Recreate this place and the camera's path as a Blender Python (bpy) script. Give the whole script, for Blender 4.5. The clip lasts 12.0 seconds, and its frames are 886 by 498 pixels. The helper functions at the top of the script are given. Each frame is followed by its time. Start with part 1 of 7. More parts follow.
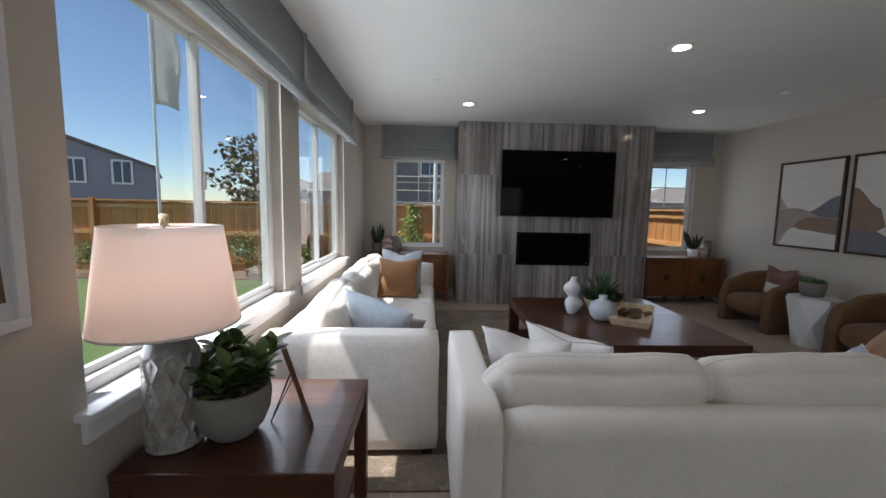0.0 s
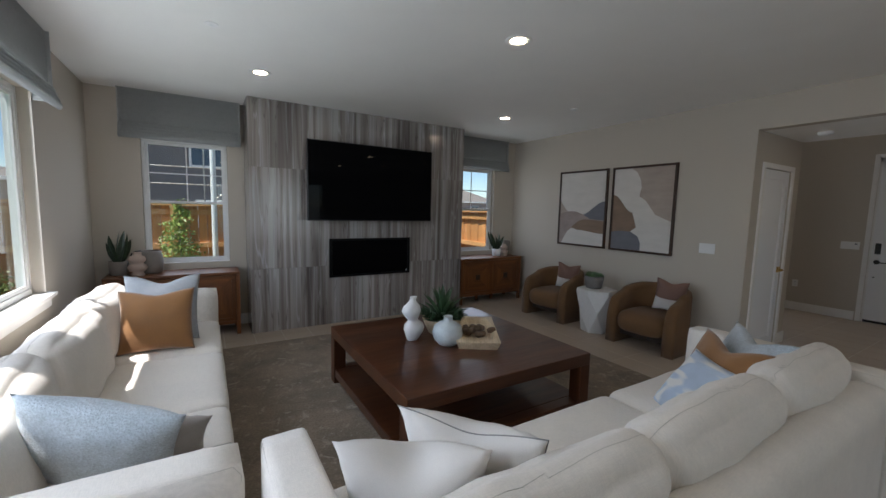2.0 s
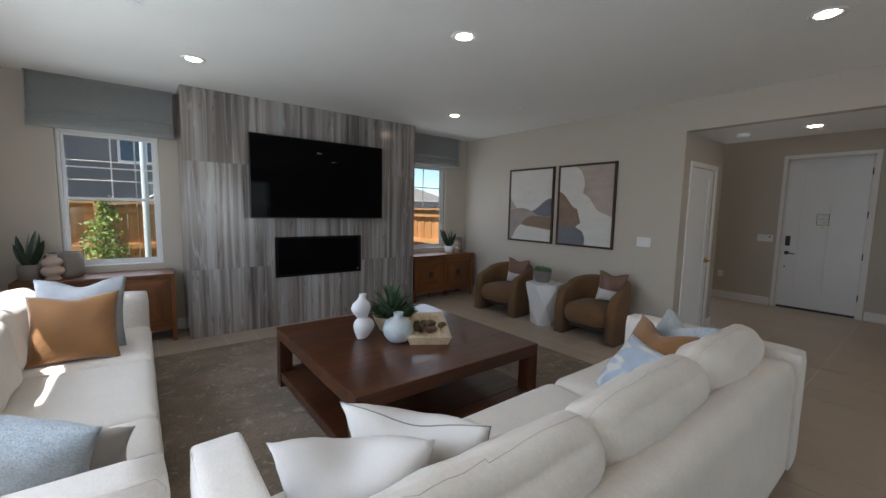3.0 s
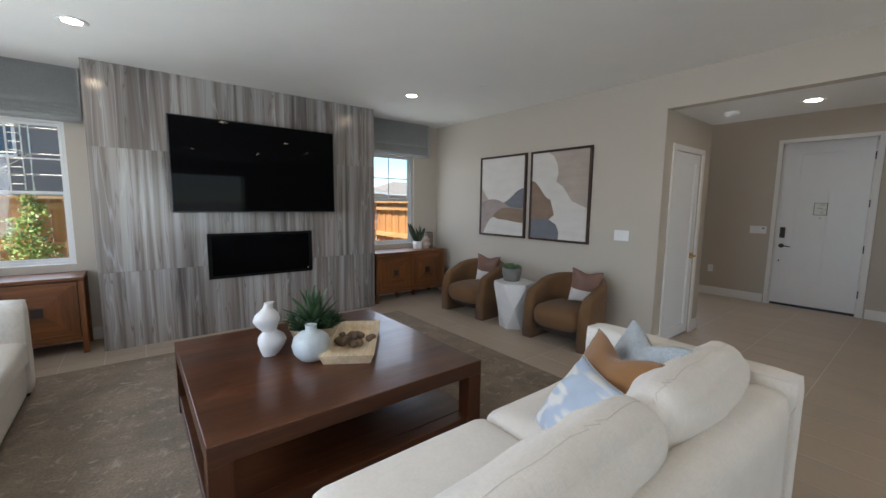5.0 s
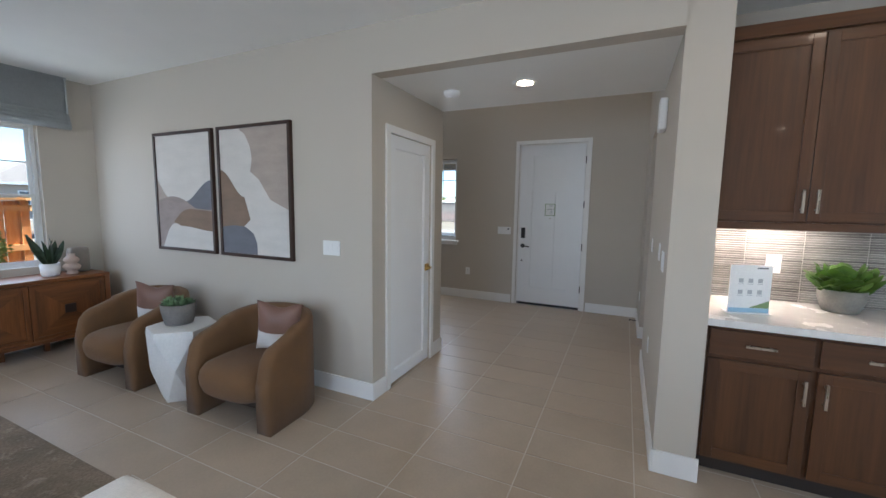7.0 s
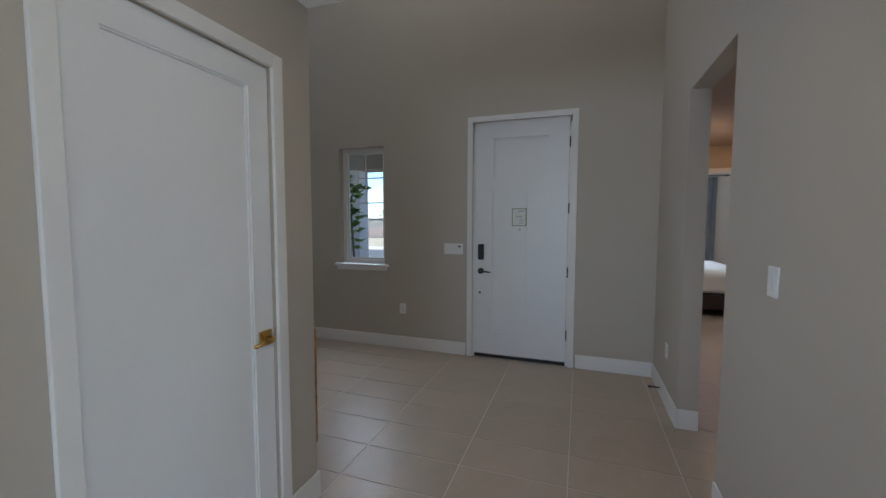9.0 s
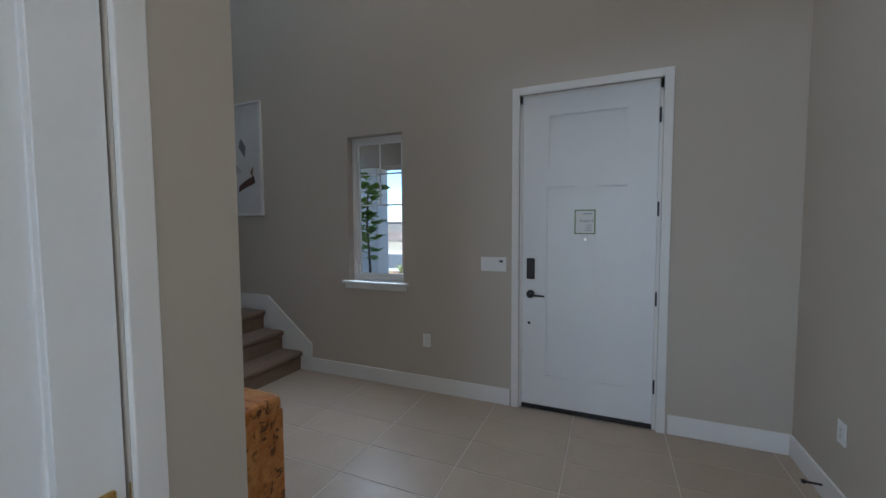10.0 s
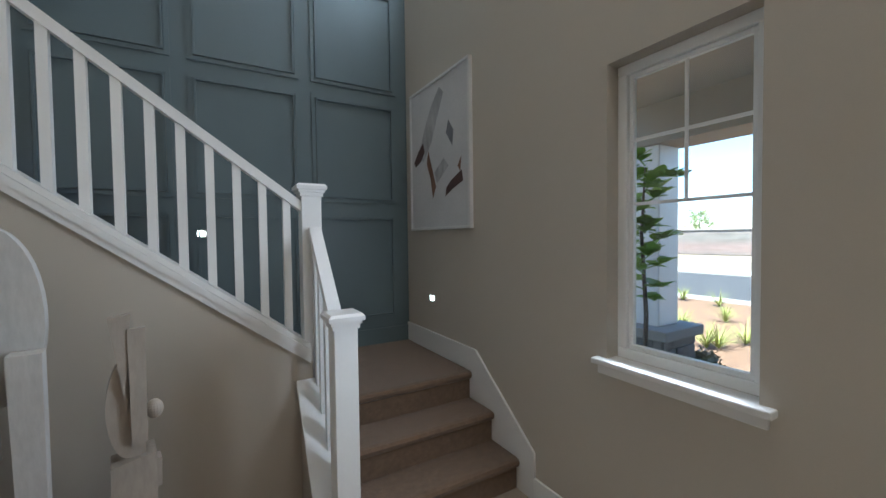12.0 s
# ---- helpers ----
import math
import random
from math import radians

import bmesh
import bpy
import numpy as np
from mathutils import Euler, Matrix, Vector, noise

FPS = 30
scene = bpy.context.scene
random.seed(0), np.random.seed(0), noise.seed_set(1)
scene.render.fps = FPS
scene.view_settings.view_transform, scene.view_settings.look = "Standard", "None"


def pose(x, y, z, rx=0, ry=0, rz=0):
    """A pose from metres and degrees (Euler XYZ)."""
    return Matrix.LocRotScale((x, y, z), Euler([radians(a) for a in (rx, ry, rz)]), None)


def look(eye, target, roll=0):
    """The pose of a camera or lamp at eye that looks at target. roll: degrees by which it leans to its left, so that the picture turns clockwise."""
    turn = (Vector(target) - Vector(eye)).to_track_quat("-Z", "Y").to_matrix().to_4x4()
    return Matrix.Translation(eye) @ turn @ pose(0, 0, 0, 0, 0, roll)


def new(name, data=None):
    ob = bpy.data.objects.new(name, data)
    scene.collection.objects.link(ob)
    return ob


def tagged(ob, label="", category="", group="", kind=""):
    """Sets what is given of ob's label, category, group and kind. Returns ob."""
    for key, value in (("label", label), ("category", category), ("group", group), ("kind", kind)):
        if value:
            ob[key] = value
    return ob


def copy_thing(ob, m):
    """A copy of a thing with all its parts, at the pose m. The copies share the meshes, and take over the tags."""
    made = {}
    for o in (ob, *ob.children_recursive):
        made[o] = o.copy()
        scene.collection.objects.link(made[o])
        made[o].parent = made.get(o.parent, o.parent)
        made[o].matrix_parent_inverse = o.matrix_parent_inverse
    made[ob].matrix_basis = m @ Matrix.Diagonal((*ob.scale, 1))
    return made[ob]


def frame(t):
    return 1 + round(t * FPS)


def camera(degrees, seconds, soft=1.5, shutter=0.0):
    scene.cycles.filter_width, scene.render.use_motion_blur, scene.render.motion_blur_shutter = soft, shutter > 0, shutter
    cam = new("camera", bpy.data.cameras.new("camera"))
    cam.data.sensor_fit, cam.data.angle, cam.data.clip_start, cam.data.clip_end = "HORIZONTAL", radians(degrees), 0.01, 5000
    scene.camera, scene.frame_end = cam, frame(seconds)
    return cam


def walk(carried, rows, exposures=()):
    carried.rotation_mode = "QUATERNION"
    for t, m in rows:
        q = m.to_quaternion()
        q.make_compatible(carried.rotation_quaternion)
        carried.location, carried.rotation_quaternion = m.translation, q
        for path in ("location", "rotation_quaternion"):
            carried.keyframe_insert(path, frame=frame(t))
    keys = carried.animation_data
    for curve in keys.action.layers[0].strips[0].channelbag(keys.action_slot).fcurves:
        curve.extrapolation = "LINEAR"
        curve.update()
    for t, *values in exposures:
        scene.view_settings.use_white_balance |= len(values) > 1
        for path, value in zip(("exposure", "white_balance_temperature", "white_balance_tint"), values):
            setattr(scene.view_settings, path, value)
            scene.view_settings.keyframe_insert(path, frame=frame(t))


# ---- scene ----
cam = camera(97.1, 12.0)
PATH = [
    (0, (-0.123, -0.182, 1.468), (-0.047, 1.806, 1.257), 1.1),
    (0.5, (-0.021, 0.136, 1.502), (0.392, 2.08, 1.285), 1.2),
    (1, (-0.04, 0.428, 1.535), (0.656, 2.29, 1.322), 1.5),
    (1.5, (-0.114, 0.629, 1.546), (0.78, 2.406, 1.34), 1.5),
    (2, (-0.13, 0.704, 1.529), (0.906, 2.403, 1.328), 1.4),
    (2.5, (-0.131, 0.711, 1.513), (1.009, 2.342, 1.315), 1.3),
    (3, (-0.086, 0.688, 1.501), (1.137, 2.258, 1.3), 1.2),
    (5, (0.612, 0.812, 1.476), (1.844, 2.371, 1.247), 0.7),
    (5.5, (0.958, 0.809, 1.477), (2.262, 2.306, 1.237), 0.6),
    (6, (1.381, 0.825, 1.501), (2.853, 2.154, 1.247), 0.5),
    (6.5, (1.858, 0.858, 1.52), (3.52, 1.944, 1.279), 0.6),
    (7, (2.355, 0.867, 1.5), (4.159, 1.702, 1.281), 0.9),
    (7.5, (2.876, 0.928, 1.517), (4.75, 1.595, 1.311), 1.3),
    (9.5, (4.81, 1.492, 1.389), (6.69, 2.166, 1.277), -0.2),
    (10, (5.263, 1.71, 1.444), (7.099, 2.495, 1.325), -0.3),
    (10.5, (5.675, 1.956, 1.436), (7.432, 2.905, 1.33), -0.5),
    (11, (6.042, 2.207, 1.455), (7.633, 3.416, 1.369), -0.7),
    (11.5, (6.42, 2.47, 1.475), (7.733, 3.976, 1.396), -0.7),
    (12, (6.757, 2.807, 1.499), (7.762, 4.534, 1.439), -0.7),
]
EXPOSURES = [(0.0, 0.45, 6150, 15), (0.5, 0.24, 6000, 13), (1.0, 0.24, 6000, 13), (1.5, 0.4, 6050, 13), (3.0, 0.95, 6100, 13), (5.0, 1.5, 6100, 12), (6.5, 1.85, 5800, 11), (7.5, 1.85, 5480, 11), (9.5, 1.6, 5450, 9), (10.5, 2.15, 5050, 8), (11.5, 2.35, 5400, 7), (12.0, 2.38, 5700, 7)]
walk(cam, [(t, look(eye, target, roll)) for t, eye, target, roll in PATH], EXPOSURES)

# ---- world, sun and daylight ----
SUN_DIR = Vector((1.0, 0.30, -2.2)).normalized()  # the way sunlight travels
world = bpy.data.worlds.new("sky")
scene.world = world
world.use_nodes = True
wn = world.node_tree.nodes
sky = wn.new("ShaderNodeTexSky")
sky.sky_type = "NISHITA"
sky.sun_disc = False
sky.sun_elevation = math.asin(-SUN_DIR.z)
sky.sun_rotation = math.atan2(-SUN_DIR.x, -SUN_DIR.y)
sky.altitude = 50
sky.air_density = 0.85
sky.dust_density = 0.05
sky.ozone_density = 2.0
wn["Background"].inputs["Strength"].default_value = 0.10
world.node_tree.links.new(sky.outputs["Color"], wn["Background"].inputs["Color"])
sun_data = bpy.data.lights.new("sun", "SUN")
sun_data.energy, sun_data.angle, sun_data.color = 5.0, radians(0.5), (1.0, 0.95, 0.87)
sun = new("sun", sun_data)
sun.matrix_world = look((0, 0, 20), Vector((0, 0, 20)) + SUN_DIR)


def window_light(name, centre, towards, width, height, power, color=(0.86, 0.93, 1.0)):
    """Skylight that enters through one window opening."""
    data = bpy.data.lights.new(name, "AREA")
    data.shape, data.size, data.size_y, data.energy, data.color = "RECTANGLE", width, height, power, color
    ob = new(name, data)
    c = Vector(centre)
    ob.matrix_world = look(c, c + Vector(towards))
    return ob


window_light("skylight_window_west", (-1.185, 1.85, 1.575), (1, 0, 0), 1.66, 1.46, 18)
window_light("skylight_window_west", (-1.185, 3.90, 1.575), (1, 0, 0), 1.64, 1.46, 12)
window_light("skylight_window_north", (-0.30, 6.265, 1.535), (0, -1, 0), 0.78, 1.4, 3)
window_light("skylight_window_north", (3.865, 6.265, 1.535), (0, -1, 0), 0.8, 1.4, 3)
# added fill from the back of the room, through an unseen south opening
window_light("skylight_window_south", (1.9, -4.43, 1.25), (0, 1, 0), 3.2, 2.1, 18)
window_light("skylight_window_entry", (8.2915, 3.675, 1.6), (-1, 0, 0), 0.52, 1.25, 4.0)
# added fill for the foyer and stair; no such high window is known
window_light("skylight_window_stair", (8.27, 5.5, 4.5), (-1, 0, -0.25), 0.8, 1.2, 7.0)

# ---- materials ----
def rgb(h):
    """Linear colour from an sRGB hex string."""
    out = []
    for k in (0, 2, 4):
        c = int(h[k:k + 2], 16) / 255
        out.append(c / 12.92 if c <= 0.04045 else ((c + 0.055) / 1.055) ** 2.4)
    return tuple(out)


def blend(nt, a, b, fac, mode="MIX"):
    m = nt.nodes.new("ShaderNodeMix")
    m.data_type, m.blend_type = "RGBA", mode
    for sock, val in ((m.inputs[0], fac), (m.inputs[6], a), (m.inputs[7], b)):
        if isinstance(val, (int, float)):
            sock.default_value = val
        elif isinstance(val, tuple):
            sock.default_value = (*val[:3], 1)
        else:
            nt.links.new(val, sock)
    return m.outputs[2]


def noise_of(nt, scale, stretch=(1, 1, 1), detail=4, rough=0.55, distort=0.0, coord="Object"):
    tc = nt.nodes.new("ShaderNodeTexCoord")
    mp = nt.nodes.new("ShaderNodeMapping")
    mp.inputs["Scale"].default_value = stretch
    n = nt.nodes.new("ShaderNodeTexNoise")
    n.inputs["Scale"].default_value, n.inputs["Detail"].default_value = scale, detail
    n.inputs["Roughness"].default_value, n.inputs["Distortion"].default_value = rough, distort
    nt.links.new(tc.outputs[coord], mp.inputs["Vector"])
    nt.links.new(mp.outputs["Vector"], n.inputs["Vector"])
    return n.outputs["Fac"]


def ramp(nt, fac, stops):
    r = nt.nodes.new("ShaderNodeValToRGB")
    e = r.color_ramp.elements
    while len(e) < len(stops):
        e.new(0.5)
    for el, (p, c) in zip(e, stops):
        el.position = p
        el.color = (*c, 1) if isinstance(c, tuple) else (c, c, c, 1)
    nt.links.new(fac, r.inputs["Fac"])
    return r.outputs["Color"]


def bumped(nt, bsdf, height, strength, distance=0.004):
    b = nt.nodes.new("ShaderNodeBump")
    b.inputs["Strength"].default_value, b.inputs["Distance"].default_value = strength, distance
    nt.links.new(height, b.inputs["Height"])
    nt.links.new(b.outputs["Normal"], bsdf.inputs["Normal"])


def material(name, base, rough=0.6, metal=0.0, var=0.08, vscale=3.0, stretch=(1, 1, 1), grain=0.05, gscale=120.0,
             bump=0.15, random_tint=0.0, sheen=0.0, coat=0.0, rvar=0.08, second=None):
    """A surface with broad mottling, fine grain and fine relief."""
    m = bpy.data.materials.new(name)
    m.use_nodes = True
    nt = m.node_tree
    bsdf = nt.nodes["Principled BSDF"]
    base = rgb(base) if isinstance(base, str) else base
    dark = tuple(c * (1 - var) for c in base)
    light = tuple(min(c * (1 + var), 0.95) for c in base) if second is None else (rgb(second) if isinstance(second, str) else second)
    broad = noise_of(nt, vscale, stretch)
    col = ramp(nt, broad, [(0.3, dark), (0.7, light)])
    fine = noise_of(nt, gscale, stretch, detail=3)
    if grain:
        g = ramp(nt, fine, [(0.25, 1 - 2 * grain), (0.75, 1.0)])
        col = blend(nt, col, g, 1.0, "MULTIPLY")
    if random_tint:
        oi = nt.nodes.new("ShaderNodeObjectInfo")
        r = ramp(nt, oi.outputs["Random"], [(0.0, 1 - random_tint), (1.0, 1.0)])
        col = blend(nt, col, r, 1.0, "MULTIPLY")
    nt.links.new(col, bsdf.inputs["Base Color"])
    if rvar:
        rr = ramp(nt, broad, [(0.3, max(rough - rvar, 0.02)), (0.7, min(rough + rvar, 1))])
        nt.links.new(rr, bsdf.inputs["Roughness"])
    else:
        bsdf.inputs["Roughness"].default_value = rough
    bsdf.inputs["Metallic"].default_value = metal
    bsdf.inputs["Sheen Weight"].default_value = sheen
    bsdf.inputs["Coat Weight"].default_value = coat
    if bump:
        bumped(nt, bsdf, fine, bump)
    return m


def plain(name, base, rough=0.5, metal=0.0):
    m = bpy.data.materials.new(name)
    m.use_nodes = True
    b = m.node_tree.nodes["Principled BSDF"]
    b.inputs["Base Color"].default_value = (*(rgb(base) if isinstance(base, str) else base), 1)
    b.inputs["Roughness"].default_value, b.inputs["Metallic"].default_value = rough, metal
    return m


def wood(name, dark, light, axis=0, scale=5.0, rough=0.4, coat=0.0, random_tint=0.12):
    """Wood with grain that runs along one local axis."""
    m = bpy.data.materials.new(name)
    m.use_nodes = True
    nt = m.node_tree
    bsdf = nt.nodes["Principled BSDF"]
    st = [1.0, 1.0, 1.0]
    st[axis] = 0.06
    st = tuple(st)
    a = noise_of(nt, scale * 2.2, st, detail=6, rough=0.6, distort=0.6)
    b = noise_of(nt, scale * 22, st, detail=3)
    col = ramp(nt, a, [(0.28, rgb(dark)), (0.52, tuple((x + y) / 2 for x, y in zip(rgb(dark), rgb(light)))), (0.75, rgb(light))])
    col = blend(nt, col, ramp(nt, b, [(0.3, 0.72), (0.62, 1.0)]), 0.8, "MULTIPLY")
    oi = nt.nodes.new("ShaderNodeObjectInfo")
    col = blend(nt, col, ramp(nt, oi.outputs["Random"], [(0.0, 1 - random_tint), (1.0, 1.0)]), 1.0, "MULTIPLY")
    nt.links.new(col, bsdf.inputs["Base Color"])
    nt.links.new(ramp(nt, b, [(0.2, rough + 0.1), (0.8, rough - 0.06)]), bsdf.inputs["Roughness"])
    bsdf.inputs["Coat Weight"].default_value = coat
    bumped(nt, bsdf, b, 0.12, 0.002)
    return m


def glass(name="window_glass"):
    m = bpy.data.materials.new(name)
    m.use_nodes = True
    nt = m.node_tree
    nt.nodes.remove(nt.nodes["Principled BSDF"])
    out = nt.nodes["Material Output"]
    tr, gl, mx = nt.nodes.new("ShaderNodeBsdfTransparent"), nt.nodes.new("ShaderNodeBsdfGlossy"), nt.nodes.new("ShaderNodeMixShader")
    lw, pw, fr = nt.nodes.new("ShaderNodeLayerWeight"), nt.nodes.new("ShaderNodeMath"), nt.nodes.new("ShaderNodeMath")
    lw.inputs["Blend"].default_value = 0.5
    pw.operation, pw.inputs[1].default_value = "POWER", 5.0
    fr.operation, fr.inputs[1].default_value, fr.inputs[2].default_value = "MULTIPLY_ADD", 0.7, 0.03
    nt.links.new(lw.outputs["Facing"], pw.inputs[0])
    nt.links.new(pw.outputs[0], fr.inputs[0])
    tr.inputs["Color"].default_value = (0.94, 0.97, 0.95, 1)
    gl.inputs["Roughness"].default_value = 0.01
    nt.links.new(fr.outputs[0], mx.inputs[0])
    nt.links.new(tr.outputs[0], mx.inputs[1])
    nt.links.new(gl.outputs[0], mx.inputs[2])
    nt.links.new(mx.outputs[0], out.inputs["Surface"])
    return m


def glow(name, color, strength):
    m = bpy.data.materials.new(name)
    m.use_nodes = True
    b = m.node_tree.nodes["Principled BSDF"]
    b.inputs["Base Color"].default_value = (0.8, 0.8, 0.8, 1)
    b.inputs["Emission Color"].default_value = (*color, 1)
    b.inputs["Emission Strength"].default_value = strength
    return m


M_WALL = material("wall_paint", (0.52, 0.47, 0.40), 0.75, var=0.02, vscale=1.2, grain=0.015, gscale=260, bump=0.10)
M_CEIL = material("ceiling_paint", (0.86, 0.85, 0.82), 0.85, var=0.015, grain=0.02, gscale=220, bump=0.12)
M_WHITE = material("white_trim_paint", (0.80, 0.79, 0.77), 0.4, var=0.015, grain=0.01, gscale=90, bump=0.04)
M_VINYL = material("white_vinyl", (0.80, 0.80, 0.79), 0.35, var=0.01, grain=0.0, bump=0.0)
M_BLUE = material("slate_blue_paint", (0.125, 0.165, 0.178), 0.5, var=0.04, grain=0.02, gscale=150, bump=0.06)
M_GLASS = glass()
M_BLACK = plain("black_plastic", (0.012, 0.012, 0.013), 0.35)
M_TILE = material("porcelain_tile", (0.47, 0.385, 0.295), 0.40, var=0.07, vscale=4, grain=0.04, gscale=60, bump=0.05, random_tint=0.07)
M_GROUT = material("grout", (0.64, 0.60, 0.54), 0.9, var=0.05, gscale=300)
def woven(name, base, thread=900.0, depth=0.35, slub=0.10):
    """Cloth with crossing threads, slubs and faint broad toning."""
    m = material(name, base, 0.95, var=0.035, vscale=5, grain=0.0, gscale=420, bump=0.0, sheen=0.15)
    nt = m.node_tree
    bsdf = nt.nodes["Principled BSDF"]
    src = bsdf.inputs["Base Color"].links[0].from_socket
    warp = noise_of(nt, thread * 0.35, (1, 0.07, 0.07), detail=2)
    weft = noise_of(nt, thread * 0.35, (0.07, 1, 1), detail=2)
    both = blend(nt, ramp(nt, warp, [(0.3, 0.0), (0.7, 1.0)]), ramp(nt, weft, [(0.3, 0.0), (0.7, 1.0)]), 0.5)
    col = blend(nt, src, ramp(nt, both, [(0.25, 1 - 2 * slub), (0.7, 1.0)]), 1.0, "MULTIPLY")
    nt.links.new(col, bsdf.inputs["Base Color"])
    bumped(nt, bsdf, both, depth, 0.003)
    return m


M_LINEN = woven("oatmeal_linen", (0.80, 0.75, 0.68), 1500, 0.22, 0.055)
M_DARKWOOD = wood("walnut_stained_wood", "3a1f10", "643a20", 0, 4.0, 0.32, 0.25)
M_BROWNWOOD = wood("mid_brown_wood", "54301a", "8a5530", 0, 5.0, 0.42)
M_BOUCLE = material("rust_brown_velvet", (0.165, 0.085, 0.034), 0.95, var=0.10, vscale=10, grain=0.10, gscale=350, bump=0.4, sheen=0.08)
M_SHADE = woven("grey_linen_shade", (0.44, 0.45, 0.44), 900, 0.3, 0.06)
M_CARPET = material("brown_stair_carpet", (0.215, 0.135, 0.082), 1.0, var=0.18, vscale=40, grain=0.2, gscale=500, bump=0.6, sheen=0.2)
M_LAMP = glow("lamp_led", (1.0, 0.78, 0.52), 22.0)

# ---- building helpers ----
def mesh_of(name, bm, mat, smooth=False):
    me = bpy.data.meshes.new(name)
    bm.normal_update()
    bm.to_mesh(me)
    bm.free()
    if mat:
        me.materials.append(mat)
    if smooth:
        for p in me.polygons:
            p.use_smooth = True
    return me


def part(name, bm, mat, parent=None, label="", smooth=False, at=None):
    """One bmesh as one mesh object, under a thing or a part."""
    ob = new(name, mesh_of(name, bm, mat, smooth))
    if parent is not None:
        ob.parent = parent
    if at is not None:
        ob.matrix_basis = at
    if label:
        ob["label"] = label
    return ob


def thing(name, m, label, category, group="", kind=""):
    ob = new(name)
    ob.empty_display_size = 0.1
    ob.matrix_basis = m
    return tagged(ob, label, category, group, kind)


def add_box(bm, x0, x1, y0, y1, z0, z1):
    x0, x1, y0, y1, z0, z1 = min(x0, x1), max(x0, x1), min(y0, y1), max(y0, y1), min(z0, z1), max(z0, z1)
    m = Matrix.Translation(((x0 + x1) / 2, (y0 + y1) / 2, (z0 + z1) / 2)) @ Matrix.Diagonal((x1 - x0, y1 - y0, z1 - z0, 1))
    return bmesh.ops.create_cube(bm, size=1, matrix=m)["verts"]


def box(x0, x1, y0, y1, z0, z1, bevel=0.0, seg=2):
    bm = bmesh.new()
    add_box(bm, x0, x1, y0, y1, z0, z1)
    if bevel:
        bmesh.ops.bevel(bm, geom=bm.edges[:], offset=bevel, segments=seg, affect="EDGES", profile=0.5)
    return bm


def structure(name, bm, mat, label, category, smooth=False):
    return tagged(part(name, bm, mat, smooth=smooth), label, category, kind="structure")


def wall_boxes(bm, axis, a, b, u0, u1, z0, z1, holes):
    """A wall between planes a and b across the axis, from u0 to u1, with rectangular holes (u0, u1, z0, z1)."""
    def put(p, q, r, s):
        if q - p > 1e-4 and s - r > 1e-4:
            add_box(bm, a, b, p, q, r, s) if axis == "x" else add_box(bm, p, q, a, b, r, s)
    cur = u0
    for h0, h1, g0, g1 in sorted(holes):
        put(cur, h0, z0, z1)
        put(h0, h1, z0, g0)
        put(h0, h1, g1, z1)
        cur = h1
    put(cur, u1, z0, z1)


def wall(name, axis, a, b, u0, u1, z0, z1, holes=(), mat=None, label="painted plaster wall in warm greige"):
    bm = bmesh.new()
    wall_boxes(bm, axis, a, b, u0, u1, z0, z1, holes)
    return structure(name, bm, mat or M_WALL, label, "wall")


# ---- the large structure ----
CEIL, HALL = 2.745, 2.42
WX, NY, EX, DX = -1.17, 6.25, 4.745, 8.29
wall("wall_west", "x", WX - 0.15, WX, -4.4, NY + 0.15, 0, CEIL, [(1.01, 2.69, 0.83, 2.32), (3.07, 4.73, 0.83, 2.32)])
wall("wall_north", "y", NY, NY + 0.15, WX, EX + 0.12, 0, CEIL, [(-0.72, 0.125, 0.82, 2.25), (3.45, 4.28, 0.82, 2.25)])
wall("wall_east", "x", EX, EX + 0.12, 0.645, NY, 0, CEIL, [(0.645, 2.55, 0.0, HALL)])
wall("wall_closet", "y", 2.55, 2.67, EX + 0.12, 5.95, 0, HALL, [(4.975, 5.695, 0.0, 2.055)])
wall("wall_closet_side", "x", 5.83, 5.95, 2.67, 4.92, 0, HALL)
wall("wall_hall_south", "y", 0.435, 0.645, 4.785, 5.95, 0, HALL)
wall("wall_passage_opening", "y", 0.525, 0.645, 5.95, DX, 0, HALL, [(6.54, 7.35, 0.0, 2.28)])
wall("wall_kitchen_end", "y", 0.435, 0.645, 4.785, 5.95, HALL, CEIL)
wall("wall_foyer_upper_south", "y", 0.435, 0.645, 5.95, DX, HALL, 5.4)
wall("wall_foyer_upper_west", "x", 5.80, 5.95, 0.645, 4.92, HALL, 5.4)
# the hole above z 3.88 is added out of view to let light in
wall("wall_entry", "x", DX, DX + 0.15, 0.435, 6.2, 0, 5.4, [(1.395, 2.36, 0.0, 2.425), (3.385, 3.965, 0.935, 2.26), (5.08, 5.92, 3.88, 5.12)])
wall("wall_stair_north", "y", 6.08, 6.2, 4.865, DX, 0, 5.4, mat=M_BLUE, label="slate blue painted stairwell wall with panel moulding")
# two unseen walls, added so that no sky light leaks into the stairwell
wall("wall_stair_west", "x", 4.87, 4.99, 4.92, 6.2, CEIL, 5.4)
wall("wall_stair_south", "y", 4.92, 5.02, 4.99, 5.80, HALL, 5.4)
wall("wall_kitchen_east", "x", 5.55, 5.67, -4.4, 0.435, 0, CEIL)
# unseen wall; its hole is added for the fill light
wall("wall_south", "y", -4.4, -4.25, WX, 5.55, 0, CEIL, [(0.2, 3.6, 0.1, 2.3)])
structure("floor", box(WX - 0.1, DX + 0.1, -4.4, NY + 0.1, -0.12, -0.0025), M_GROUT, "pale grout bed under the porcelain floor tiles", "floor")
structure("ceiling", box(WX, EX + 0.12, -4.4, NY + 0.1, CEIL, CEIL + 0.12), M_CEIL, "flat white painted living room ceiling", "ceiling")
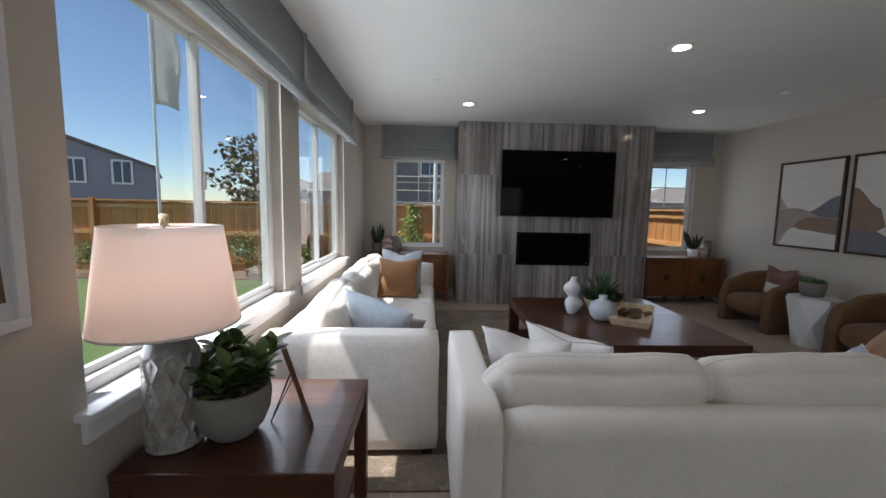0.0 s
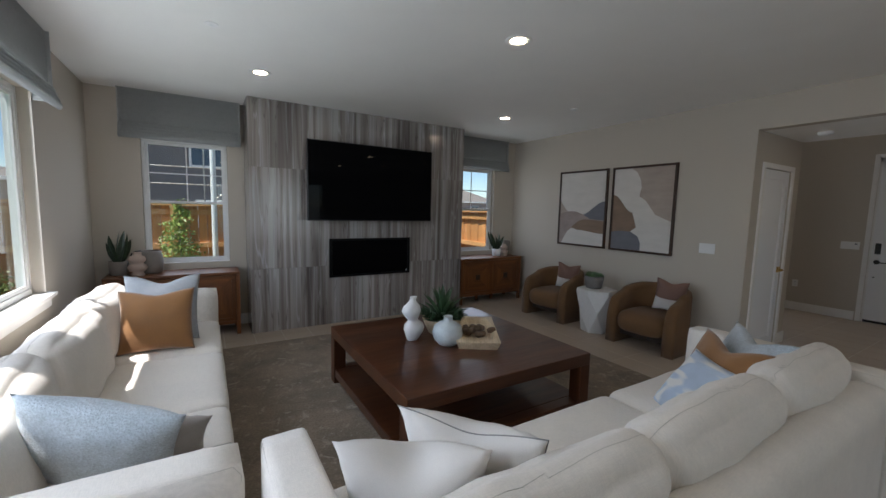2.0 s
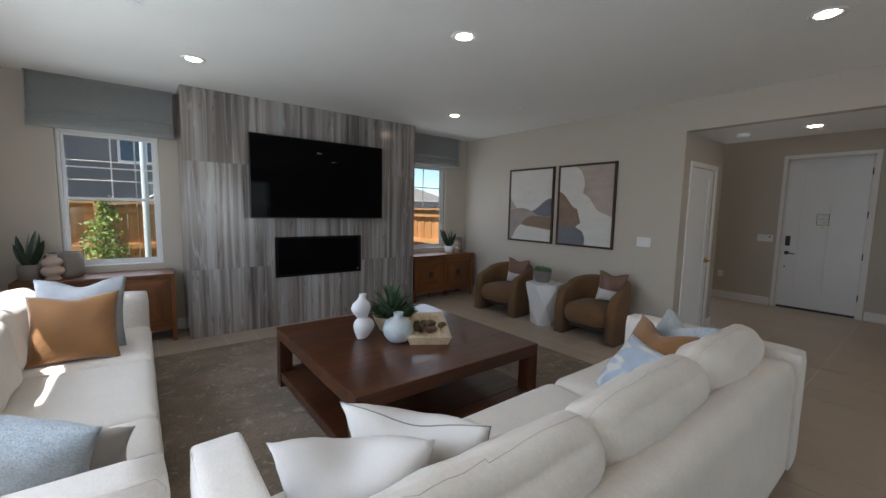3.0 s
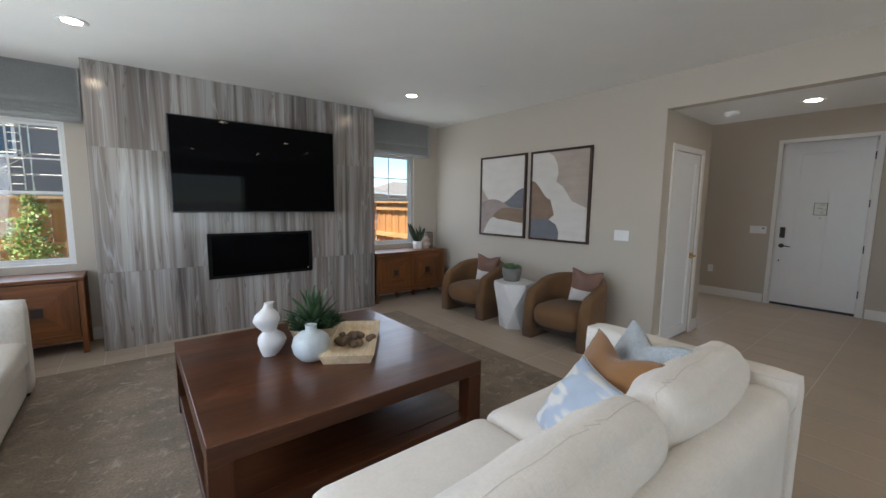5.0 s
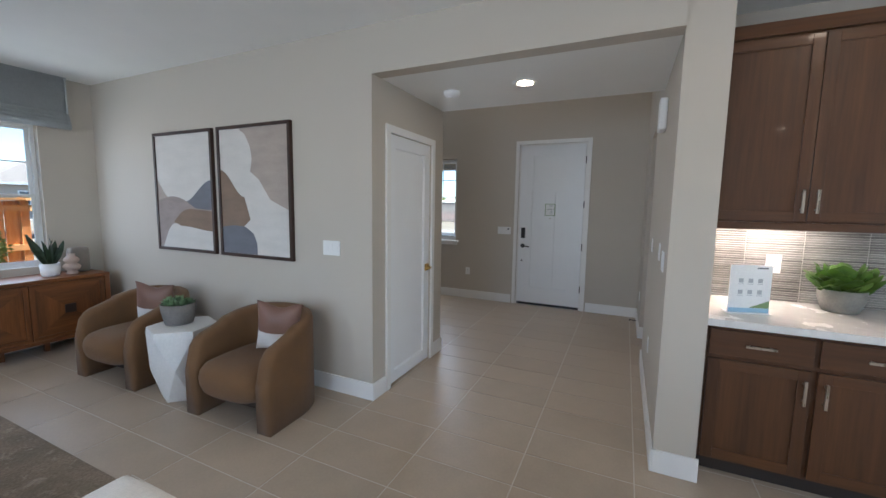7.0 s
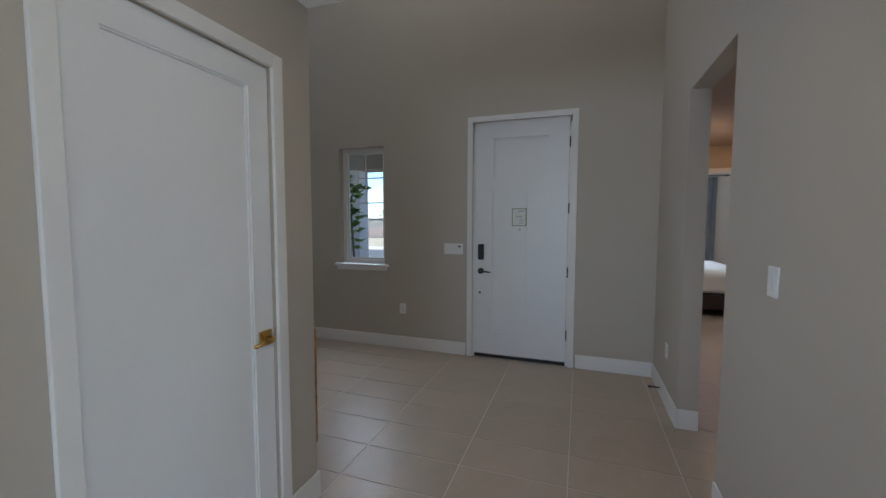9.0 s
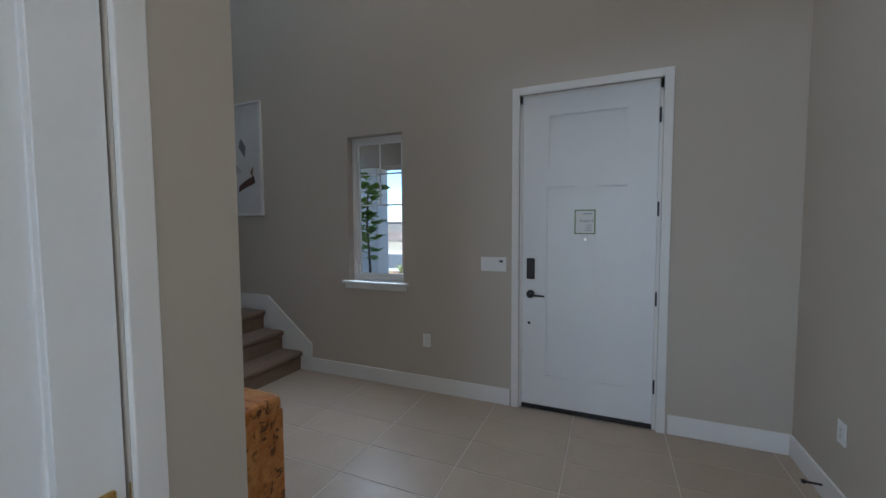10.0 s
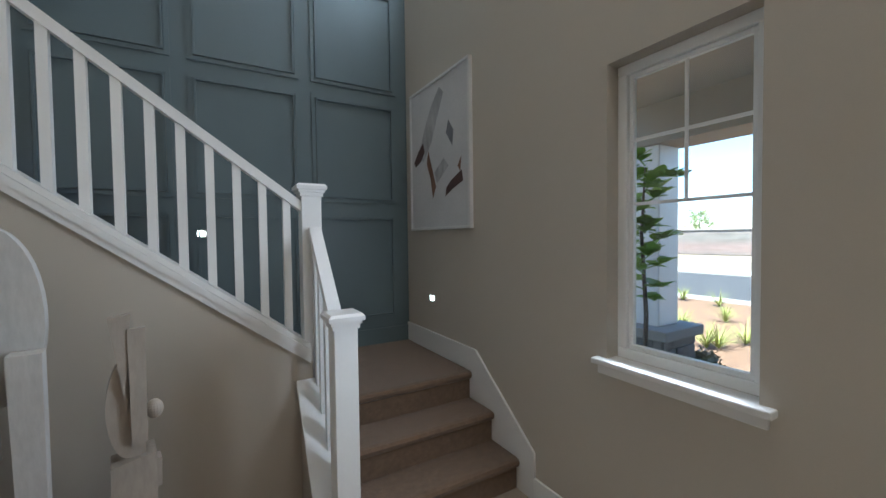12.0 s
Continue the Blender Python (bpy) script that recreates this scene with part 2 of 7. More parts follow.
structure("ceiling_kitchen", box(EX + 0.12, 5.67, -4.4, 0.5, CEIL, CEIL + 0.12), M_CEIL, "flat white painted kitchen ceiling", "ceiling")
structure("ceiling_hall", box(EX + 0.12, 5.95, 0.645, 2.55, HALL, HALL + 0.15), M_CEIL, "dropped white painted hall ceiling", "ceiling")
structure("ceiling_foyer", box(4.8, DX + 0.1, 0.4, 6.2, 5.4, 5.5), M_CEIL, "high white painted foyer ceiling", "ceiling")

# ---- shape helpers ----
def soft_box(w, d, h, r, cuts=8, crown=0.0, puff=0.0, wrinkle=0.0, seed=0):
    """A rounded upholstered block centred on the origin; crown swells its top, puff its sides."""
    bm = bmesh.new()
    bmesh.ops.create_cube(bm, size=2)
    bmesh.ops.subdivide_edges(bm, edges=bm.edges[:], cuts=cuts, use_grid_fill=True)
    half = Vector((w / 2, d / 2, h / 2))
    for v in bm.verts:
        u = v.co.copy()
        # pull the grid towards the edges so that the rounding is smooth
        q = Vector([math.copysign(abs(c) ** 0.72, c) for c in u])
        p = Vector((q.x * half.x, q.y * half.y, q.z * half.z))
        inner = Vector([max(-(k - r), min(k - r, c)) for c, k in zip(p, half)])
        off = p - inner
        if off.length > 1e-6:
            p = inner + off.normalized() * r
        p.z += crown * (1 - u.x ** 2) * (1 - u.y ** 2) * (1 if u.z > 0 else 0.2 if u.z < -0.99 else 0.5)
        if puff:
            p.x += puff * u.x * (1 - u.y ** 2) * (1 - u.z ** 2)
            p.y += puff * u.y * (1 - u.x ** 2) * (1 - u.z ** 2)
        if wrinkle:
            p += Vector(noise.noise_vector(p * 7 + Vector((seed * 3.1, 0, 0)))) * wrinkle
        v.co = p
    return bm


def pillow_mesh(w, h, t, seed=0, n=26, chop=0.0):
    """A throw pillow standing upright in the xz plane, its base at z = 0, with drawn-out corners."""
    bm = bmesh.new()
    sides = []
    for side in (1, -1):
        grid = {}
        for i in range(n + 1):
            for j in range(n + 1):
                u, v = 2 * i / n - 1, 2 * j / n - 1
                if side == -1 and (i in (0, n) or j in (0, n)):
                    grid[i, j] = sides[0][i, j]
                    continue
                x = u * w / 2 * (1 - 0.09 * (1 - v * v) * abs(u) ** 2)
                z = v * h / 2 * (1 - 0.09 * (1 - u * u) * abs(v) ** 2)
                y = side * t / 2 * max((1 - u * u) * (1 - v * v), 0) ** 0.55
                # creases that run out to the corners
                y += side * 0.008 * math.sin(22 * math.atan2(abs(v) - 1.05, abs(u) - 1.05)) * (abs(u) * abs(v)) ** 1.5 * (1 - u ** 8) * (1 - v ** 8)
                fold = noise.noise(Vector((x * 9, z * 9, seed * 7.3 + side))) * 0.012
                edge = (1 - u ** 6) * (1 - v ** 6)
                y += side * fold * edge
                if chop:
                    z -= chop * max(v, 0) ** 2 * math.exp(-(u / 0.42) ** 2)
                grid[i, j] = bm.verts.new((x, y, z + h / 2))
        sides.append(grid)
        for i in range(n):
            for j in range(n):
                q = [grid[i, j], grid[i + 1, j], grid[i + 1, j + 1], grid[i, j + 1]]
                bm.faces.new(q if side == -1 else q[::-1])
    return bm


def lathe(profile, n=32, squash=1.0, wobble=None):
    """A turned body from (radius, height) pairs."""
    bm = bmesh.new()
    rings = []
    for r, z in profile:
        ring = []
        for k in range(n):
            a = 2 * math.pi * k / n
            rr = r if wobble is None else r + wobble(a, z, r)
            ring.append(bm.verts.new((rr * math.cos(a), rr * math.sin(a) * squash, z)))
        rings.append(ring)
    for a, b in zip(rings, rings[1:]):
        for k in range(n):
            bm.faces.new((a[k], a[(k + 1) % n], b[(k + 1) % n], b[k]))
    bm.faces.new(rings[0][::-1])
    bm.faces.new(rings[-1])
    return bm


def add_tube(bm, pts, radii, n=8):
    """A tube through the points, open or tapered."""
    rings = []
    pts = [Vector(p) for p in pts]
    for k, p in enumerate(pts):
        ahead = (pts[min(k + 1, len(pts) - 1)] - pts[max(k - 1, 0)]).normalized()
        side = ahead.cross(Vector((0.31, 0.17, 0.94)))
        side = side.normalized() if side.length > 1e-4 else Vector((1, 0, 0))
        up = side.cross(ahead)
        r = radii if isinstance(radii, (int, float)) else radii[k]
        rings.append([bm.verts.new(p + (side * math.cos(2 * math.pi * j / n) + up * math.sin(2 * math.pi * j / n)) * r) for j in range(n)])
    for a, b in zip(rings, rings[1:]):
        for j in range(n):
            bm.faces.new((a[j], a[(j + 1) % n], b[(j + 1) % n], b[j]))
    bm.faces.new(rings[0][::-1])
    bm.faces.new(rings[-1])


def tube(pts, radii, n=8):
    bm = bmesh.new()
    add_tube(bm, pts, radii, n)
    return bm


def add_leaf(bm, root, way, up, length, width, bend=0.3, fold=0.25, steps=5):
    """A pointed leaf, folded along its rib and bent over."""
    root, way, up = Vector(root), Vector(way).normalized(), Vector(up)
    side = way.cross(up)
    side = side.normalized() if side.length > 1e-4 else Vector((1, 0, 0))
    up = side.cross(way).normalized()
    rows = []
    for k in range(steps + 1):
        s = k / steps
        c = root + way * (length * s) - up * (bend * length * s * s)
        w = width * math.sin(math.pi * min(0.08 + s * 0.9, 1.0)) ** 0.8 * 0.5
        rows.append((bm.verts.new(c - side * w + up * (w * fold)), bm.verts.new(c), bm.verts.new(c + side * w + up * (w * fold))))
    for a, b in zip(rows, rows[1:]):
        bm.faces.new((a[0], a[1], b[1], b[0]))
        bm.faces.new((a[1], a[2], b[2], b[1]))


def prism(points, axis, a, b):
    """A straight prism over a polygon given in the two other axes."""
    bm = bmesh.new()
    def at(p, k):
        return {"x": (k, p[0], p[1]), "y": (p[0], k, p[1]), "z": (p[0], p[1], k)}[axis]
    lo = [bm.verts.new(at(p, a)) for p in points]
    hi = [bm.verts.new(at(p, b)) for p in points]
    n = len(points)
    bm.faces.new(lo)
    bm.faces.new(hi[::-1])
    for k in range(n):
        bm.faces.new((lo[k], hi[k], hi[(k + 1) % n], lo[(k + 1) % n]))
    bmesh.ops.recalc_face_normals(bm, faces=bm.faces[:])
    return bm


def lettering(name, text, size, m, mat, parent, spread=1.0):
    """Raised lettering in the built-in font, as a mesh."""
    cu = bpy.data.curves.new(name, "FONT")
    cu.body, cu.size, cu.extrude, cu.align_x, cu.space_character = text, size, 0.0006, "CENTER", spread
    tmp = new(name, cu)
    me = bpy.data.meshes.new_from_object(tmp.evaluated_get(bpy.context.evaluated_depsgraph_get()))
    bpy.data.objects.remove(tmp)
    me.materials.clear()
    me.materials.append(mat)
    ob = new(name, me)
    ob.parent, ob.matrix_basis = parent, m
    return ob


# ---- windows ----
def window_unit(name, m, w, h, style, label):
    """A vinyl window in local x (width) and z, looking out along +y; style 'slider' or 'hung'."""
    win = thing(name, m, label, "window", kind="structure")
    f, d = (0.032 if style == "hung" else 0.045), 0.07
    for nm, b in (("window_frame", (0, w, 0, d, 0, f)), ("window_frame", (0, w, 0, d, h - f, h)),
                  ("window_frame", (0, f, 0, d, f, h - f)), ("window_frame", (w - f, w, 0, d, f, h - f))):
        part(nm, box(*b, bevel=0.004), M_VINYL, win)
    def sash(x0, x1, z0, z1, y, s=0.027):
        for b in ((x0, x1, y, y + 0.026, z0, z0 + s), (x0, x1, y, y + 0.026, z1 - s, z1),
                  (x0, x0 + s, y, y + 0.026, z0 + s, z1 - s), (x1 - s, x1, y, y + 0.026, z0 + s, z1 - s)):
            part("sash_rail", box(*b, bevel=0.003), M_VINYL, win)
        g = part("pane", box(x0 + s, x1 - s, y + 0.011, y + 0.015, z0 + s, z1 - s), M_GLASS, win)
        g.visible_shadow = False
    if style == "slider":
        sash(f, w / 2 + 0.02, f, h - f, 0.036)
        sash(w / 2 - 0.02, w - f, f, h - f, 0.008)
        part("window_latch", box(w / 2 - 0.012, w / 2 + 0.006, -0.004, 0.008, h * 0.47, h * 0.53, bevel=0.003), M_VINYL, win)
    else:
        mid = h * 0.5 if style == "hung" else f
        if style == "hung":
            sash(f, w - f, f, mid + 0.018, 0.006)
            sash(f, w - f, mid - 0.016, h - f, 0.036)
        else:
            sash(f, w - f, f, h - f, 0.02, 0.02)
        # grille bars between the glass
        if style == "hung":
            zs = [mid + (h - mid) * 0.47]
            part("grille_bar", box(w / 2 - 0.007, w / 2 + 0.007, 0.041, 0.047, mid, h - f), M_VINYL, win)
        else:
            zs = [h * 0.53, h * 0.745]
            part("grille_bar", box(w / 2 - 0.007, w / 2 + 0.007, 0.0255, 0.0305, h * 0.53, h - f), M_VINYL, win)
        yb = 0.041 if style == "hung" else 0.0255
        for z in zs:
            part("grille_bar", box(f, w - f, yb - 0.0008, yb + 0.0068, z - 0.007, z + 0.007), M_VINYL, win)
    return win


def sill(name, x0, x1, y0, y1, z, apron, axis):
    """A white window sill with an apron under its nose. axis: the side towards the room."""
    bm = box(x0, x1, y0, y1, z - 0.028, z, bevel=0.006)
    ob = structure(name, bm, M_WHITE, "white painted window sill with apron", "sill")
    part("apron", box(*apron, bevel=0.004), M_WHITE, ob)
    return ob


for k, (y0, y1) in enumerate(((1.01, 2.69), (3.07, 4.73))):
    window_unit("window_%d" % (k + 1), pose(WX - 0.075, y0, 0.83, 0, 0, 90), y1 - y0, 1.49, "slider", "white vinyl sliding window facing the back yard")
    sill("trim", WX - 0.075, WX + 0.055, y0 - 0.05, y1 + 0.05, 0.832, (WX, WX + 0.02, y0 - 0.03, y1 + 0.03, 0.725, 0.804), "x")
for k, (x0, x1) in enumerate(((-0.72, 0.125), (3.45, 4.28))):
    window_unit("window_%d" % (k + 3), pose(x0, NY + 0.07, 0.82, 0, 0, 0), x1 - x0, 1.43, "hung", "white vinyl single-hung window with grille bars")
    structure("trim", box(x0, x1, NY + 0.002, NY + 0.07, 0.8, 0.826, bevel=0.004), M_WHITE, "white painted window stool behind the credenza", "sill")
window_unit("window_5", pose(DX + 0.075, 3.965, 0.935, 0, 0, -90), 0.58, 1.325, "fixed", "white vinyl picture window with grille bars beside the front door")
sill("trim", DX - 0.045, DX + 0.075, 3.335, 4.02, 0.937, (DX - 0.02, DX, 3.355, 4.0, 0.865, 0.909), "x")
# pane of the added, unseen stairwell opening
structure("window_7", box(8.35, 8.37, 5.08, 5.92, 3.88, 5.12), M_GLASS, "unseen high stairwell window added to light the foyer", "window").visible_shadow = False
# glazing of the added south opening, out of view
structure("window_6", box(0.2, 3.6, -4.34, -4.32, 0.1, 2.3), M_GLASS, "unseen glazed opening added at the back to let light in", "window").visible_shadow = False


def roman_shade(m, w, h, d, folds=4):
    """A grey roman shade drawn up under the ceiling; local x along the wall, +y into the room, z down from 0."""
    sh = thing("roman_shade", m, "grey linen roman shade drawn up under the ceiling", "shade", group="roman shades")
    n = 24
    def sheet(z0, z1, y0, bulge):
        bm = bmesh.new()
        rows = []
        for j in range(7):
            s = j / 6
            row = []
            for i in range(n + 1):
                x = w * i / n
                y = y0 + bulge * math.sin(math.pi * s) ** 0.7 * (1.15 - 0.5 * s) + noise.noise(Vector((x * 5, z0 * 3 + s, w))) * 0.005
                row.append(bm.verts.new((x, y, z0 + (z1 - z0) * s)))
            rows.append(row)
        for a, b in zip(rows, rows[1:]):
            for i in range(n):
                bm.faces.new((a[i], b[i], b[i + 1], a[i + 1]))
        bmesh.ops.solidify(bm, geom=bm.faces[:], thickness=0.006)
        return bm
    part("valance", sheet(-h + 0.15, 0, d - 0.030, 0.004), M_SHADE, sh, smooth=True)
    for k in range(folds):
        part("fold", sheet(-h + 0.034 * k, -h + 0.034 * k + 0.07, d - 0.026 + 0.011 * (folds - k), 0.026), M_SHADE, sh, smooth=True)
    for x0 in (0, w - 0.008):
        part("side_return", box(x0, x0 + 0.008, 0.002, d - 0.006, -h + 0.05, -0.003), M_SHADE, sh)
    part("headrail", box(0.01, w - 0.01, 0.004, 0.05, -0.05, -0.003), M_VINYL, sh)
    return sh


roman_shade(pose(WX, 2.93, CEIL, 0, 0, -90), 2.13, 0.55, 0.12)
roman_shade(pose(WX, 4.76, CEIL, 0, 0, -90), 1.82, 0.55, 0.12)
roman_shade(pose(0.27, NY, CEIL, 0, 0, 180), 1.16, 0.53, 0.11)
roman_shade(pose(4.50, NY, CEIL, 0, 0, 180), 1.10, 0.53, 0.11)

# ---- skirting ----
def baseboard(name, x0, x1, y0, y1):
    bm = box(x0, x1, y0, y1, 0, 0.135, bevel=0.004)
    structure(name, bm, M_WHITE, "white painted baseboard", "baseboard")


baseboard("baseboard", WX, WX + 0.014, -4.2, NY)
baseboard("baseboard", WX + 0.014, 0.315, NY - 0.014, NY)
baseboard("baseboard", 3.27, EX - 0.014, NY - 0.014, NY)
baseboard("baseboard", EX - 0.014, EX, 2.536, NY)
baseboard("baseboard", EX, 4.915, 2.536, 2.55)
baseboard("baseboard", 5.755, 5.964, 2.536, 2.55)
baseboard("baseboard", 5.95, 5.964, 2.55, 4.9)
baseboard("baseboard", 4.771, 6.54, 0.645, 0.659)
baseboard("baseboard", 4.771, 4.785, 0.421, 0.645)
baseboard("baseboard", 7.336, 7.35, 0.52, 0.645)
baseboard("baseboard", 7.336, DX, 0.645, 0.659)
baseboard("baseboard", DX - 0.014, DX, 0.659, 1.325)
baseboard("baseboard", DX - 0.014, DX, 2.43, 4.43)
baseboard("baseboard", 5.964, 7.10, 4.886, 4.9)


# ---- doors ----
def casing(x0, x1, z1, wdt, face, axis, sgn):
    """Flat white door casing round an opening: inner edges x0, x1, z1; on the plane face, standing out along sgn."""
    c = thing("trim", pose(0, 0, 0), "flat white painted door casing", "trim", kind="structure")
    t = 0.018 * sgn
    for a, b, z0, zz in ((x0 - wdt, x0, 0, z1 + wdt), (x1, x1 + wdt, 0, z1 + wdt), (x0, x1, z1, z1 + wdt)):
        part("casing_board", box(face, face + t, a, b, z0, zz, bevel=0.003) if axis == "x" else box(a, b, face, face + t, z0, zz, bevel=0.003), M_WHITE, c)
    return c


M_DOORW = material("white_door_paint", (0.82, 0.83, 0.84), 0.38, var=0.015, grain=0.01, gscale=60, bump=0.03)
M_BRASS = material("satin_brass", (0.60, 0.40, 0.13), 0.28, metal=1.0, var=0.06, vscale=30, grain=0.02, bump=0.02)
M_STEEL = material("brushed_nickel", (0.60, 0.56, 0.50), 0.3, metal=1.0, var=0.05, vscale=60, stretch=(1, 1, 0.1), bump=0.03)
M_GREEN = material("green_frame", (0.16, 0.26, 0.08), 0.5, var=0.05)
M_PAPER = material("white_card", (0.80, 0.81, 0.80), 0.6, var=0.02, bump=0.0)
M_INK = plain("dark_ink", (0.08, 0.10, 0.12), 0.7)
M_GREY = plain("grey_print", (0.38, 0.40, 0.42), 0.7)


def panel_door(name, m, w, h, panels, label, depth=0.04):
    """A shaker door in local x and z, its face at y = 0 towards -y, with sunken panels (x0, x1, z0, z1)."""
    d = thing(name, m, label, "door", kind="structure")
    xs = sorted({0, w, *[p[0] for p in panels], *[p[1] for p in panels]})
    zs = sorted({0, h, *[p[2] for p in panels], *[p[3] for p in panels]})
    bm = bmesh.new()
    for a, b in zip(xs, xs[1:]):
        for e, f in zip(zs, zs[1:]):
            cx, cz = (a + b) / 2, (e + f) / 2
            if not any(p[0] < cx < p[1] and p[2] < cz < p[3] for p in panels):
                add_box(bm, a, b, 0, depth, e, f)
    part("door_frame", bm, M_DOORW, d)
    for a, b, e, f in panels:
        bm = bmesh.new()
        add_box(bm, a, b, 0.016, depth - 0.012, e, f)
        # sloped sticking round the panel
        for p0, p1, q0, q1 in ((a, b, e, e + 0.006), (a, b, f - 0.006, f), (a, a + 0.006, e + 0.006, f - 0.006), (b - 0.006, b, e + 0.006, f - 0.006)):
            add_box(bm, p0, p1, 0.007, 0.016, q0, q1)
        part("door_panel", bm, M_DOORW, d)
    return d


W0 = 0.915
fd = panel_door("door_1", pose(DX + 0.012, 2.335, 0.04, 0, 0, -90), W0, 2.36,
                [(0.19, W0 - 0.19, 1.83, 2.22), (0.18, 0.395, 0.235, 1.69), (W0 - 0.395, W0 - 0.18, 0.235, 1.69)],
                "closed white craftsman front door with black lock and a paper sign")
part("door_sweep", box(0.0, W0, -0.006, 0.04, -0.034, -0.001), M_BLACK, fd)
part("lock_keypad", box(0.035, 0.095, -0.022, 0.0, 0.99, 1.15, bevel=0.006), M_BLACK, fd)
rose = bmesh.new()
bmesh.ops.create_cone(rose, cap_ends=True, segments=24, radius1=0.032, radius2=0.03, depth=0.022, matrix=pose(0.065, -0.011, 0.872, 90, 0, 0))
part("lever_rose", rose, M_BLACK, fd, smooth=False)
part("lever_handle", tube([(0.065, -0.02, 0.872), (0.065, -0.05, 0.872), (0.09, -0.055, 0.871), (0.175, -0.055, 0.866)], [0.01, 0.01, 0.009, 0.007], 10), M_BLACK, fd, smooth=True)
kh = bmesh.new()
bmesh.ops.create_cone(kh, cap_ends=True, segments=16, radius1=0.011, radius2=0.011, depth=0.008, matrix=pose(0.055, -0.003, 0.645, 90, 0, 0))
part("key_hole", kh, M_BLACK, fd)
ph = bmesh.new()
bmesh.ops.create_cone(ph, cap_ends=True, segments=16, radius1=0.012, radius2=0.009, depth=0.01, matrix=pose(0.457, -0.004, 1.30, 90, 0, 0))
part("peephole", ph, M_STEEL, fd)
for z in (0.27, 0.89, 1.51, 2.14):
    part("hinge", box(W0 + 0.001, W0 + 0.013, -0.014, 0.0, z - 0.05, z + 0.05, bevel=0.003), M_BLACK, fd)
for a, b, e, f in ((-0.025, -0.003, 0.0, 2.385), (W0 + 0.003, W0 + 0.03, 0.0, 2.385), (-0.025, W0 + 0.03, 2.364, 2.385)):
    part("door_jamb", box(a, b, 0.004, 0.1, e - 0.04, f - 0.001), M_WHITE, fd)
casing(1.395, 2.36, 2.425, 0.055, DX, "x", -1)
# the paper sign taped inside its green frame
sign = thing("door_sign", pose(DX - 0.001, 1.952, 1.378, 0, 0, -90), "white printed card in a green frame hung on the front door", "sign")
part("card", box(0.006, 0.136, -0.006, 0.0105, 0.006, 0.170), M_PAPER, sign)
for b in ((0, 0.142, 0, 0.007), (0, 0.142, 0.169, 0.176), (0, 0.007, 0.007, 0.169), (0.135, 0.142, 0.007, 0.169)):
    part("frame", box(b[0], b[1], -0.009, 0.0105, b[2], b[3]), M_GREEN, sign)
lettering("lettering", "PLAN 3", 0.026, Matrix.Translation((0.082, -0.0068, 0.086)) @ pose(0, 0, 0, 90, 0, 0), M_INK, sign, 1.1)
part("print_bar", box(0.06, 0.118, -0.0068, -0.006, 0.143, 0.152), M_GREY, sign)
for k in range(4):
    part("print_bar", box(0.075 - 0.006 * (k % 2), 0.118, -0.0068, -0.006, 0.063 - 0.013 * k, 0.067 - 0.013 * k), M_GREY, sign)

WC = 0.71
cd = panel_door("door_2", pose(4.98, 2.562, 0.012, 0, 0, 0), WC, 2.04, [(0.10, WC - 0.10, 0.10, 1.94)], "closed white one-panel closet door with a brass lever")
for z in (0.2, 1.02, 1.84):
    part("hinge", box(-0.012, 0.0, -0.012, 0.0, z - 0.045, z + 0.045, bevel=0.003), M_STEEL, cd)
part("rose_plate", box(WC - 0.085, WC - 0.02, -0.012, 0.0, 0.875, 0.94, bevel=0.003), M_BRASS, cd)
part("lever_handle", tube([(WC - 0.052, -0.01, 0.907), (WC - 0.052, -0.05, 0.907), (WC - 0.07, -0.058, 0.907), (WC - 0.16, -0.058, 0.905)], [0.012, 0.012, 0.0095, 0.0085], 10), M_BRASS, cd, smooth=True)
casing(4.975, 5.695, 2.055, 0.057, 2.55, "y", -1)
part("strike_plate", box(WC + 0.004, WC + 0.012, -0.009, -0.003, 0.88, 0.94), M_BRASS, cd)

# ---- stair ----
RISE, RUN = 0.188, 0.238
SX = DX - 0.12
stair = thing("stair", pose(0.12, 0, 0), "carpeted stair with a landing, white skirt board and brown carpet", "stair", kind="structure")


def tread(bm, x0, x1, y0, y1, z0, z1, nose):
    """A carpeted step with a rounded nose on one side: nose 'y' points to -y, 'x' to +x."""
    if nose == "y":
        prof = [(y0, z0), (y0, z1 - 0.06), (y0 - 0.022, z1 - 0.045), (y0 - 0.03, z1 - 0.022), (y0 - 0.022, z1 - 0.005), (y0, z1), (y1, z1), (y1, z0)]
        return prism(prof, "x", x0, x1)
    prof = [(x1, z0), (x1, z1 - 0.06), (x1 + 0.022, z1 - 0.045), (x1 + 0.03, z1 - 0.022), (x1 + 0.022, z1 - 0.005), (x1, z1), (x0, z1), (x0, z0)]
    return prism(prof, "y", y0, y1)


for k, y in enumerate((4.575, 4.815, 5.065)):
    part("step", tread(None, 7.15, SX - 0.016, y, 5.30 if k < 2 else 6.078, k * RISE + (0.0 if k == 0 else -0.02), (k + 1) * RISE - 0.002 * (k < 2), "y"), M_CARPET, stair)
for k in range(8):
    x1 = 7.0 - k * RUN
    part("step", tread(None, x1 - RUN * 1.2, x1, 5.045, 6.078, (k + 2.4) * RISE, (k + 4) * RISE - 0.001, "x"), M_CARPET, stair)
part("skirt_board", prism([(4.43, 0.0), (4.43, 0.275), (5.0, 0.725), (6.078, 0.725), (6.078, 0.0)], "x", SX - 0.015, SX), M_WHITE, stair)
part("skirt_board", box(7.2, SX - 0.016, 6.066, 6.08, 0.562, 0.70), M_BLUE, stair, "slate blue skirt board")
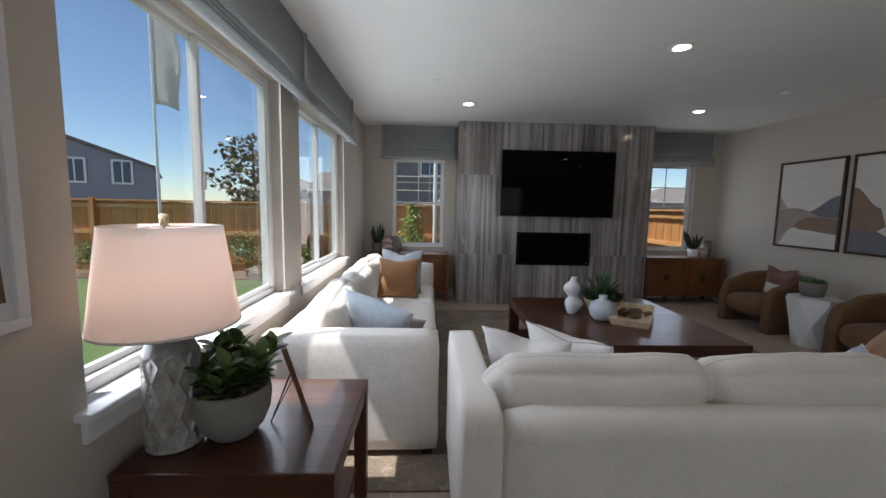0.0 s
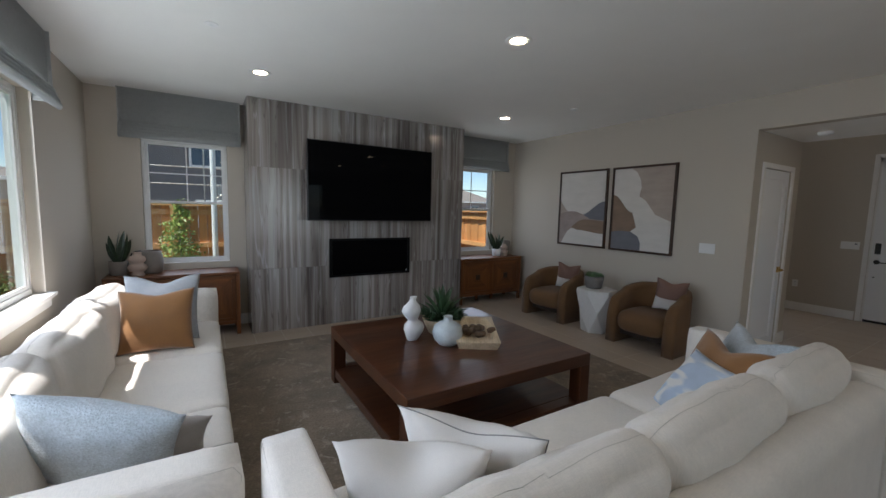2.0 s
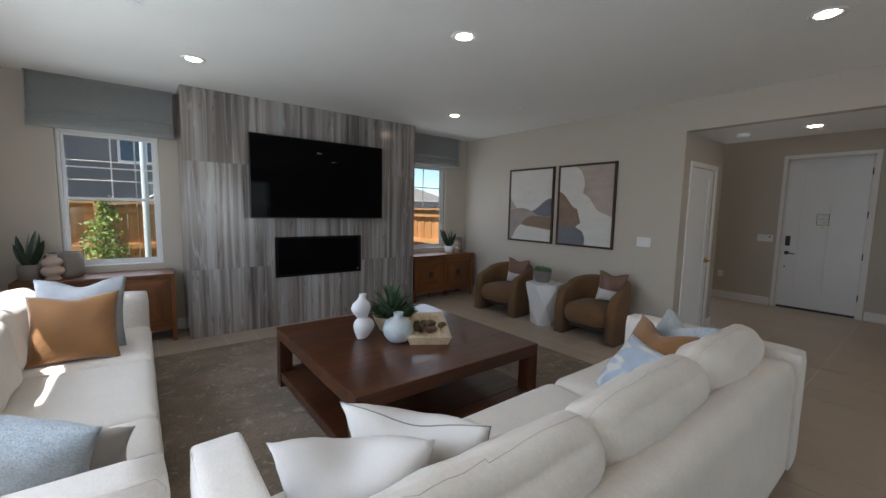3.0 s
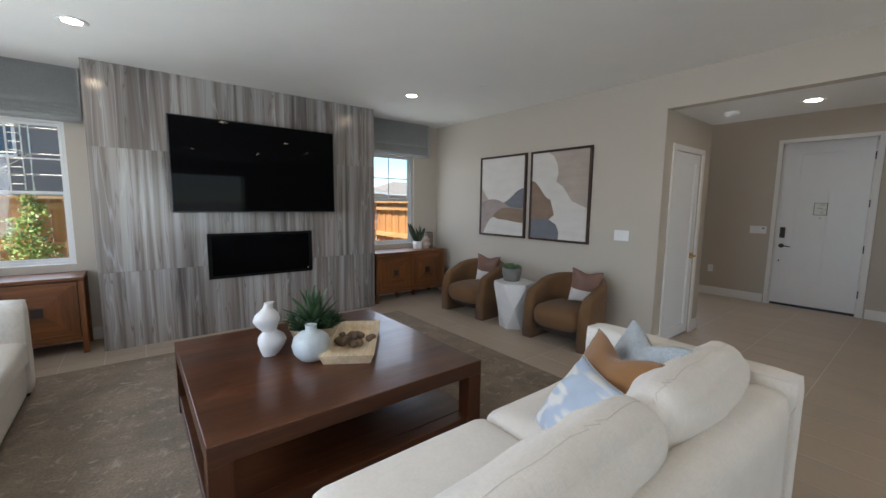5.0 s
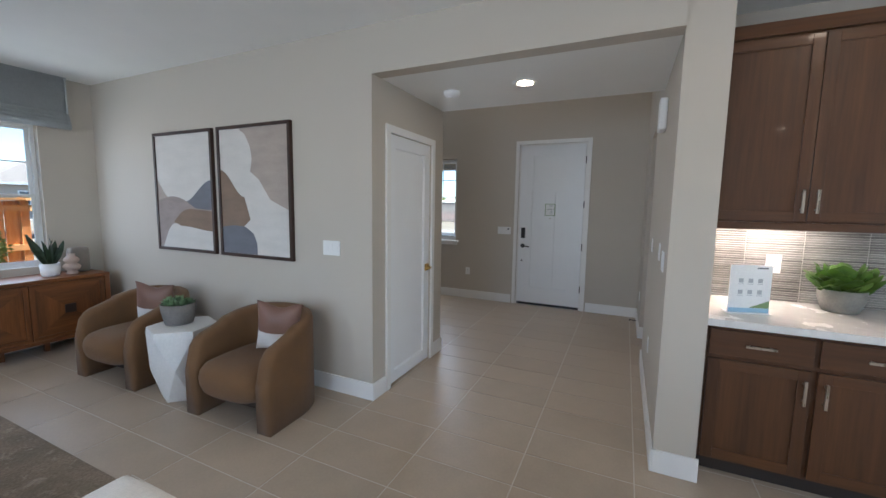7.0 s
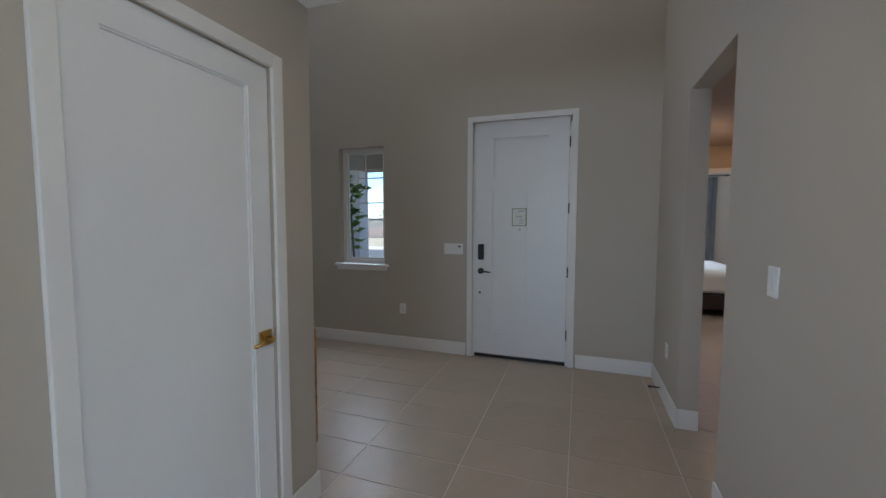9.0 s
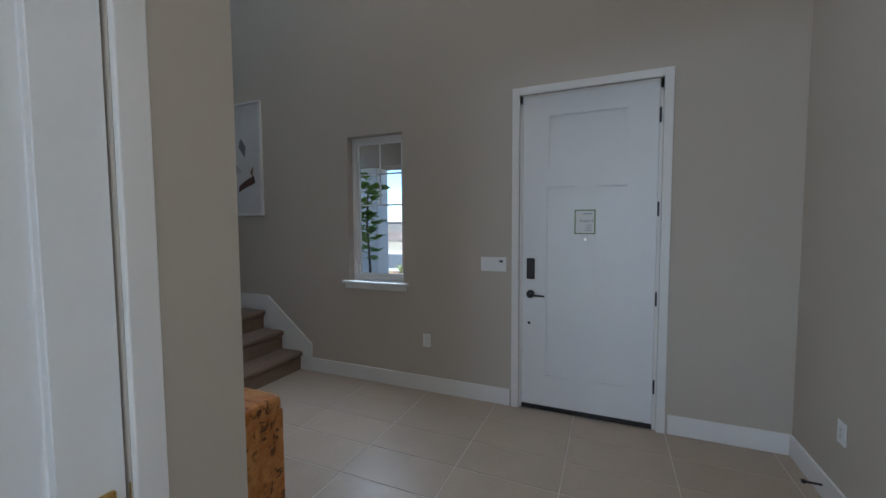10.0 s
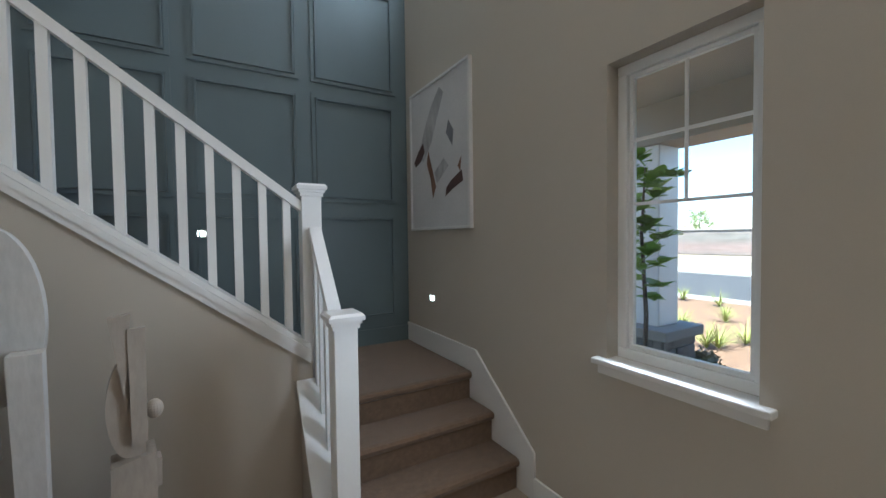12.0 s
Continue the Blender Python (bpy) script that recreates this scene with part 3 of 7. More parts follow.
# wall under the upper flight, with its sloped white cap
def flight_z(x):
    return 0.925 + 0.763 * (7.054 - x)


und = prism([(5.83, 0), (7.06, 0), (7.06, flight_z(7.06) - 0.06), (5.83, flight_z(5.83) - 0.06)], "y", 4.90, 5.02)
und_wall = structure("wall_under_stair", und, M_WALL, "painted wall under the stair flight", "wall")
und_wall.location.x = 0.12
cap = thing("stair_rail", pose(0.12, 0, 0), "white painted stair balustrade with square balusters and capped newels", "railing")
S = 0.763
for nm, e0, e1, y0, y1, lo in (("shoe_rail", 0.03, 0.0, 4.885, 5.035, 0.0), ("skirt_cap", -0.001, 0.0, 4.88, 4.9, -0.07), ("shoe_bead", -0.001, 0.0, 4.872, 4.881, -0.035)):
    part(nm, prism([(4.9, flight_z(4.9) + lo), (7.05, flight_z(7.05) + lo), (7.05, flight_z(7.05) + e0), (4.9, flight_z(4.9) + e0)], "y", y0, y1), M_WHITE, cap)
def rail_z(x):
    return 1.665 + 0.74 * (7.07 - x)


part("handrail", prism([(4.9, rail_z(4.9) - 0.055), (7.05, rail_z(7.05) - 0.055), (7.05, rail_z(7.05)), (4.9, rail_z(4.9))], "y", 4.93, 4.99), M_WHITE, cap)
for k in range(18):
    x = 6.957 - 0.1113 * k
    part("baluster", prism([(x - 0.018, flight_z(x - 0.018)), (x + 0.018, flight_z(x + 0.018)), (x + 0.018, rail_z(x + 0.018) - 0.05), (x - 0.018, rail_z(x - 0.018) - 0.05)], "y", 4.942, 4.978), M_WHITE, cap)


def newel(x, y, z0, z1):
    part("newel_post", box(x - 0.05, x + 0.05, y - 0.05, y + 0.05, z0, z1 - 0.05, bevel=0.003), M_WHITE, cap)
    bm = bmesh.new()
    for r, a, b in ((0.058, z1 - 0.065, z1 - 0.045), (0.066, z1 - 0.045, z1 - 0.03), (0.076, z1 - 0.03, z1 - 0.012)):
        add_box(bm, x - r, x + r, y - r, y + r, a, b)
    vs = add_box(bm, x - 0.076, x + 0.076, y - 0.076, y + 0.076, z1 - 0.012, z1)
    for v in vs:
        if v.co.z > z1 - 0.006:
            v.co.x, v.co.y = x + (v.co.x - x) * 0.86, y + (v.co.y - y) * 0.86
    part("newel_cap", bm, M_WHITE, cap)


newel(7.10, 4.465, 0, 1.185)
newel(7.075, 4.963, 0.0, 1.785)
def knee_z(y):
    return 0.245 + 1.22 * (y - 4.46)


part("knee_wall", prism([(4.5, 0), (4.89, 0), (4.89, knee_z(4.89) - 0.031), (4.5, knee_z(4.5) - 0.031)], "x", 6.995, 7.15), M_WALL, cap)
part("knee_cap", prism([(4.46, knee_z(4.46) - 0.03), (4.895, knee_z(4.895) - 0.03), (4.895, knee_z(4.895)), (4.46, knee_z(4.46))], "x", 6.978, 7.165), M_WHITE, cap)
part("knee_edge", box(6.985, 7.15, 4.47, 4.499, 0, 0.225), M_WHITE, cap)
part("handrail", prism([(4.5, 1.06), (4.93, 1.52), (4.93, 1.58), (4.5, 1.12)], "x", 7.06, 7.12), M_WHITE, cap)
for y in (4.58, 4.68, 4.79, 4.88):
    part("baluster", box(7.072, 7.108, y - 0.018, y + 0.018, knee_z(y) - 0.02, 1.07 + 1.07 * (y - 4.5)), M_WHITE, cap)
part("baseboard", box(6.981, 6.995, 4.5, 4.886, 0, 0.135), M_WHITE, cap)

# picture-frame moulding on the blue wall
panel_wall = bpy.data.objects["wall_stair_north"]
for x0, x1 in ((4.95, 5.70), (5.80, 6.52), (6.62, 7.36), (7.45, 8.18)):
    for z0, z1 in ((0.78, 1.71), (1.80, 2.67), (2.76, 3.63), (3.72, 4.33)):
        bm = bmesh.new()
        for w, t in ((0.03, 0.012), (0.014, 0.020)):
            o = 0.0 if w == 0.03 else 0.034
            a, b, e, f = x0 + o, x1 - o, z0 + o, z1 - o
            for p0, p1, q0, q1 in ((a, b, e, e + w), (a, b, f - w, f), (a, a + w, e + w, f - w), (b - w, b, e + w, f - w)):
                add_box(bm, p0, p1, 6.08 - t, 6.08, q0, q1)
        part("moulding", bm, M_BLUE, panel_wall)

# ---- living room ----
def stone_material():
    """Polished stone with bands that run upright, shifted from slab to slab."""
    m = bpy.data.materials.new("striped_stone")
    m.use_nodes = True
    nt = m.node_tree
    bsdf = nt.nodes["Principled BSDF"]
    tc, oi = nt.nodes.new("ShaderNodeTexCoord"), nt.nodes.new("ShaderNodeObjectInfo")
    sh = nt.nodes.new("ShaderNodeVectorMath")
    sh.operation = "ADD"
    cmb = nt.nodes.new("ShaderNodeCombineXYZ")
    mul = nt.nodes.new("ShaderNodeMath")
    mul.operation, mul.inputs[1].default_value = "MULTIPLY", 37.0
    nt.links.new(oi.outputs["Random"], mul.inputs[0])
    nt.links.new(mul.outputs[0], cmb.inputs["X"])
    nt.links.new(tc.outputs["Object"], sh.inputs[0])
    nt.links.new(cmb.outputs[0], sh.inputs[1])
    def bands(scale, stretch, detail, distort, rough=0.5):
        mp, n = nt.nodes.new("ShaderNodeMapping"), nt.nodes.new("ShaderNodeTexNoise")
        mp.inputs["Scale"].default_value = stretch
        n.inputs["Scale"].default_value, n.inputs["Detail"].default_value = scale, detail
        n.inputs["Distortion"].default_value, n.inputs["Roughness"].default_value = distort, rough
        nt.links.new(sh.outputs[0], mp.inputs["Vector"])
        nt.links.new(mp.outputs["Vector"], n.inputs["Vector"])
        return n.outputs["Fac"]
    a = bands(3.6, (1, 0.0, 0.02), 3, 0.08)
    b = bands(26.0, (1, 0.0, 0.022), 3, 0.08, 0.5)
    c = bands(1.6, (1, 0.0, 0.3), 1, 0.0)
    col = ramp(nt, a, [(0.28, (0.12, 0.10, 0.09)), (0.38, (0.24, 0.21, 0.195)), (0.43, (0.42, 0.40, 0.385)), (0.48, (0.30, 0.27, 0.25)), (0.52, (0.21, 0.18, 0.165)), (0.57, (0.36, 0.335, 0.315)), (0.63, (0.44, 0.43, 0.42)), (0.70, (0.17, 0.145, 0.13))])
    col = blend(nt, col, ramp(nt, b, [(0.30, 0.55), (0.42, 0.95), (0.55, 1.0), (0.66, 0.66)]), 0.7, "MULTIPLY")
    d = bands(11.0, (1, 0.0, 0.05), 2, 0.12)
    col = blend(nt, col, (0.085, 0.07, 0.065), ramp(nt, d, [(0.485, 0.0), (0.497, 0.55), (0.509, 0.0)]))
    col = blend(nt, col, (0.52, 0.52, 0.53), ramp(nt, d, [(0.565, 0.0), (0.585, 0.5), (0.605, 0.0)]))
    col = blend(nt, col, ramp(nt, c, [(0.3, 0.66), (0.7, 1.15)]), 1.0, "MULTIPLY")
    nt.links.new(col, bsdf.inputs["Base Color"])
    bsdf.inputs["Roughness"].default_value = 0.16
    return m


M_STONE = stone_material()
M_CORE = material("chimney_board", (0.3, 0.28, 0.26), 0.8)
chimney = structure("wall_fireplace", box(0.322, 3.263, 5.752, NY, 0, CEIL), M_CORE, "projecting fireplace wall clad in striped grey-brown stone slabs", "wall")
XS = [0.315 + 2.955 * k / 5 for k in range(6)]
for k in range(5):
    for z0, z1 in ((0, 0.77), (0.77, 1.97), (1.97, CEIL)):
        part("stone_slab", box(XS[k] + 0.0008, XS[k + 1] - 0.0008, 5.74, 5.752, z0 + 0.001, z1 - 0.001), M_STONE, chimney)
for xa, xb in ((0.31, 0.322), (3.263, 3.275)):
    for z0, z1 in ((0, 0.77), (0.77, 1.97), (1.97, CEIL)):
        part("stone_slab", box(xa, xb, 5.7525, NY - 0.001, z0 + 0.001, z1 - 0.001), M_STONE, chimney)

M_SATIN = plain("satin_black_metal", (0.006, 0.006, 0.0065), 0.55)
M_SATIN.node_tree.nodes["Principled BSDF"].inputs["Specular IOR Level"].default_value = 0.12
M_SCREEN = plain("tv_screen", (0.003, 0.003, 0.0035), 0.03)
M_SCREEN.node_tree.nodes["Principled BSDF"].inputs["Specular IOR Level"].default_value = 0.05
tv = thing("television", pose(1.76, 5.74, 1.357), "large black flat television mounted on the stone wall, switched off", "television")
part("bezel", box(-0.843, 0.843, -0.205, -0.165, 0, 0.962, bevel=0.006), M_BLACK, tv)
part("screen", box(-0.831, 0.831, -0.2068, -0.2045, 0.014, 0.950), M_SCREEN, tv)
part("back_housing", box(-0.6, 0.6, -0.165, -0.12, 0.1, 0.7, bevel=0.02), M_BLACK, tv)
part("wall_mount", box(-0.3, 0.3, -0.12, 0.0, 0.25, 0.6), M_BLACK, tv)
fire = thing("electric_fireplace", pose(1.797, 5.74, 0.615), "black glass linear electric fireplace set into the stone wall", "fireplace")
for b in ((-0.573, 0.573, 0, 0.028), (-0.573, 0.573, 0.477, 0.505), (-0.573, -0.535, 0.028, 0.477), (0.535, 0.573, 0.028, 0.477)):
    part("surround", box(b[0], b[1], -0.022, 0.0, b[2], b[3], bevel=0.003), M_SATIN, fire)
part("glass_front", box(-0.535, 0.535, -0.012, -0.002, 0.028, 0.477), M_SCREEN, fire)
part("control_mark", box(0.515, 0.527, -0.0135, -0.012, 0.035, 0.05), M_PAPER, fire)

# area rug
def rug_material():
    m = material("distressed_rug", (0.27, 0.21, 0.15), 1.0, var=0.32, vscale=2.6, grain=0.22, gscale=70, bump=0.5, sheen=0.1)
    nt = m.node_tree
    bsdf = nt.nodes["Principled BSDF"]
    src = bsdf.inputs["Base Color"].links[0].from_socket
    worn = noise_of(nt, 9.0, detail=6, rough=0.7, distort=0.8)
    col = blend(nt, src, (0.42, 0.36, 0.29), ramp(nt, worn, [(0.55, 0.0), (0.68, 0.75)]))
    spots = noise_of(nt, 3.7, detail=5, rough=0.65, distort=1.4)
    col = blend(nt, col, (0.15, 0.115, 0.085), ramp(nt, spots, [(0.56, 0.0), (0.66, 0.65)]))
    nt.links.new(col, bsdf.inputs["Base Color"])
    return m


rug = tagged(part("area_rug", box(-0.75, 3.40, 1.70, 5.30, 0.0, 0.012, bevel=0.004), rug_material()), "worn taupe patterned area rug under the sofas and coffee table", "rug")


# ---- sofas ----
M_WHITEPIL = material("white_cotton", (0.74, 0.71, 0.67), 0.9, var=0.03, vscale=7, grain=0.05, gscale=400, bump=0.2)
M_RUST = material("rust_velvet", (0.28, 0.128, 0.038), 0.8, var=0.12, vscale=6, grain=0.06, gscale=300, bump=0.2, sheen=0.4)
M_FUZZ = material("pale_blue_fur", (0.55, 0.62, 0.67), 1.0, var=0.12, vscale=18, grain=0.22, gscale=160, bump=1.0, sheen=0.4)
M_TAUPEPIL = material("taupe_and_grey_weave", (0.62, 0.60, 0.57), 0.9, var=0.05, vscale=1.6, second=(0.30, 0.25, 0.21), grain=0.08, gscale=300, bump=0.25)
M_GREYBACK = material("grey_pillow_back", (0.30, 0.29, 0.28), 0.9, var=0.06)
M_SEAM = material("linen_seam", (0.66, 0.62, 0.56), 0.95, var=0.05)
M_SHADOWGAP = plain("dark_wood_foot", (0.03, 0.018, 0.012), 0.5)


def tie_dye():
    m = material("tie_dye_cotton", (0.47, 0.55, 0.66), 0.9, var=0.08, vscale=6, grain=0.05, gscale=320, bump=0.2)
    nt = m.node_tree
    bsdf = nt.nodes["Principled BSDF"]
    src = bsdf.inputs["Base Color"].links[0].from_socket
    bandn = noise_of(nt, 5.0, (0.35, 1, 1.3), detail=2, distort=0.6)
    nt.links.new(blend(nt, src, (0.72, 0.71, 0.68), ramp(nt, bandn, [(0.49, 0.0), (0.53, 1.0)])), bsdf.inputs["Base Color"])
    return m


M_TIE = tie_dye()
M_PATCH = material("grey_blue_patchwork", (0.58, 0.59, 0.60), 0.9, var=0.06, vscale=3.5, second=(0.30, 0.32, 0.34), grain=0.08, gscale=300, bump=0.25)


def seam(parent, pts, mat=None):
    """A sewn seam, proud of the cloth."""
    part("seam", tube(pts, 0.0014, 5), mat or M_SEAM, parent, smooth=True)


def sofa(m, length, depth, seats, label, lift=0.0):
    """A slipcovered sofa: x along its length from 0, y from its back (0) to its front, standing on the floor."""
    so = thing("sofa", m, label, "sofa", group="living room sofas")
    arm, back, top, seat = 0.165, 0.19, 0.73, 0.455
    part("base", soft_box(length - 2 * arm + 0.006, depth - 0.03, 0.25, 0.02, 4), M_LINEN, so, smooth=True, at=pose(length / 2, depth / 2 - 0.005, 0.165))
    for x in (arm / 2, length - arm / 2):
        part("arm", soft_box(arm, depth, top - 0.035, 0.028, 6, crown=0.006, wrinkle=0.003, seed=x), M_LINEN, so, smooth=True, at=pose(x, depth / 2, 0.035 + (top - 0.035) / 2))
        for e in (-1, 1):
            seam(so, [(x + e * (arm / 2 - 0.010), 0.03 + (depth - 0.06) * q / 6, top + 0.001 - 0.009) for q in range(7)] + [(x + e * (arm / 2 - 0.010), depth - 0.009, top - 0.04), (x + e * (arm / 2 - 0.010), depth - 0.002, 0.2)])
    part("back", soft_box(length - 2 * arm + 0.01, back, top - 0.065, 0.075, 14, crown=0.004, wrinkle=0.004, seed=3), M_LINEN, so, smooth=True, at=pose(length / 2, back / 2 + 0.002, 0.04 + (top - 0.065) / 2))
    seam(so, [(arm + (length - 2 * arm) * q / 12, 0.004, top - 0.105) for q in range(13)])
    w = (length - 2 * arm) / seats
    for k in range(seats):
        x = arm + w * (k + 0.5)
        part("seat_cushion", soft_box(w - 0.006, depth - back - 0.005, 0.18, 0.05, 10, crown=0.022, wrinkle=0.004, seed=k), M_LINEN, so, smooth=True, at=pose(x, back + (depth - back) / 2 + 0.008, seat - 0.09))
        bm = soft_box(w + 0.006, 0.19, 0.45, 0.08, 21, crown=0.02, puff=0.05, wrinkle=0.014, seed=10 + k)
        ridge = [v.co.copy() for v in bm.verts if v.co.z > 0.1 and abs(v.co.y) < 0.012]
        ridge += [v.co.copy() for v in bm.verts if -0.12 < v.co.z <= 0.1 and abs(v.co.y) < 0.012 and abs(v.co.x) > w * 0.4]
        ridge.sort(key=lambda c: math.atan2(c.x, c.z + 0.12))
        bc = part("back_cushion", bm, M_LINEN, so, smooth=True, at=pose(x, back + 0.085, seat + 0.178 + lift, 9, 1.5 * (k - 1), 2.0 * (k - 1)))
        seam(bc, ridge)
    for x in (0.06, length - 0.06):
        for y in (0.06, depth - 0.06):
            part("foot", box(x - 0.03, x + 0.03, y - 0.03, y + 0.03, 0, 0.045), M_SHADOWGAP, so)
    return so


sofa(pose(-1.06, 4.99, 0.012, 0, 0, -90), 3.02, 1.01, 3, "long off-white linen sofa with loose back cushions under the windows", 0.0)
sofa(pose(0.0, 1.11, 0.012, 0, 0, 0), 2.93, 1.0, 3, "off-white linen sofa with its back to the room, on the rug", -0.012)


def throw_pillow(m, w, h, t, mat, label, seed, chop=0.0, trim=None):
    p = thing("throw_pillow", m, label, "pillow", group="throw pillows")
    part("cover", pillow_mesh(w, h, t, seed, chop=chop), mat, p, smooth=True)
    if trim:
        pts = []
        for k in range(65):
            a = 4 * k / 64
            s = int(a) % 4
            f = 2 * (a - int(a)) - 1
            u, v = [(f, -1), (1, f), (-f, 1), (-1, -f)][s]
            pts.append((u * w / 2 * (1 - 0.09 * (1 - v * v) * abs(u) ** 2), 0, v * h / 2 * (1 - 0.09 * (1 - u * u) * abs(v) ** 2) + h / 2 - chop * max(v, 0) ** 2 * math.exp(-(u / 0.42) ** 2)))
        part("trim_cord", tube(pts, 0.0022, 6), trim, p, smooth=True)
    return p


S0 = 0.475
throw_pillow(pose(-0.50, 2.57, S0 - 0.01, 26, 16, -14), 0.50, 0.45, 0.20, M_FUZZ, "fluffy pale blue throw pillow leaning on the sofa arm", 1, 0.0)
throw_pillow(pose(-0.34, 2.62, S0, 38, 8, 0), 0.36, 0.32, 0.12, M_TAUPEPIL, "beige and brown banded throw pillow on the sofa", 2)
throw_pillow(pose(-0.45, 4.03, S0, -18, 0, -4), 0.46, 0.45, 0.16, M_RUST, "rust velvet throw pillow standing on the sofa", 3, 0.025)
throw_pillow(pose(-0.44, 4.26, S0, -16, 0, -8), 0.50, 0.52, 0.15, M_PATCH, "white and grey-blue patterned throw pillow behind the rust one", 4, 0.05)
throw_pillow(pose(0.44, 1.765, S0, 24, 0, -34), 0.45, 0.44, 0.22, M_WHITEPIL, "white cotton throw pillow with a pinched top", 5, 0.05)
throw_pillow(pose(0.69, 1.75, S0, 24, 0, -53), 0.49, 0.44, 0.22, M_WHITEPIL, "white cotton throw pillow with grey edging", 6, 0.035, M_GREYBACK)
throw_pillow(pose(1.93, 1.74, S0 - 0.015, 36, 0, 56), 0.44, 0.39, 0.15, M_TIE, "blue and white tie-dyed throw pillow", 7, 0.0, M_WHITEPIL)
throw_pillow(pose(2.13, 1.72, S0 - 0.01, 28, 0, 62), 0.47, 0.45, 0.18, M_RUST, "rust velvet throw pillow on the sofa's end", 8, 0.06)
throw_pillow(pose(2.39, 1.70, S0 - 0.01, 25, 0, 55), 0.47, 0.46, 0.17, M_FUZZ, "fluffy pale blue throw pillow in the sofa corner", 9, 0.06)

# ---- coffee table ----
ct = thing("coffee_table", pose(1.535, 3.283, 0.012), "large square dark walnut coffee table with a lower shelf", "table")
part("tabletop", box(-0.755, 0.755, -0.755, 0.755, 0.395, 0.484, bevel=0.005), M_DARKWOOD, ct)
for x in (-0.705, 0.705):
    for y in (-0.705, 0.705):
        part("leg", box(x - 0.05, x + 0.05, y - 0.05, y + 0.05, 0, 0.3945, bevel=0.004), wood("leg_wood", "3a1f10", "623820", 2, 4.0, 0.35) if not bpy.data.materials.get("leg_wood") else bpy.data.materials["leg_wood"], ct)
part("lower_shelf", box(-0.75, 0.75, -0.65, 0.65, 0.06, 0.13, bevel=0.004), M_DARKWOOD, ct)
for y in (-0.70, 0.70):
    part("shelf_rail", box(-0.655, 0.655, y - 0.045, y + 0.045, 0.06, 0.13, bevel=0.004), M_DARKWOOD, ct)

M_WHITECER = material("matte_white_ceramic", (0.74, 0.74, 0.74), 0.6, var=0.03, vscale=12, grain=0.03, gscale=90, bump=0.15)
M_BLUECER = material("pale_blue_ceramic", (0.52, 0.58, 0.60), 0.5, var=0.08, vscale=9, grain=0.06, gscale=60, bump=0.2)
M_BOWLWOOD = wood("bleached_wood", "c2aa88", "eedcbc", 0, 6.0, 0.6)
M_PEBBLE = material("brown_wooden_seed", (0.17, 0.105, 0.06), 0.6, var=0.3, vscale=12, grain=0.1, gscale=90, bump=0.3, random_tint=0.3)
M_SUCC = material("succulent_green", (0.030, 0.075, 0.030), 0.5, var=0.35, vscale=8, grain=0.1, gscale=120, bump=0.1, second=(0.075, 0.14, 0.06))
M_LEAF = material("leaf_green", (0.045, 0.11, 0.022), 0.36, var=0.35, vscale=9, grain=0.08, gscale=90, bump=0.1, second=(0.12, 0.22, 0.05))
M_CONC = material("grey_concrete", (0.20, 0.185, 0.17), 0.85, var=0.16, vscale=6, grain=0.12, gscale=70, bump=0.35)
M_SOIL = material("pebbles", (0.22, 0.18, 0.14), 0.9, var=0.4, vscale=60, grain=0.2, gscale=90, bump=0.8)

TT = 0.496
vs = thing("vase", pose(1.25, 3.40, TT, 0, 0, 20), "white double-bulbed sculptural ceramic vase", "vase")
part("body", lathe([(0.045, 0), (0.055, 0.01), (0.082, 0.055), (0.094, 0.09), (0.085, 0.125), (0.05, 0.155), (0.046, 0.165), (0.066, 0.195), (0.086, 0.235), (0.074, 0.272), (0.046, 0.297), (0.032, 0.312), (0.029, 0.335), (0.033, 0.345), (0.025, 0.345), (0.022, 0.30)], 40, 0.72,
     lambda a, z, r: 0.018 * math.cos(a) * math.sin(z * 19)), M_WHITECER, vs, smooth=True)
vb = thing("vase", pose(1.44, 3.18, TT), "round pale blue ceramic vase with a short neck", "vase")
part("body", lathe([(0.05, 0), (0.07, 0.006), (0.105, 0.045), (0.118, 0.095), (0.105, 0.145), (0.07, 0.172), (0.036, 0.182), (0.034, 0.215), (0.038, 0.222), (0.028, 0.222), (0.026, 0.18)], 40), M_BLUECER, vb, smooth=True)


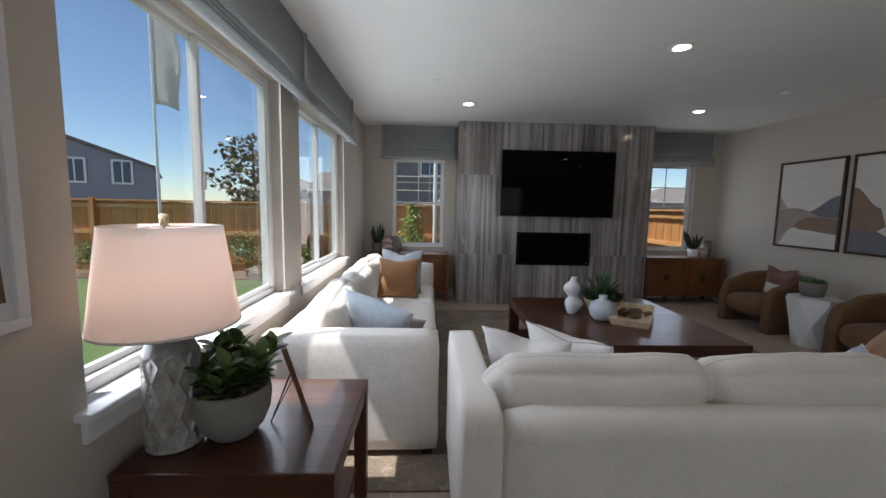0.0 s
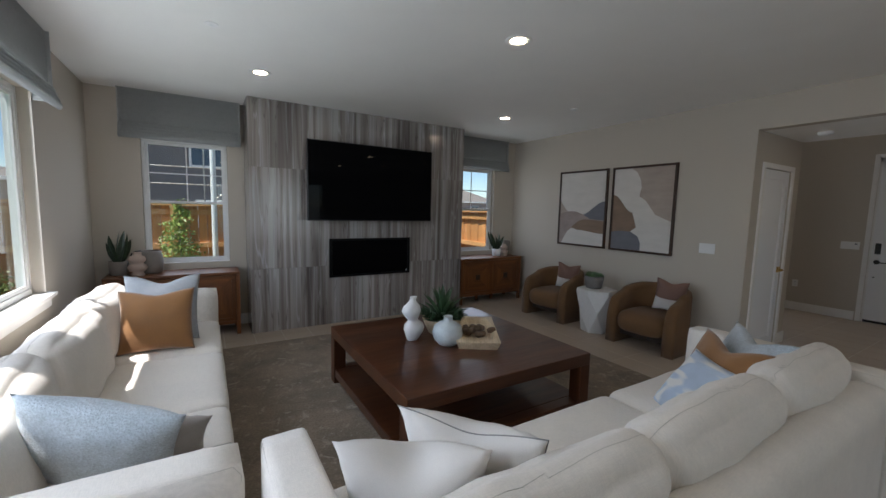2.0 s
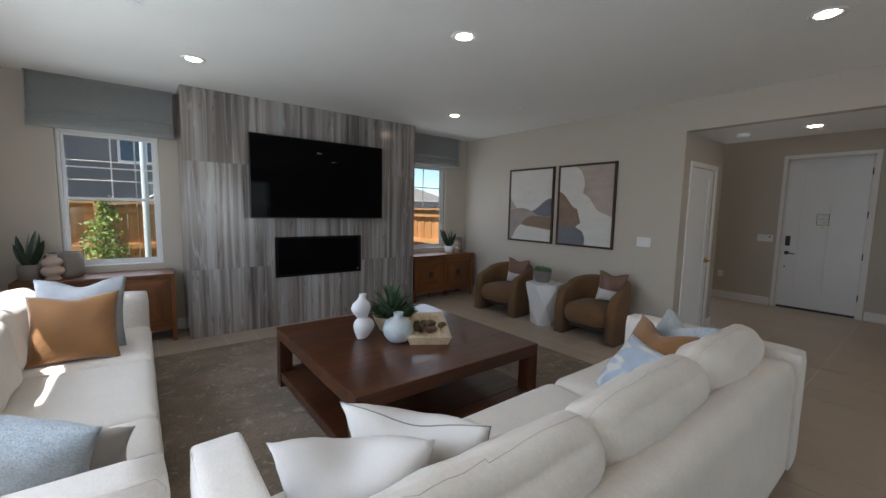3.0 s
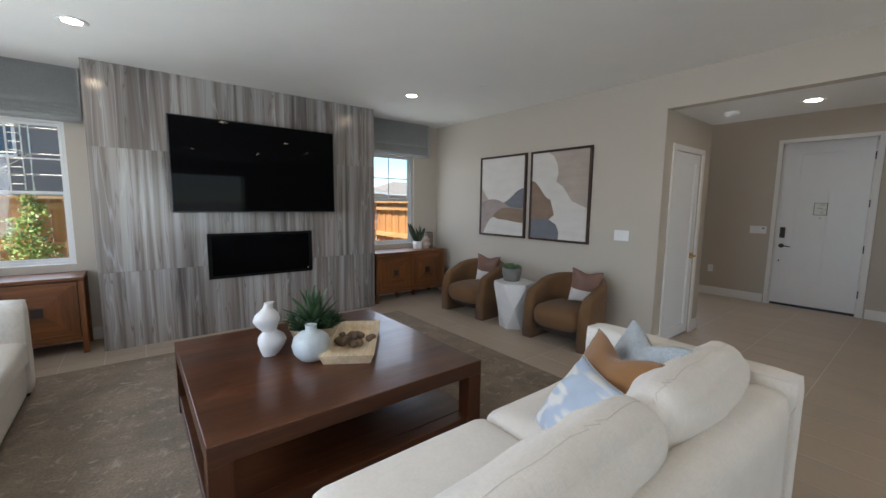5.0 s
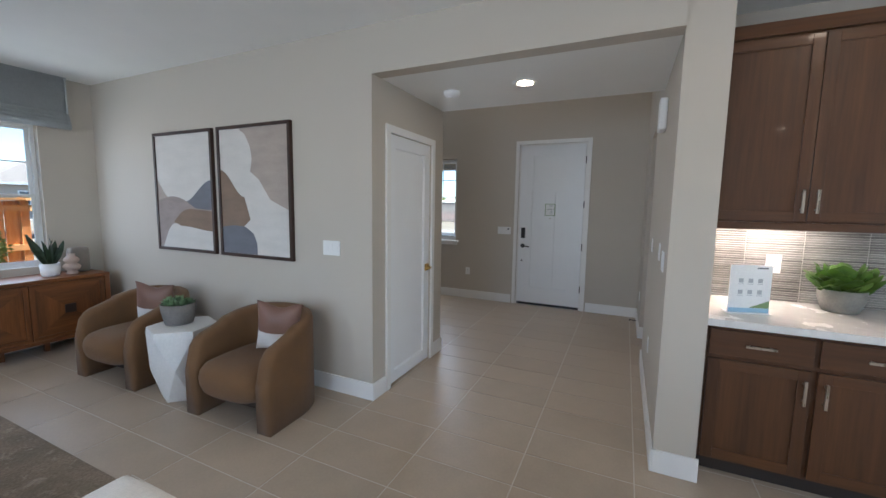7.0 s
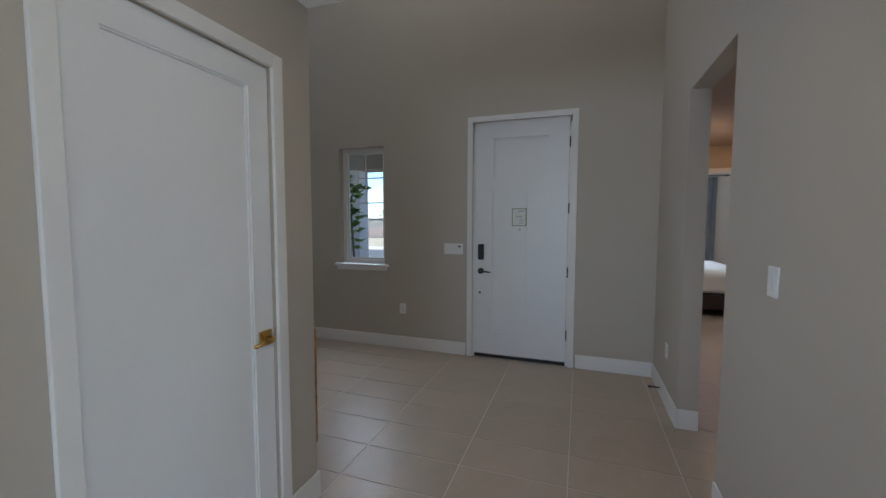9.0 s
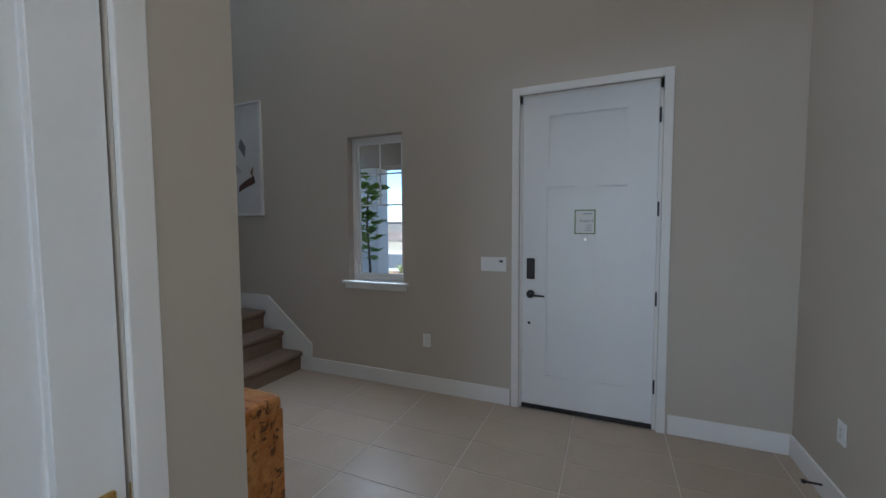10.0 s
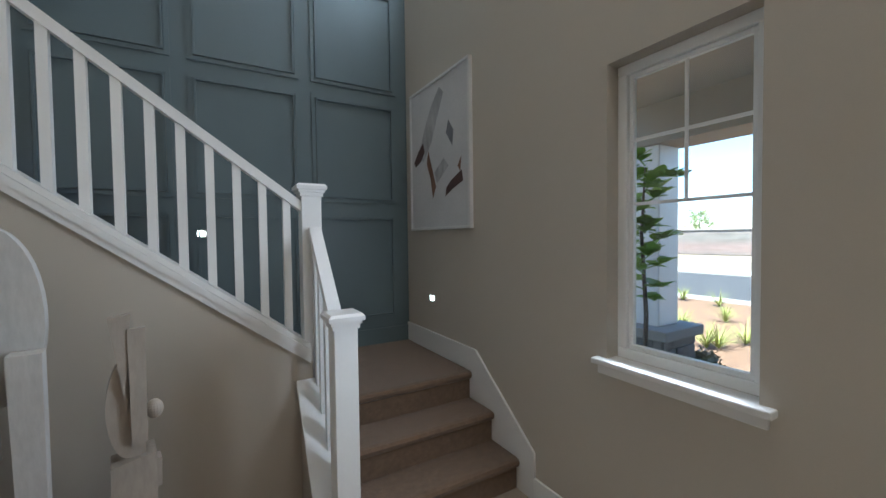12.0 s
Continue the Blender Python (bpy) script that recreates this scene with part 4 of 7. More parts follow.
def planter_succulent(m, r, label):
    """A bowl planter with agave blades and rosettes."""
    t = thing("potted_succulent", m, label, "plant")
    part("bowl", lathe([(r * 0.62, 0), (r * 0.68, 0.006), (r, 0.125), (r * 1.0, 0.132), (r * 0.94, 0.132), (r * 0.9, 0.115)], 36), M_BOWLWOOD, t, smooth=True)
    rnd = random.Random(5)
    for k in range(26):
        bm = bmesh.new()
        a = k * 2.4
        el = 0.25 + 1.2 * k / 26
        d = Vector((math.cos(a) * math.cos(el), math.sin(a) * math.cos(el), math.sin(el)))
        add_leaf(bm, (0.02 * d.x, 0.02 * d.y, 0.12), d, (0, 0, 1), 0.20 + 0.09 * k / 26, 0.05, 0.08 * math.cos(el), 0.5)
        part("agave_leaf", bm, M_SUCC, t)
    for q in range(9):
        a = q * 2 * math.pi / 9 + 0.2
        c = Vector((math.cos(a), math.sin(a), 0)) * r * rnd.uniform(0.6, 0.95) + Vector((0, 0, 0.125))
        bm = bmesh.new()
        for k in range(22):
            b, el = k * 2.4, 0.2 + 1.25 * k / 22
            d = Vector((math.cos(b) * math.cos(el), math.sin(b) * math.cos(el), math.sin(el)))
            add_leaf(bm, c, d, (0, 0, 1), rnd.uniform(0.065, 0.095), 0.032, 0.1, 0.5, 4)
        part("rosette", bm, M_SUCC, t)
    part("gravel", lathe([(r * 0.9, 0.105), (r * 0.5, 0.118), (0.01, 0.122)], 24), M_SOIL, t)
    return t


planter_succulent(pose(1.56, 3.46, TT), 0.17, "agave and succulents planted in a pale wooden bowl")
tray = thing("wooden_tray", pose(1.755, 3.245, TT, 0, 0, 57.5), "bleached wood dough bowl holding brown wooden seeds", "tray")
bm = bmesh.new()
N = 24
W, D = 0.81, 0.33
grid = {}
for i in range(N + 1):
    for j in range(N + 1):
        u, v = 2 * i / N - 1, 2 * j / N - 1
        inside = max(0.0, 1 - ((abs(u) / 0.86) ** 4 + (abs(v) / 0.78) ** 4))
        grid[i, j] = bm.verts.new((u * W / 2, v * D / 2, 0.065 - 0.042 * min(1.0, inside * 2.2)))
for i in range(N):
    for j in range(N):
        bm.faces.new((grid[i, j], grid[i + 1, j], grid[i + 1, j + 1], grid[i, j + 1]))
rim = [e for e in bm.edges if e.is_boundary]
ext = bmesh.ops.extrude_edge_only(bm, edges=rim)["geom"]
low = [v for v in ext if isinstance(v, bmesh.types.BMVert)]
for v in low:
    v.co.x *= 0.9
    v.co.y *= 0.86
    v.co.z = 0.0
bmesh.ops.contextual_create(bm, geom=[e for e in ext if isinstance(e, bmesh.types.BMEdge)])
bmesh.ops.recalc_face_normals(bm, faces=bm.faces[:])
for v in bm.verts:
    v.co.x *= 0.88
part("dough_bowl", bm, M_BOWLWOOD, tray)
rnd = random.Random(9)
for k in range(11):
    sb = soft_box(0.052, 0.075, 0.045, 0.021, 4, wrinkle=0.006, seed=k)
    so = thing("wooden_seed", pose(1.755 + rnd.uniform(-0.10, 0.10), 3.245 + rnd.uniform(-0.12, 0.13), TT + 0.048 + 0.02 * (k % 3 == 0), rnd.uniform(-20, 20), 0, rnd.uniform(0, 180)), "brown rounded wooden seed lying in the tray", "ornament", group="seeds in the tray")
    part("shell", sb, M_PEBBLE, so, smooth=True)

# ---- end table with lamp ----
et = thing("end_table", pose(-0.775, 1.37, 0.0), "square dark walnut end table beside the sofa", "table")
part("tabletop", box(-0.36, 0.36, -0.355, 0.355, 0.575, 0.602, bevel=0.006), M_DARKWOOD, et)
for x in (-0.328, 0.328):
    for y in (-0.323, 0.323):
        part("leg", box(x - 0.03, x + 0.03, y - 0.03, y + 0.03, 0, 0.5745, bevel=0.003), bpy.data.materials["leg_wood"], et)
for a, b, e, f in ((-0.31, 0.31, -0.345, -0.32), (-0.31, 0.31, 0.32, 0.345), (-0.35, -0.325, -0.305, 0.305), (0.325, 0.35, -0.305, 0.305)):
    part("apron", box(a, b, e, f, 0.505, 0.5745), M_DARKWOOD, et)
part("lower_shelf", box(-0.31, 0.31, -0.305, 0.305, 0.14, 0.165), M_DARKWOOD, et)

M_GLAZE = material("grey_glazed_ceramic", (0.40, 0.375, 0.34), 0.14, var=0.22, vscale=22, grain=0.05, gscale=60, bump=0.1, coat=0.4)


def lamp_shade_material():
    m = material("pink_linen_shade", (0.74, 0.67, 0.62), 0.95, var=0.03, vscale=10, grain=0.08, gscale=320, bump=0.2)
    nt = m.node_tree
    bsdf = nt.nodes["Principled BSDF"]
    tl, mx = nt.nodes.new("ShaderNodeBsdfTranslucent"), nt.nodes.new("ShaderNodeMixShader")
    tl.inputs["Color"].default_value = (0.82, 0.70, 0.62, 1)
    mx.inputs[0].default_value = 0.45
    nt.links.new(bsdf.outputs[0], mx.inputs[1])
    nt.links.new(tl.outputs[0], mx.inputs[2])
    nt.links.new(mx.outputs[0], nt.nodes["Material Output"].inputs["Surface"])
    return m


lamp = thing("table_lamp", pose(-1.03, 1.195, 0.602), "table lamp with a grey scalloped ceramic base and pale linen shade", "lamp")


def scales(a, z, r):
    """Rows of pressed teardrops, each a shallow dish with a raised rim and a small boss in its head."""
    if not 0.012 < z < 0.345:
        return 0.0
    best = 0.0
    mid = math.floor(z / 0.062)
    for row in (mid - 1, mid, mid + 1, mid + 2):
        u = ((a * 7 / (2 * math.pi) + (0.5 if row % 2 else 0.0)) % 1.0 - 0.5) * 0.077
        v = z - row * 0.062
        if v > 0.032 or v < -0.064:
            continue
        wide = math.sqrt(max(0.032 ** 2 - v * v, 1e-9)) if v > 0 else 0.032 * (1 + v / 0.064) ** 0.8 + 1e-5
        q = abs(u) / wide
        if q < 1:
            h = 0.0062 * q ** 4 - 0.0045 * (1 - q * q) + 0.004 * math.exp(-((u / 0.007) ** 2 + ((v - 0.006) / 0.008) ** 2))
            best = h if best == 0.0 else max(best, h)
    return best


prof = [(0.080, 0.0), (0.090, 0.005), (0.090, 0.010)] + [(0.086, 0.012 + 0.0032 * k) for k in range(106)] + [(0.085, 0.352), (0.070, 0.385), (0.054, 0.408), (0.05, 0.412), (0.024, 0.418)]
part("base", lathe(prof, 224, 1.0, scales), M_GLAZE, lamp, smooth=True)
part("neck", lathe([(0.014, 0.416), (0.014, 0.42), (0.02, 0.422), (0.02, 0.44), (0.006, 0.442), (0.006, 0.79)], 16), M_STEEL, lamp, smooth=True)
bm = bmesh.new()
rings = []
for k in range(9):
    s = k / 8
    r = 0.226 - 0.048 * s
    rings.append([bm.verts.new((r * math.cos(2 * math.pi * j / 64), r * math.sin(2 * math.pi * j / 64), 0.443 + 0.343 * s)) for j in range(64)])
for a, b in zip(rings, rings[1:]):
    for j in range(64):
        bm.faces.new((a[j], a[(j + 1) % 64], b[(j + 1) % 64], b[j]))
bmesh.ops.solidify(bm, geom=bm.faces[:], thickness=0.002)
bulb = bmesh.new()
bmesh.ops.create_uvsphere(bulb, u_segments=20, v_segments=12, radius=0.03, matrix=Matrix.Translation((0, 0, 0.60)))
part("bulb", bulb, glow("warm_bulb", (1.0, 0.70, 0.48), 32.0), lamp, "lit warm bulb", smooth=True)
shade = part("shade", bm, lamp_shade_material(), lamp, smooth=True)
part("rim_tape", lathe([(0.2275, 0.441), (0.2272, 0.449), (0.2245, 0.449), (0.2245, 0.441)], 64), M_WHITEPIL, shade)
for k in range(3):
    a = 2 * math.pi * k / 3 + 0.4
    part("spider_arm", tube([(0, 0, 0.785), (0.178 * math.cos(a), 0.178 * math.sin(a), 0.780)], 0.0025, 6), M_STEEL, shade)
part("finial", lathe([(0.010, 0.785), (0.014, 0.79), (0.014, 0.825), (0.002, 0.827)], 16), M_BOWLWOOD, lamp, smooth=True)

M_HOUSELEAF = material("waxy_leaf", (0.06, 0.125, 0.022), 0.55, var=0.35, vscale=14, grain=0.08, gscale=90, bump=0.1, second=(0.15, 0.23, 0.05))
M_POT = material("warm_grey_concrete", (0.27, 0.25, 0.22), 0.8, var=0.14, vscale=9, grain=0.10, gscale=90, bump=0.3)
pp = thing("potted_plant", pose(-0.85, 1.255, 0.602), "broad-leaved green plant in a grey concrete pot", "plant")
part("pot", lathe([(0.060, 0), (0.078, 0.005), (0.108, 0.042), (0.130, 0.095), (0.136, 0.140), (0.134, 0.186), (0.131, 0.190), (0.123, 0.190), (0.120, 0.16)], 48), M_POT, pp, smooth=True)
part("pebble_top", lathe([(0.121, 0.163), (0.05, 0.172), (0.01, 0.174)], 24), M_SOIL, pp)
rnd = random.Random(41)
for k in range(30):
    a, r = k * 2.4, 0.105 * math.sqrt((k + 3) / 33)
    part("pebble", soft_box(rnd.uniform(0.022, 0.034), rnd.uniform(0.02, 0.028), 0.02, 0.009, 2), M_SOIL, pp, smooth=True, at=pose(r * math.cos(a), r * math.sin(a), 0.174, 0, rnd.uniform(-20, 20), rnd.uniform(0, 180)))
rnd = random.Random(4)
for s in range(15):
    a = s * 2.4
    r0 = 0.02 + 0.06 * (s % 3) / 2
    root = Vector((r0 * math.cos(a), r0 * math.sin(a), 0.17))
    tip = root + Vector((0.07 * math.cos(a) * rnd.uniform(0.3, 1.2), 0.07 * math.sin(a) * rnd.uniform(0.3, 1.2), rnd.uniform(0.06, 0.16)))
    bm = bmesh.new()
    add_tube(bm, [root, (root + tip) / 2 + Vector((0, 0, 0.01)), tip], 0.0028, 5)
    for k in range(11):
        f = 0.2 + 0.8 * k / 10
        b = k * 2.4 + s
        el = 0.2 + 1.0 * f * rnd.uniform(0.4, 1.0)
        add_leaf(bm, root.lerp(tip, f), (math.cos(b) * math.cos(el), math.sin(b) * math.cos(el), math.sin(el)), (0, 0, 1), rnd.uniform(0.075, 0.105), rnd.uniform(0.042, 0.056), 0.12, 0.45, 6)
    part("stem", bm, M_HOUSELEAF, pp, smooth=True)
pf = thing("photo_frame", pose(-0.61, 1.37, 0.606, 16, 0, -62), "small wooden photo frame on a wire easel, seen from behind", "frame")
part("backing", box(-0.09, 0.09, -0.008, 0.008, 0.0, 0.34, bevel=0.003), M_BROWNWOOD, pf)
part("easel_leg", tube([(0.0, -0.008, 0.20), (-0.02, -0.13, 0.036)], 0.003, 6), M_BLACK, pf)
part("easel_leg", tube([(-0.03, -0.008, 0.16), (-0.02, -0.13, 0.036)], 0.002, 6), M_BLACK, pf)

# ---- credenzas ----
M_PANELWOOD = [wood("credenza_veneer_%s" % "abcd"[k], "553014", "92592a", k % 3, 6.0, 0.42, 0.1, 0.2) for k in range(3)]


def credenza(m, w, label):
    """Sideboard with two doors of four mitred triangles round a dark square; x along its front, y = 0 at the front, back at +0.44."""
    c = thing("credenza", m, label, "credenza", group="credenzas")
    part("top", box(-w / 2, w / 2, 0, 0.44, 0.715, 0.748, bevel=0.004), M_PANELWOOD[0], c)
    part("carcass", box(-w / 2 + 0.045, w / 2 - 0.045, 0.035, 0.43, 0.13, 0.714), M_PANELWOOD[0], c)
    for x in (-w / 2 + 0.022, w / 2 - 0.022):
        for y in (0.03, 0.41):
            part("leg", box(x - 0.022, x + 0.022, y - 0.022, y + 0.022, 0, 0.714, bevel=0.003), M_PANELWOOD[2], c)
    for x in (-0.16, 0.16):
        part("foot", box(x - 0.02, x + 0.02, 0.2, 0.24, 0, 0.129), M_PANELWOOD[2], c)
    part("bottom_rail", box(-w / 2 + 0.046, w / 2 - 0.046, 0.012, 0.034, 0.13, 0.165), M_PANELWOOD[0], c)
    dw = (w - 0.10) / 2
    for s in (-1, 1):
        x0 = -w / 2 + 0.05 if s < 0 else 0.002
        x1 = x0 + dw - 0.004
        z0, z1 = 0.17, 0.705
        dr = part("door", box(x0, x1, 0.022, 0.034, z0, z1), M_PANELWOOD[0], c)
        for b in ((x0, x1, z0, z0 + 0.035), (x0, x1, z1 - 0.035, z1), (x0, x0 + 0.035, z0 + 0.035, z1 - 0.035), (x1 - 0.035, x1, z0 + 0.035, z1 - 0.035)):
            part("frame_rail", box(b[0], b[1], 0.009, 0.0215, b[2], b[3]), M_PANELWOOD[0 if b[1] - b[0] > 0.1 else 2], dr)
        a0, a1, b0, b1 = x0 + 0.036, x1 - 0.036, z0 + 0.036, z1 - 0.036
        cx, cz = (a0 + a1) / 2, (b0 + b1) / 2
        corners = [(a0, b0), (a1, b0), (a1, b1), (a0, b1)]
        for k in range(4):
            p, q = corners[k], corners[(k + 1) % 4]
            bm = bmesh.new()
            pv = bm.verts.new((p[0] + (cx - p[0]) * 0.01, 0.0205, p[1] + (cz - p[1]) * 0.01))
            qv = bm.verts.new((q[0] + (cx - q[0]) * 0.01, 0.0205, q[1] + (cz - q[1]) * 0.01))
            mv = bm.verts.new((cx, 0.012, cz))
            bm.faces.new((pv, qv, mv))
            part("veneer_triangle", bm, M_PANELWOOD[0 if k % 2 == 0 else 2], dr)
        part("pull", box(cx - 0.042, cx + 0.042, 0.004, 0.02, cz - 0.042, cz + 0.042, bevel=0.002), M_SHADOWGAP, dr, "dark square door pull")
    return c


credenza(pose(-0.42, 5.80, 0), 1.24, "brown wooden credenza with mitred door panels under the window")
credenza(pose(3.96, 5.80, 0), 1.26, "brown wooden credenza with dark square pulls under the window")

M_PINKCER = material("blush_ceramic", (0.50, 0.38, 0.31), 0.7, var=0.06, vscale=10, grain=0.05, bump=0.2)
M_TAUPECER = material("taupe_stoneware", (0.24, 0.21, 0.18), 0.75, var=0.15, vscale=6, grain=0.08, bump=0.3)
M_SNAKE = material("snake_plant", (0.012, 0.028, 0.014), 0.45, var=0.4, vscale=14, stretch=(1, 1, 2), bump=0.1, second=(0.04, 0.07, 0.03))


def snake_plant(m, pot, r, h, label, seed):
    t = thing("snake_plant", m, label, "plant", group="snake plants")
    part("pot", lathe([(r * 0.82, 0), (r * 0.9, 0.004), (r, h * 0.5), (r, h), (r * 0.93, h), (r * 0.9, h * 0.85)], 32), pot, t, smooth=True)
    part("soil", lathe([(r * 0.9, h * 0.84), (0.01, h * 0.88)], 20), M_SOIL, t)
    rnd = random.Random(seed)
    for k in range(7):
        a = k * 2.4 + seed
        bm = bmesh.new()
        tilt = rnd.uniform(0.08, 0.5)
        add_leaf(bm, (0.02 * math.cos(a), 0.02 * math.sin(a), h * 0.8), (math.cos(a) * tilt, math.sin(a) * tilt, 1), (math.cos(a + 1.2), math.sin(a + 1.2), 0.2), rnd.uniform(0.24, 0.37), rnd.uniform(0.05, 0.07), 0.10, 0.35, 7)
        part("leaf", bm, M_SNAKE, t)
    return t


def ring_vase(m, scale, label):
    t = thing("vase", m, label, "vase", group="stacked ring vases")
    pr = [(0.05, 0), (0.055, 0.01), (0.04, 0.03), (0.065, 0.05), (0.078, 0.075), (0.065, 0.10), (0.042, 0.112), (0.06, 0.13), (0.068, 0.152), (0.055, 0.175), (0.035, 0.187), (0.034, 0.21), (0.038, 0.215), (0.028, 0.215), (0.026, 0.19)]
    part("body", lathe([(r * scale, z * scale) for r, z in pr], 32), M_PINKCER, t, smooth=True)


CT = 0.748
snake_plant(pose(-0.93, 6.02, CT), M_TAUPECER, 0.085, 0.15, "dark snake plant in a grey stoneware pot", 1)
ring_vase(pose(-0.76, 5.93, CT), 1.15, "blush stacked-ring ceramic vase")
jug = thing("jug", pose(-0.66, 6.08, CT), "taupe stoneware jug with a dark loop handle", "vase")
part("body", lathe([(0.08, 0), (0.105, 0.01), (0.118, 0.08), (0.118, 0.17), (0.10, 0.235), (0.085, 0.25), (0.078, 0.25), (0.08, 0.22)], 36), M_TAUPECER, jug, smooth=True)
part("handle", tube([(-0.112, 0, 0.15)] + [(-0.115 - 0.055 * math.sin(k * math.pi / 8), 0, 0.15 + 0.10 * k / 8) for k in range(1, 8)] + [(-0.08, 0, 0.248)], 0.009, 8), M_BLACK, jug, smooth=True)
snake_plant(pose(4.20, 6.02, CT), M_WHITECER, 0.075, 0.125, "small snake plant in a white ceramic pot", 4)
ring_vase(pose(4.36, 6.00, CT), 0.95, "blush stacked-ring ceramic vase")
jar = thing("jar", pose(4.46, 6.10, CT), "taupe square stoneware jar", "vase")
part("body", soft_box(0.16, 0.12, 0.26, 0.025, 5), M_TAUPECER, jar, smooth=True, at=pose(0, 0, 0.13))

# ---- armchairs and side table ----
def armchair(m):
    """A barrel chair; the front looks along -x, width along y, centred on y = 0, x from 0 (front) to 0.66."""
    ch = thing("armchair", m, "rust-brown upholstered barrel armchair with rounded arms", "chair", group="barrel armchairs")
    half, depth, th = 0.39, 0.69, 0.115
    r = half - th / 2
    path = []
    xc = depth - half
    for k in range(9):
        path.append((Vector((xc * k / 9 + 0.02, -r, 0)), Vector((0, -1, 0))))
    for k in range(25):
        a = -math.pi / 2 + math.pi * k / 24
        path.append((Vector((xc + (depth - th / 2 - xc) * math.cos(a), r * math.sin(a), 0)), Vector((math.cos(a), math.sin(a), 0))))
    for k in range(9):
        path.append((Vector((xc * (8 - k) / 9 + 0.02, r, 0)), Vector((0, 1, 0))))
    bm = bmesh.new()
    rings = []
    total = len(path) - 1
    for i, (p, nrm) in enumerate(path):
        s = min(i, total - i) / (total / 2)
        h = 0.555 + 0.145 * (0.5 - 0.5 * math.cos(math.pi * min(1.0, s / 0.8)))
        if s < 0.16:
            h = 0.36 + (h - 0.36) * math.sqrt(max(1 - (1 - s / 0.16) ** 2, 0.0))
        ring = []
        prof = [(-0.5, 0.0), (-0.5, h - 0.05), (-0.42, h - 0.018), (-0.2, h), (0.2, h), (0.42, h - 0.018), (0.5, h - 0.05), (0.5, 0.25), (0.5, 0.0)]
        for u, z in prof:
            ring.append(bm.verts.new(p + nrm * (u * th) + Vector((0, 0, z))))
        rings.append(ring)
    for a, b in zip(rings, rings[1:]):
        for j in range(len(a) - 1):
            bm.faces.new((a[j], a[j + 1], b[j + 1], b[j]))
        bm.faces.new((a[-1], a[0], b[0], b[-1]))
    bm.faces.new(rings[0])
    bm.faces.new(rings[-1][::-1])
    bmesh.ops.recalc_face_normals(bm, faces=bm.faces[:])
    part("shell", bm, M_BOUCLE, ch, smooth=True)
    bm = bmesh.new()
    n = 40
    rows = []
    for rr, z in ((0.0, 0.415), (0.5, 0.413), (0.75, 0.402), (0.9, 0.38), (0.975, 0.345), (1.0, 0.30), (0.985, 0.25), (0.94, 0.205), (0.86, 0.18), (0.0, 0.175)):
        row = []
        for k in range(n):
            a = 2 * math.pi * k / n
            x, y = math.cos(a), math.sin(a)
            sx = math.copysign(abs(x) ** 0.5, x)
            row.append(bm.verts.new((0.285 + 0.325 * rr * sx, 0.292 * rr * math.copysign(abs(y) ** 0.55, y), z)))
        rows.append(row)
    for a, b in zip(rows, rows[1:]):
        for k in range(n):
            bm.faces.new((a[k], b[k], b[(k + 1) % n], a[(k + 1) % n]))
    bmesh.ops.remove_doubles(bm, verts=bm.verts[:], dist=1e-5)
    part("seat_cushion", bm, M_BOUCLE, ch, smooth=True)
    part("seat_support", box(0.12, 0.5, -0.26, 0.26, 0.10, 0.174), M_SHADOWGAP, ch)
    return ch


chair = armchair(pose(4.005, 3.24, 0, 0, 0, 3))
copy_thing(chair, pose(3.975, 4.69, 0, 0, 0, 3))
M_LUMB = material("brown_leather", (0.19, 0.10, 0.072), 0.5, var=0.1, grain=0.06, bump=0.2)


def lumbar(m):
    """A pillow with a brown upper half and a white lower half."""
    p = thing("throw_pillow", m, "brown and white two-tone pillow on the armchair", "pillow", group="armchair pillows")
    bm = pillow_mesh(0.32, 0.38, 0.15, 3, 16, 0.03)
    up = bm.copy()
    bmesh.ops.delete(bm, geom=[f for f in bm.faces if f.calc_center_median().z > 0.17], context="FACES")
    bmesh.ops.delete(up, geom=[f for f in up.faces if f.calc_center_median().z <= 0.17], context="FACES")
    part("white_half", bm, M_WHITEPIL, p, smooth=True)
    part("brown_half", up, M_LUMB, p, smooth=True)
    return p


lumbar(pose(4.36, 3.11, 0.43, 7, 6, -62))
lumbar(pose(4.34, 4.56, 0.43, 7, 6, -62))
M_PLASTER = material("white_plaster", (0.68, 0.67, 0.65), 0.7, var=0.06, vscale=4, grain=0.05, gscale=60, bump=0.2)
bm = bmesh.new()
R = [(0.245, 0.555, 0.0), (0.252, 0.51, 0.0), (0.225, 0.26, 0.5), (0.17, 0.0, 0.0)]
rings = [[bm.verts.new((r * math.cos((k + o) * math.pi / 3), r * math.sin((k + o) * math.pi / 3), z)) for k in range(6)] for r, z, o in R]
bm.faces.new(rings[0])
bm.faces.new(rings[-1][::-1])
for k in range(6):
    bm.faces.new((rings[0][k], rings[0][(k + 1) % 6], rings[1][(k + 1) % 6], rings[1][k]))
    bm.faces.new((rings[1][k], rings[1][(k + 1) % 6], rings[2][k]))
    bm.faces.new((rings[1][(k + 1) % 6], rings[2][(k + 1) % 6], rings[2][k]))
    bm.faces.new((rings[2][k], rings[2][(k + 1) % 6], rings[3][(k + 1) % 6]))
    bm.faces.new((rings[2][k], rings[3][(k + 1) % 6], rings[3][k]))
bmesh.ops.recalc_face_normals(bm, faces=bm.faces[:])
bmesh.ops.bevel(bm, geom=bm.edges[:], offset=0.002, segments=1, affect="EDGES")
st = thing("side_table", pose(4.19, 3.93, 0, 0, 0, 12), "white faceted plaster drum side table between the armchairs", "table")
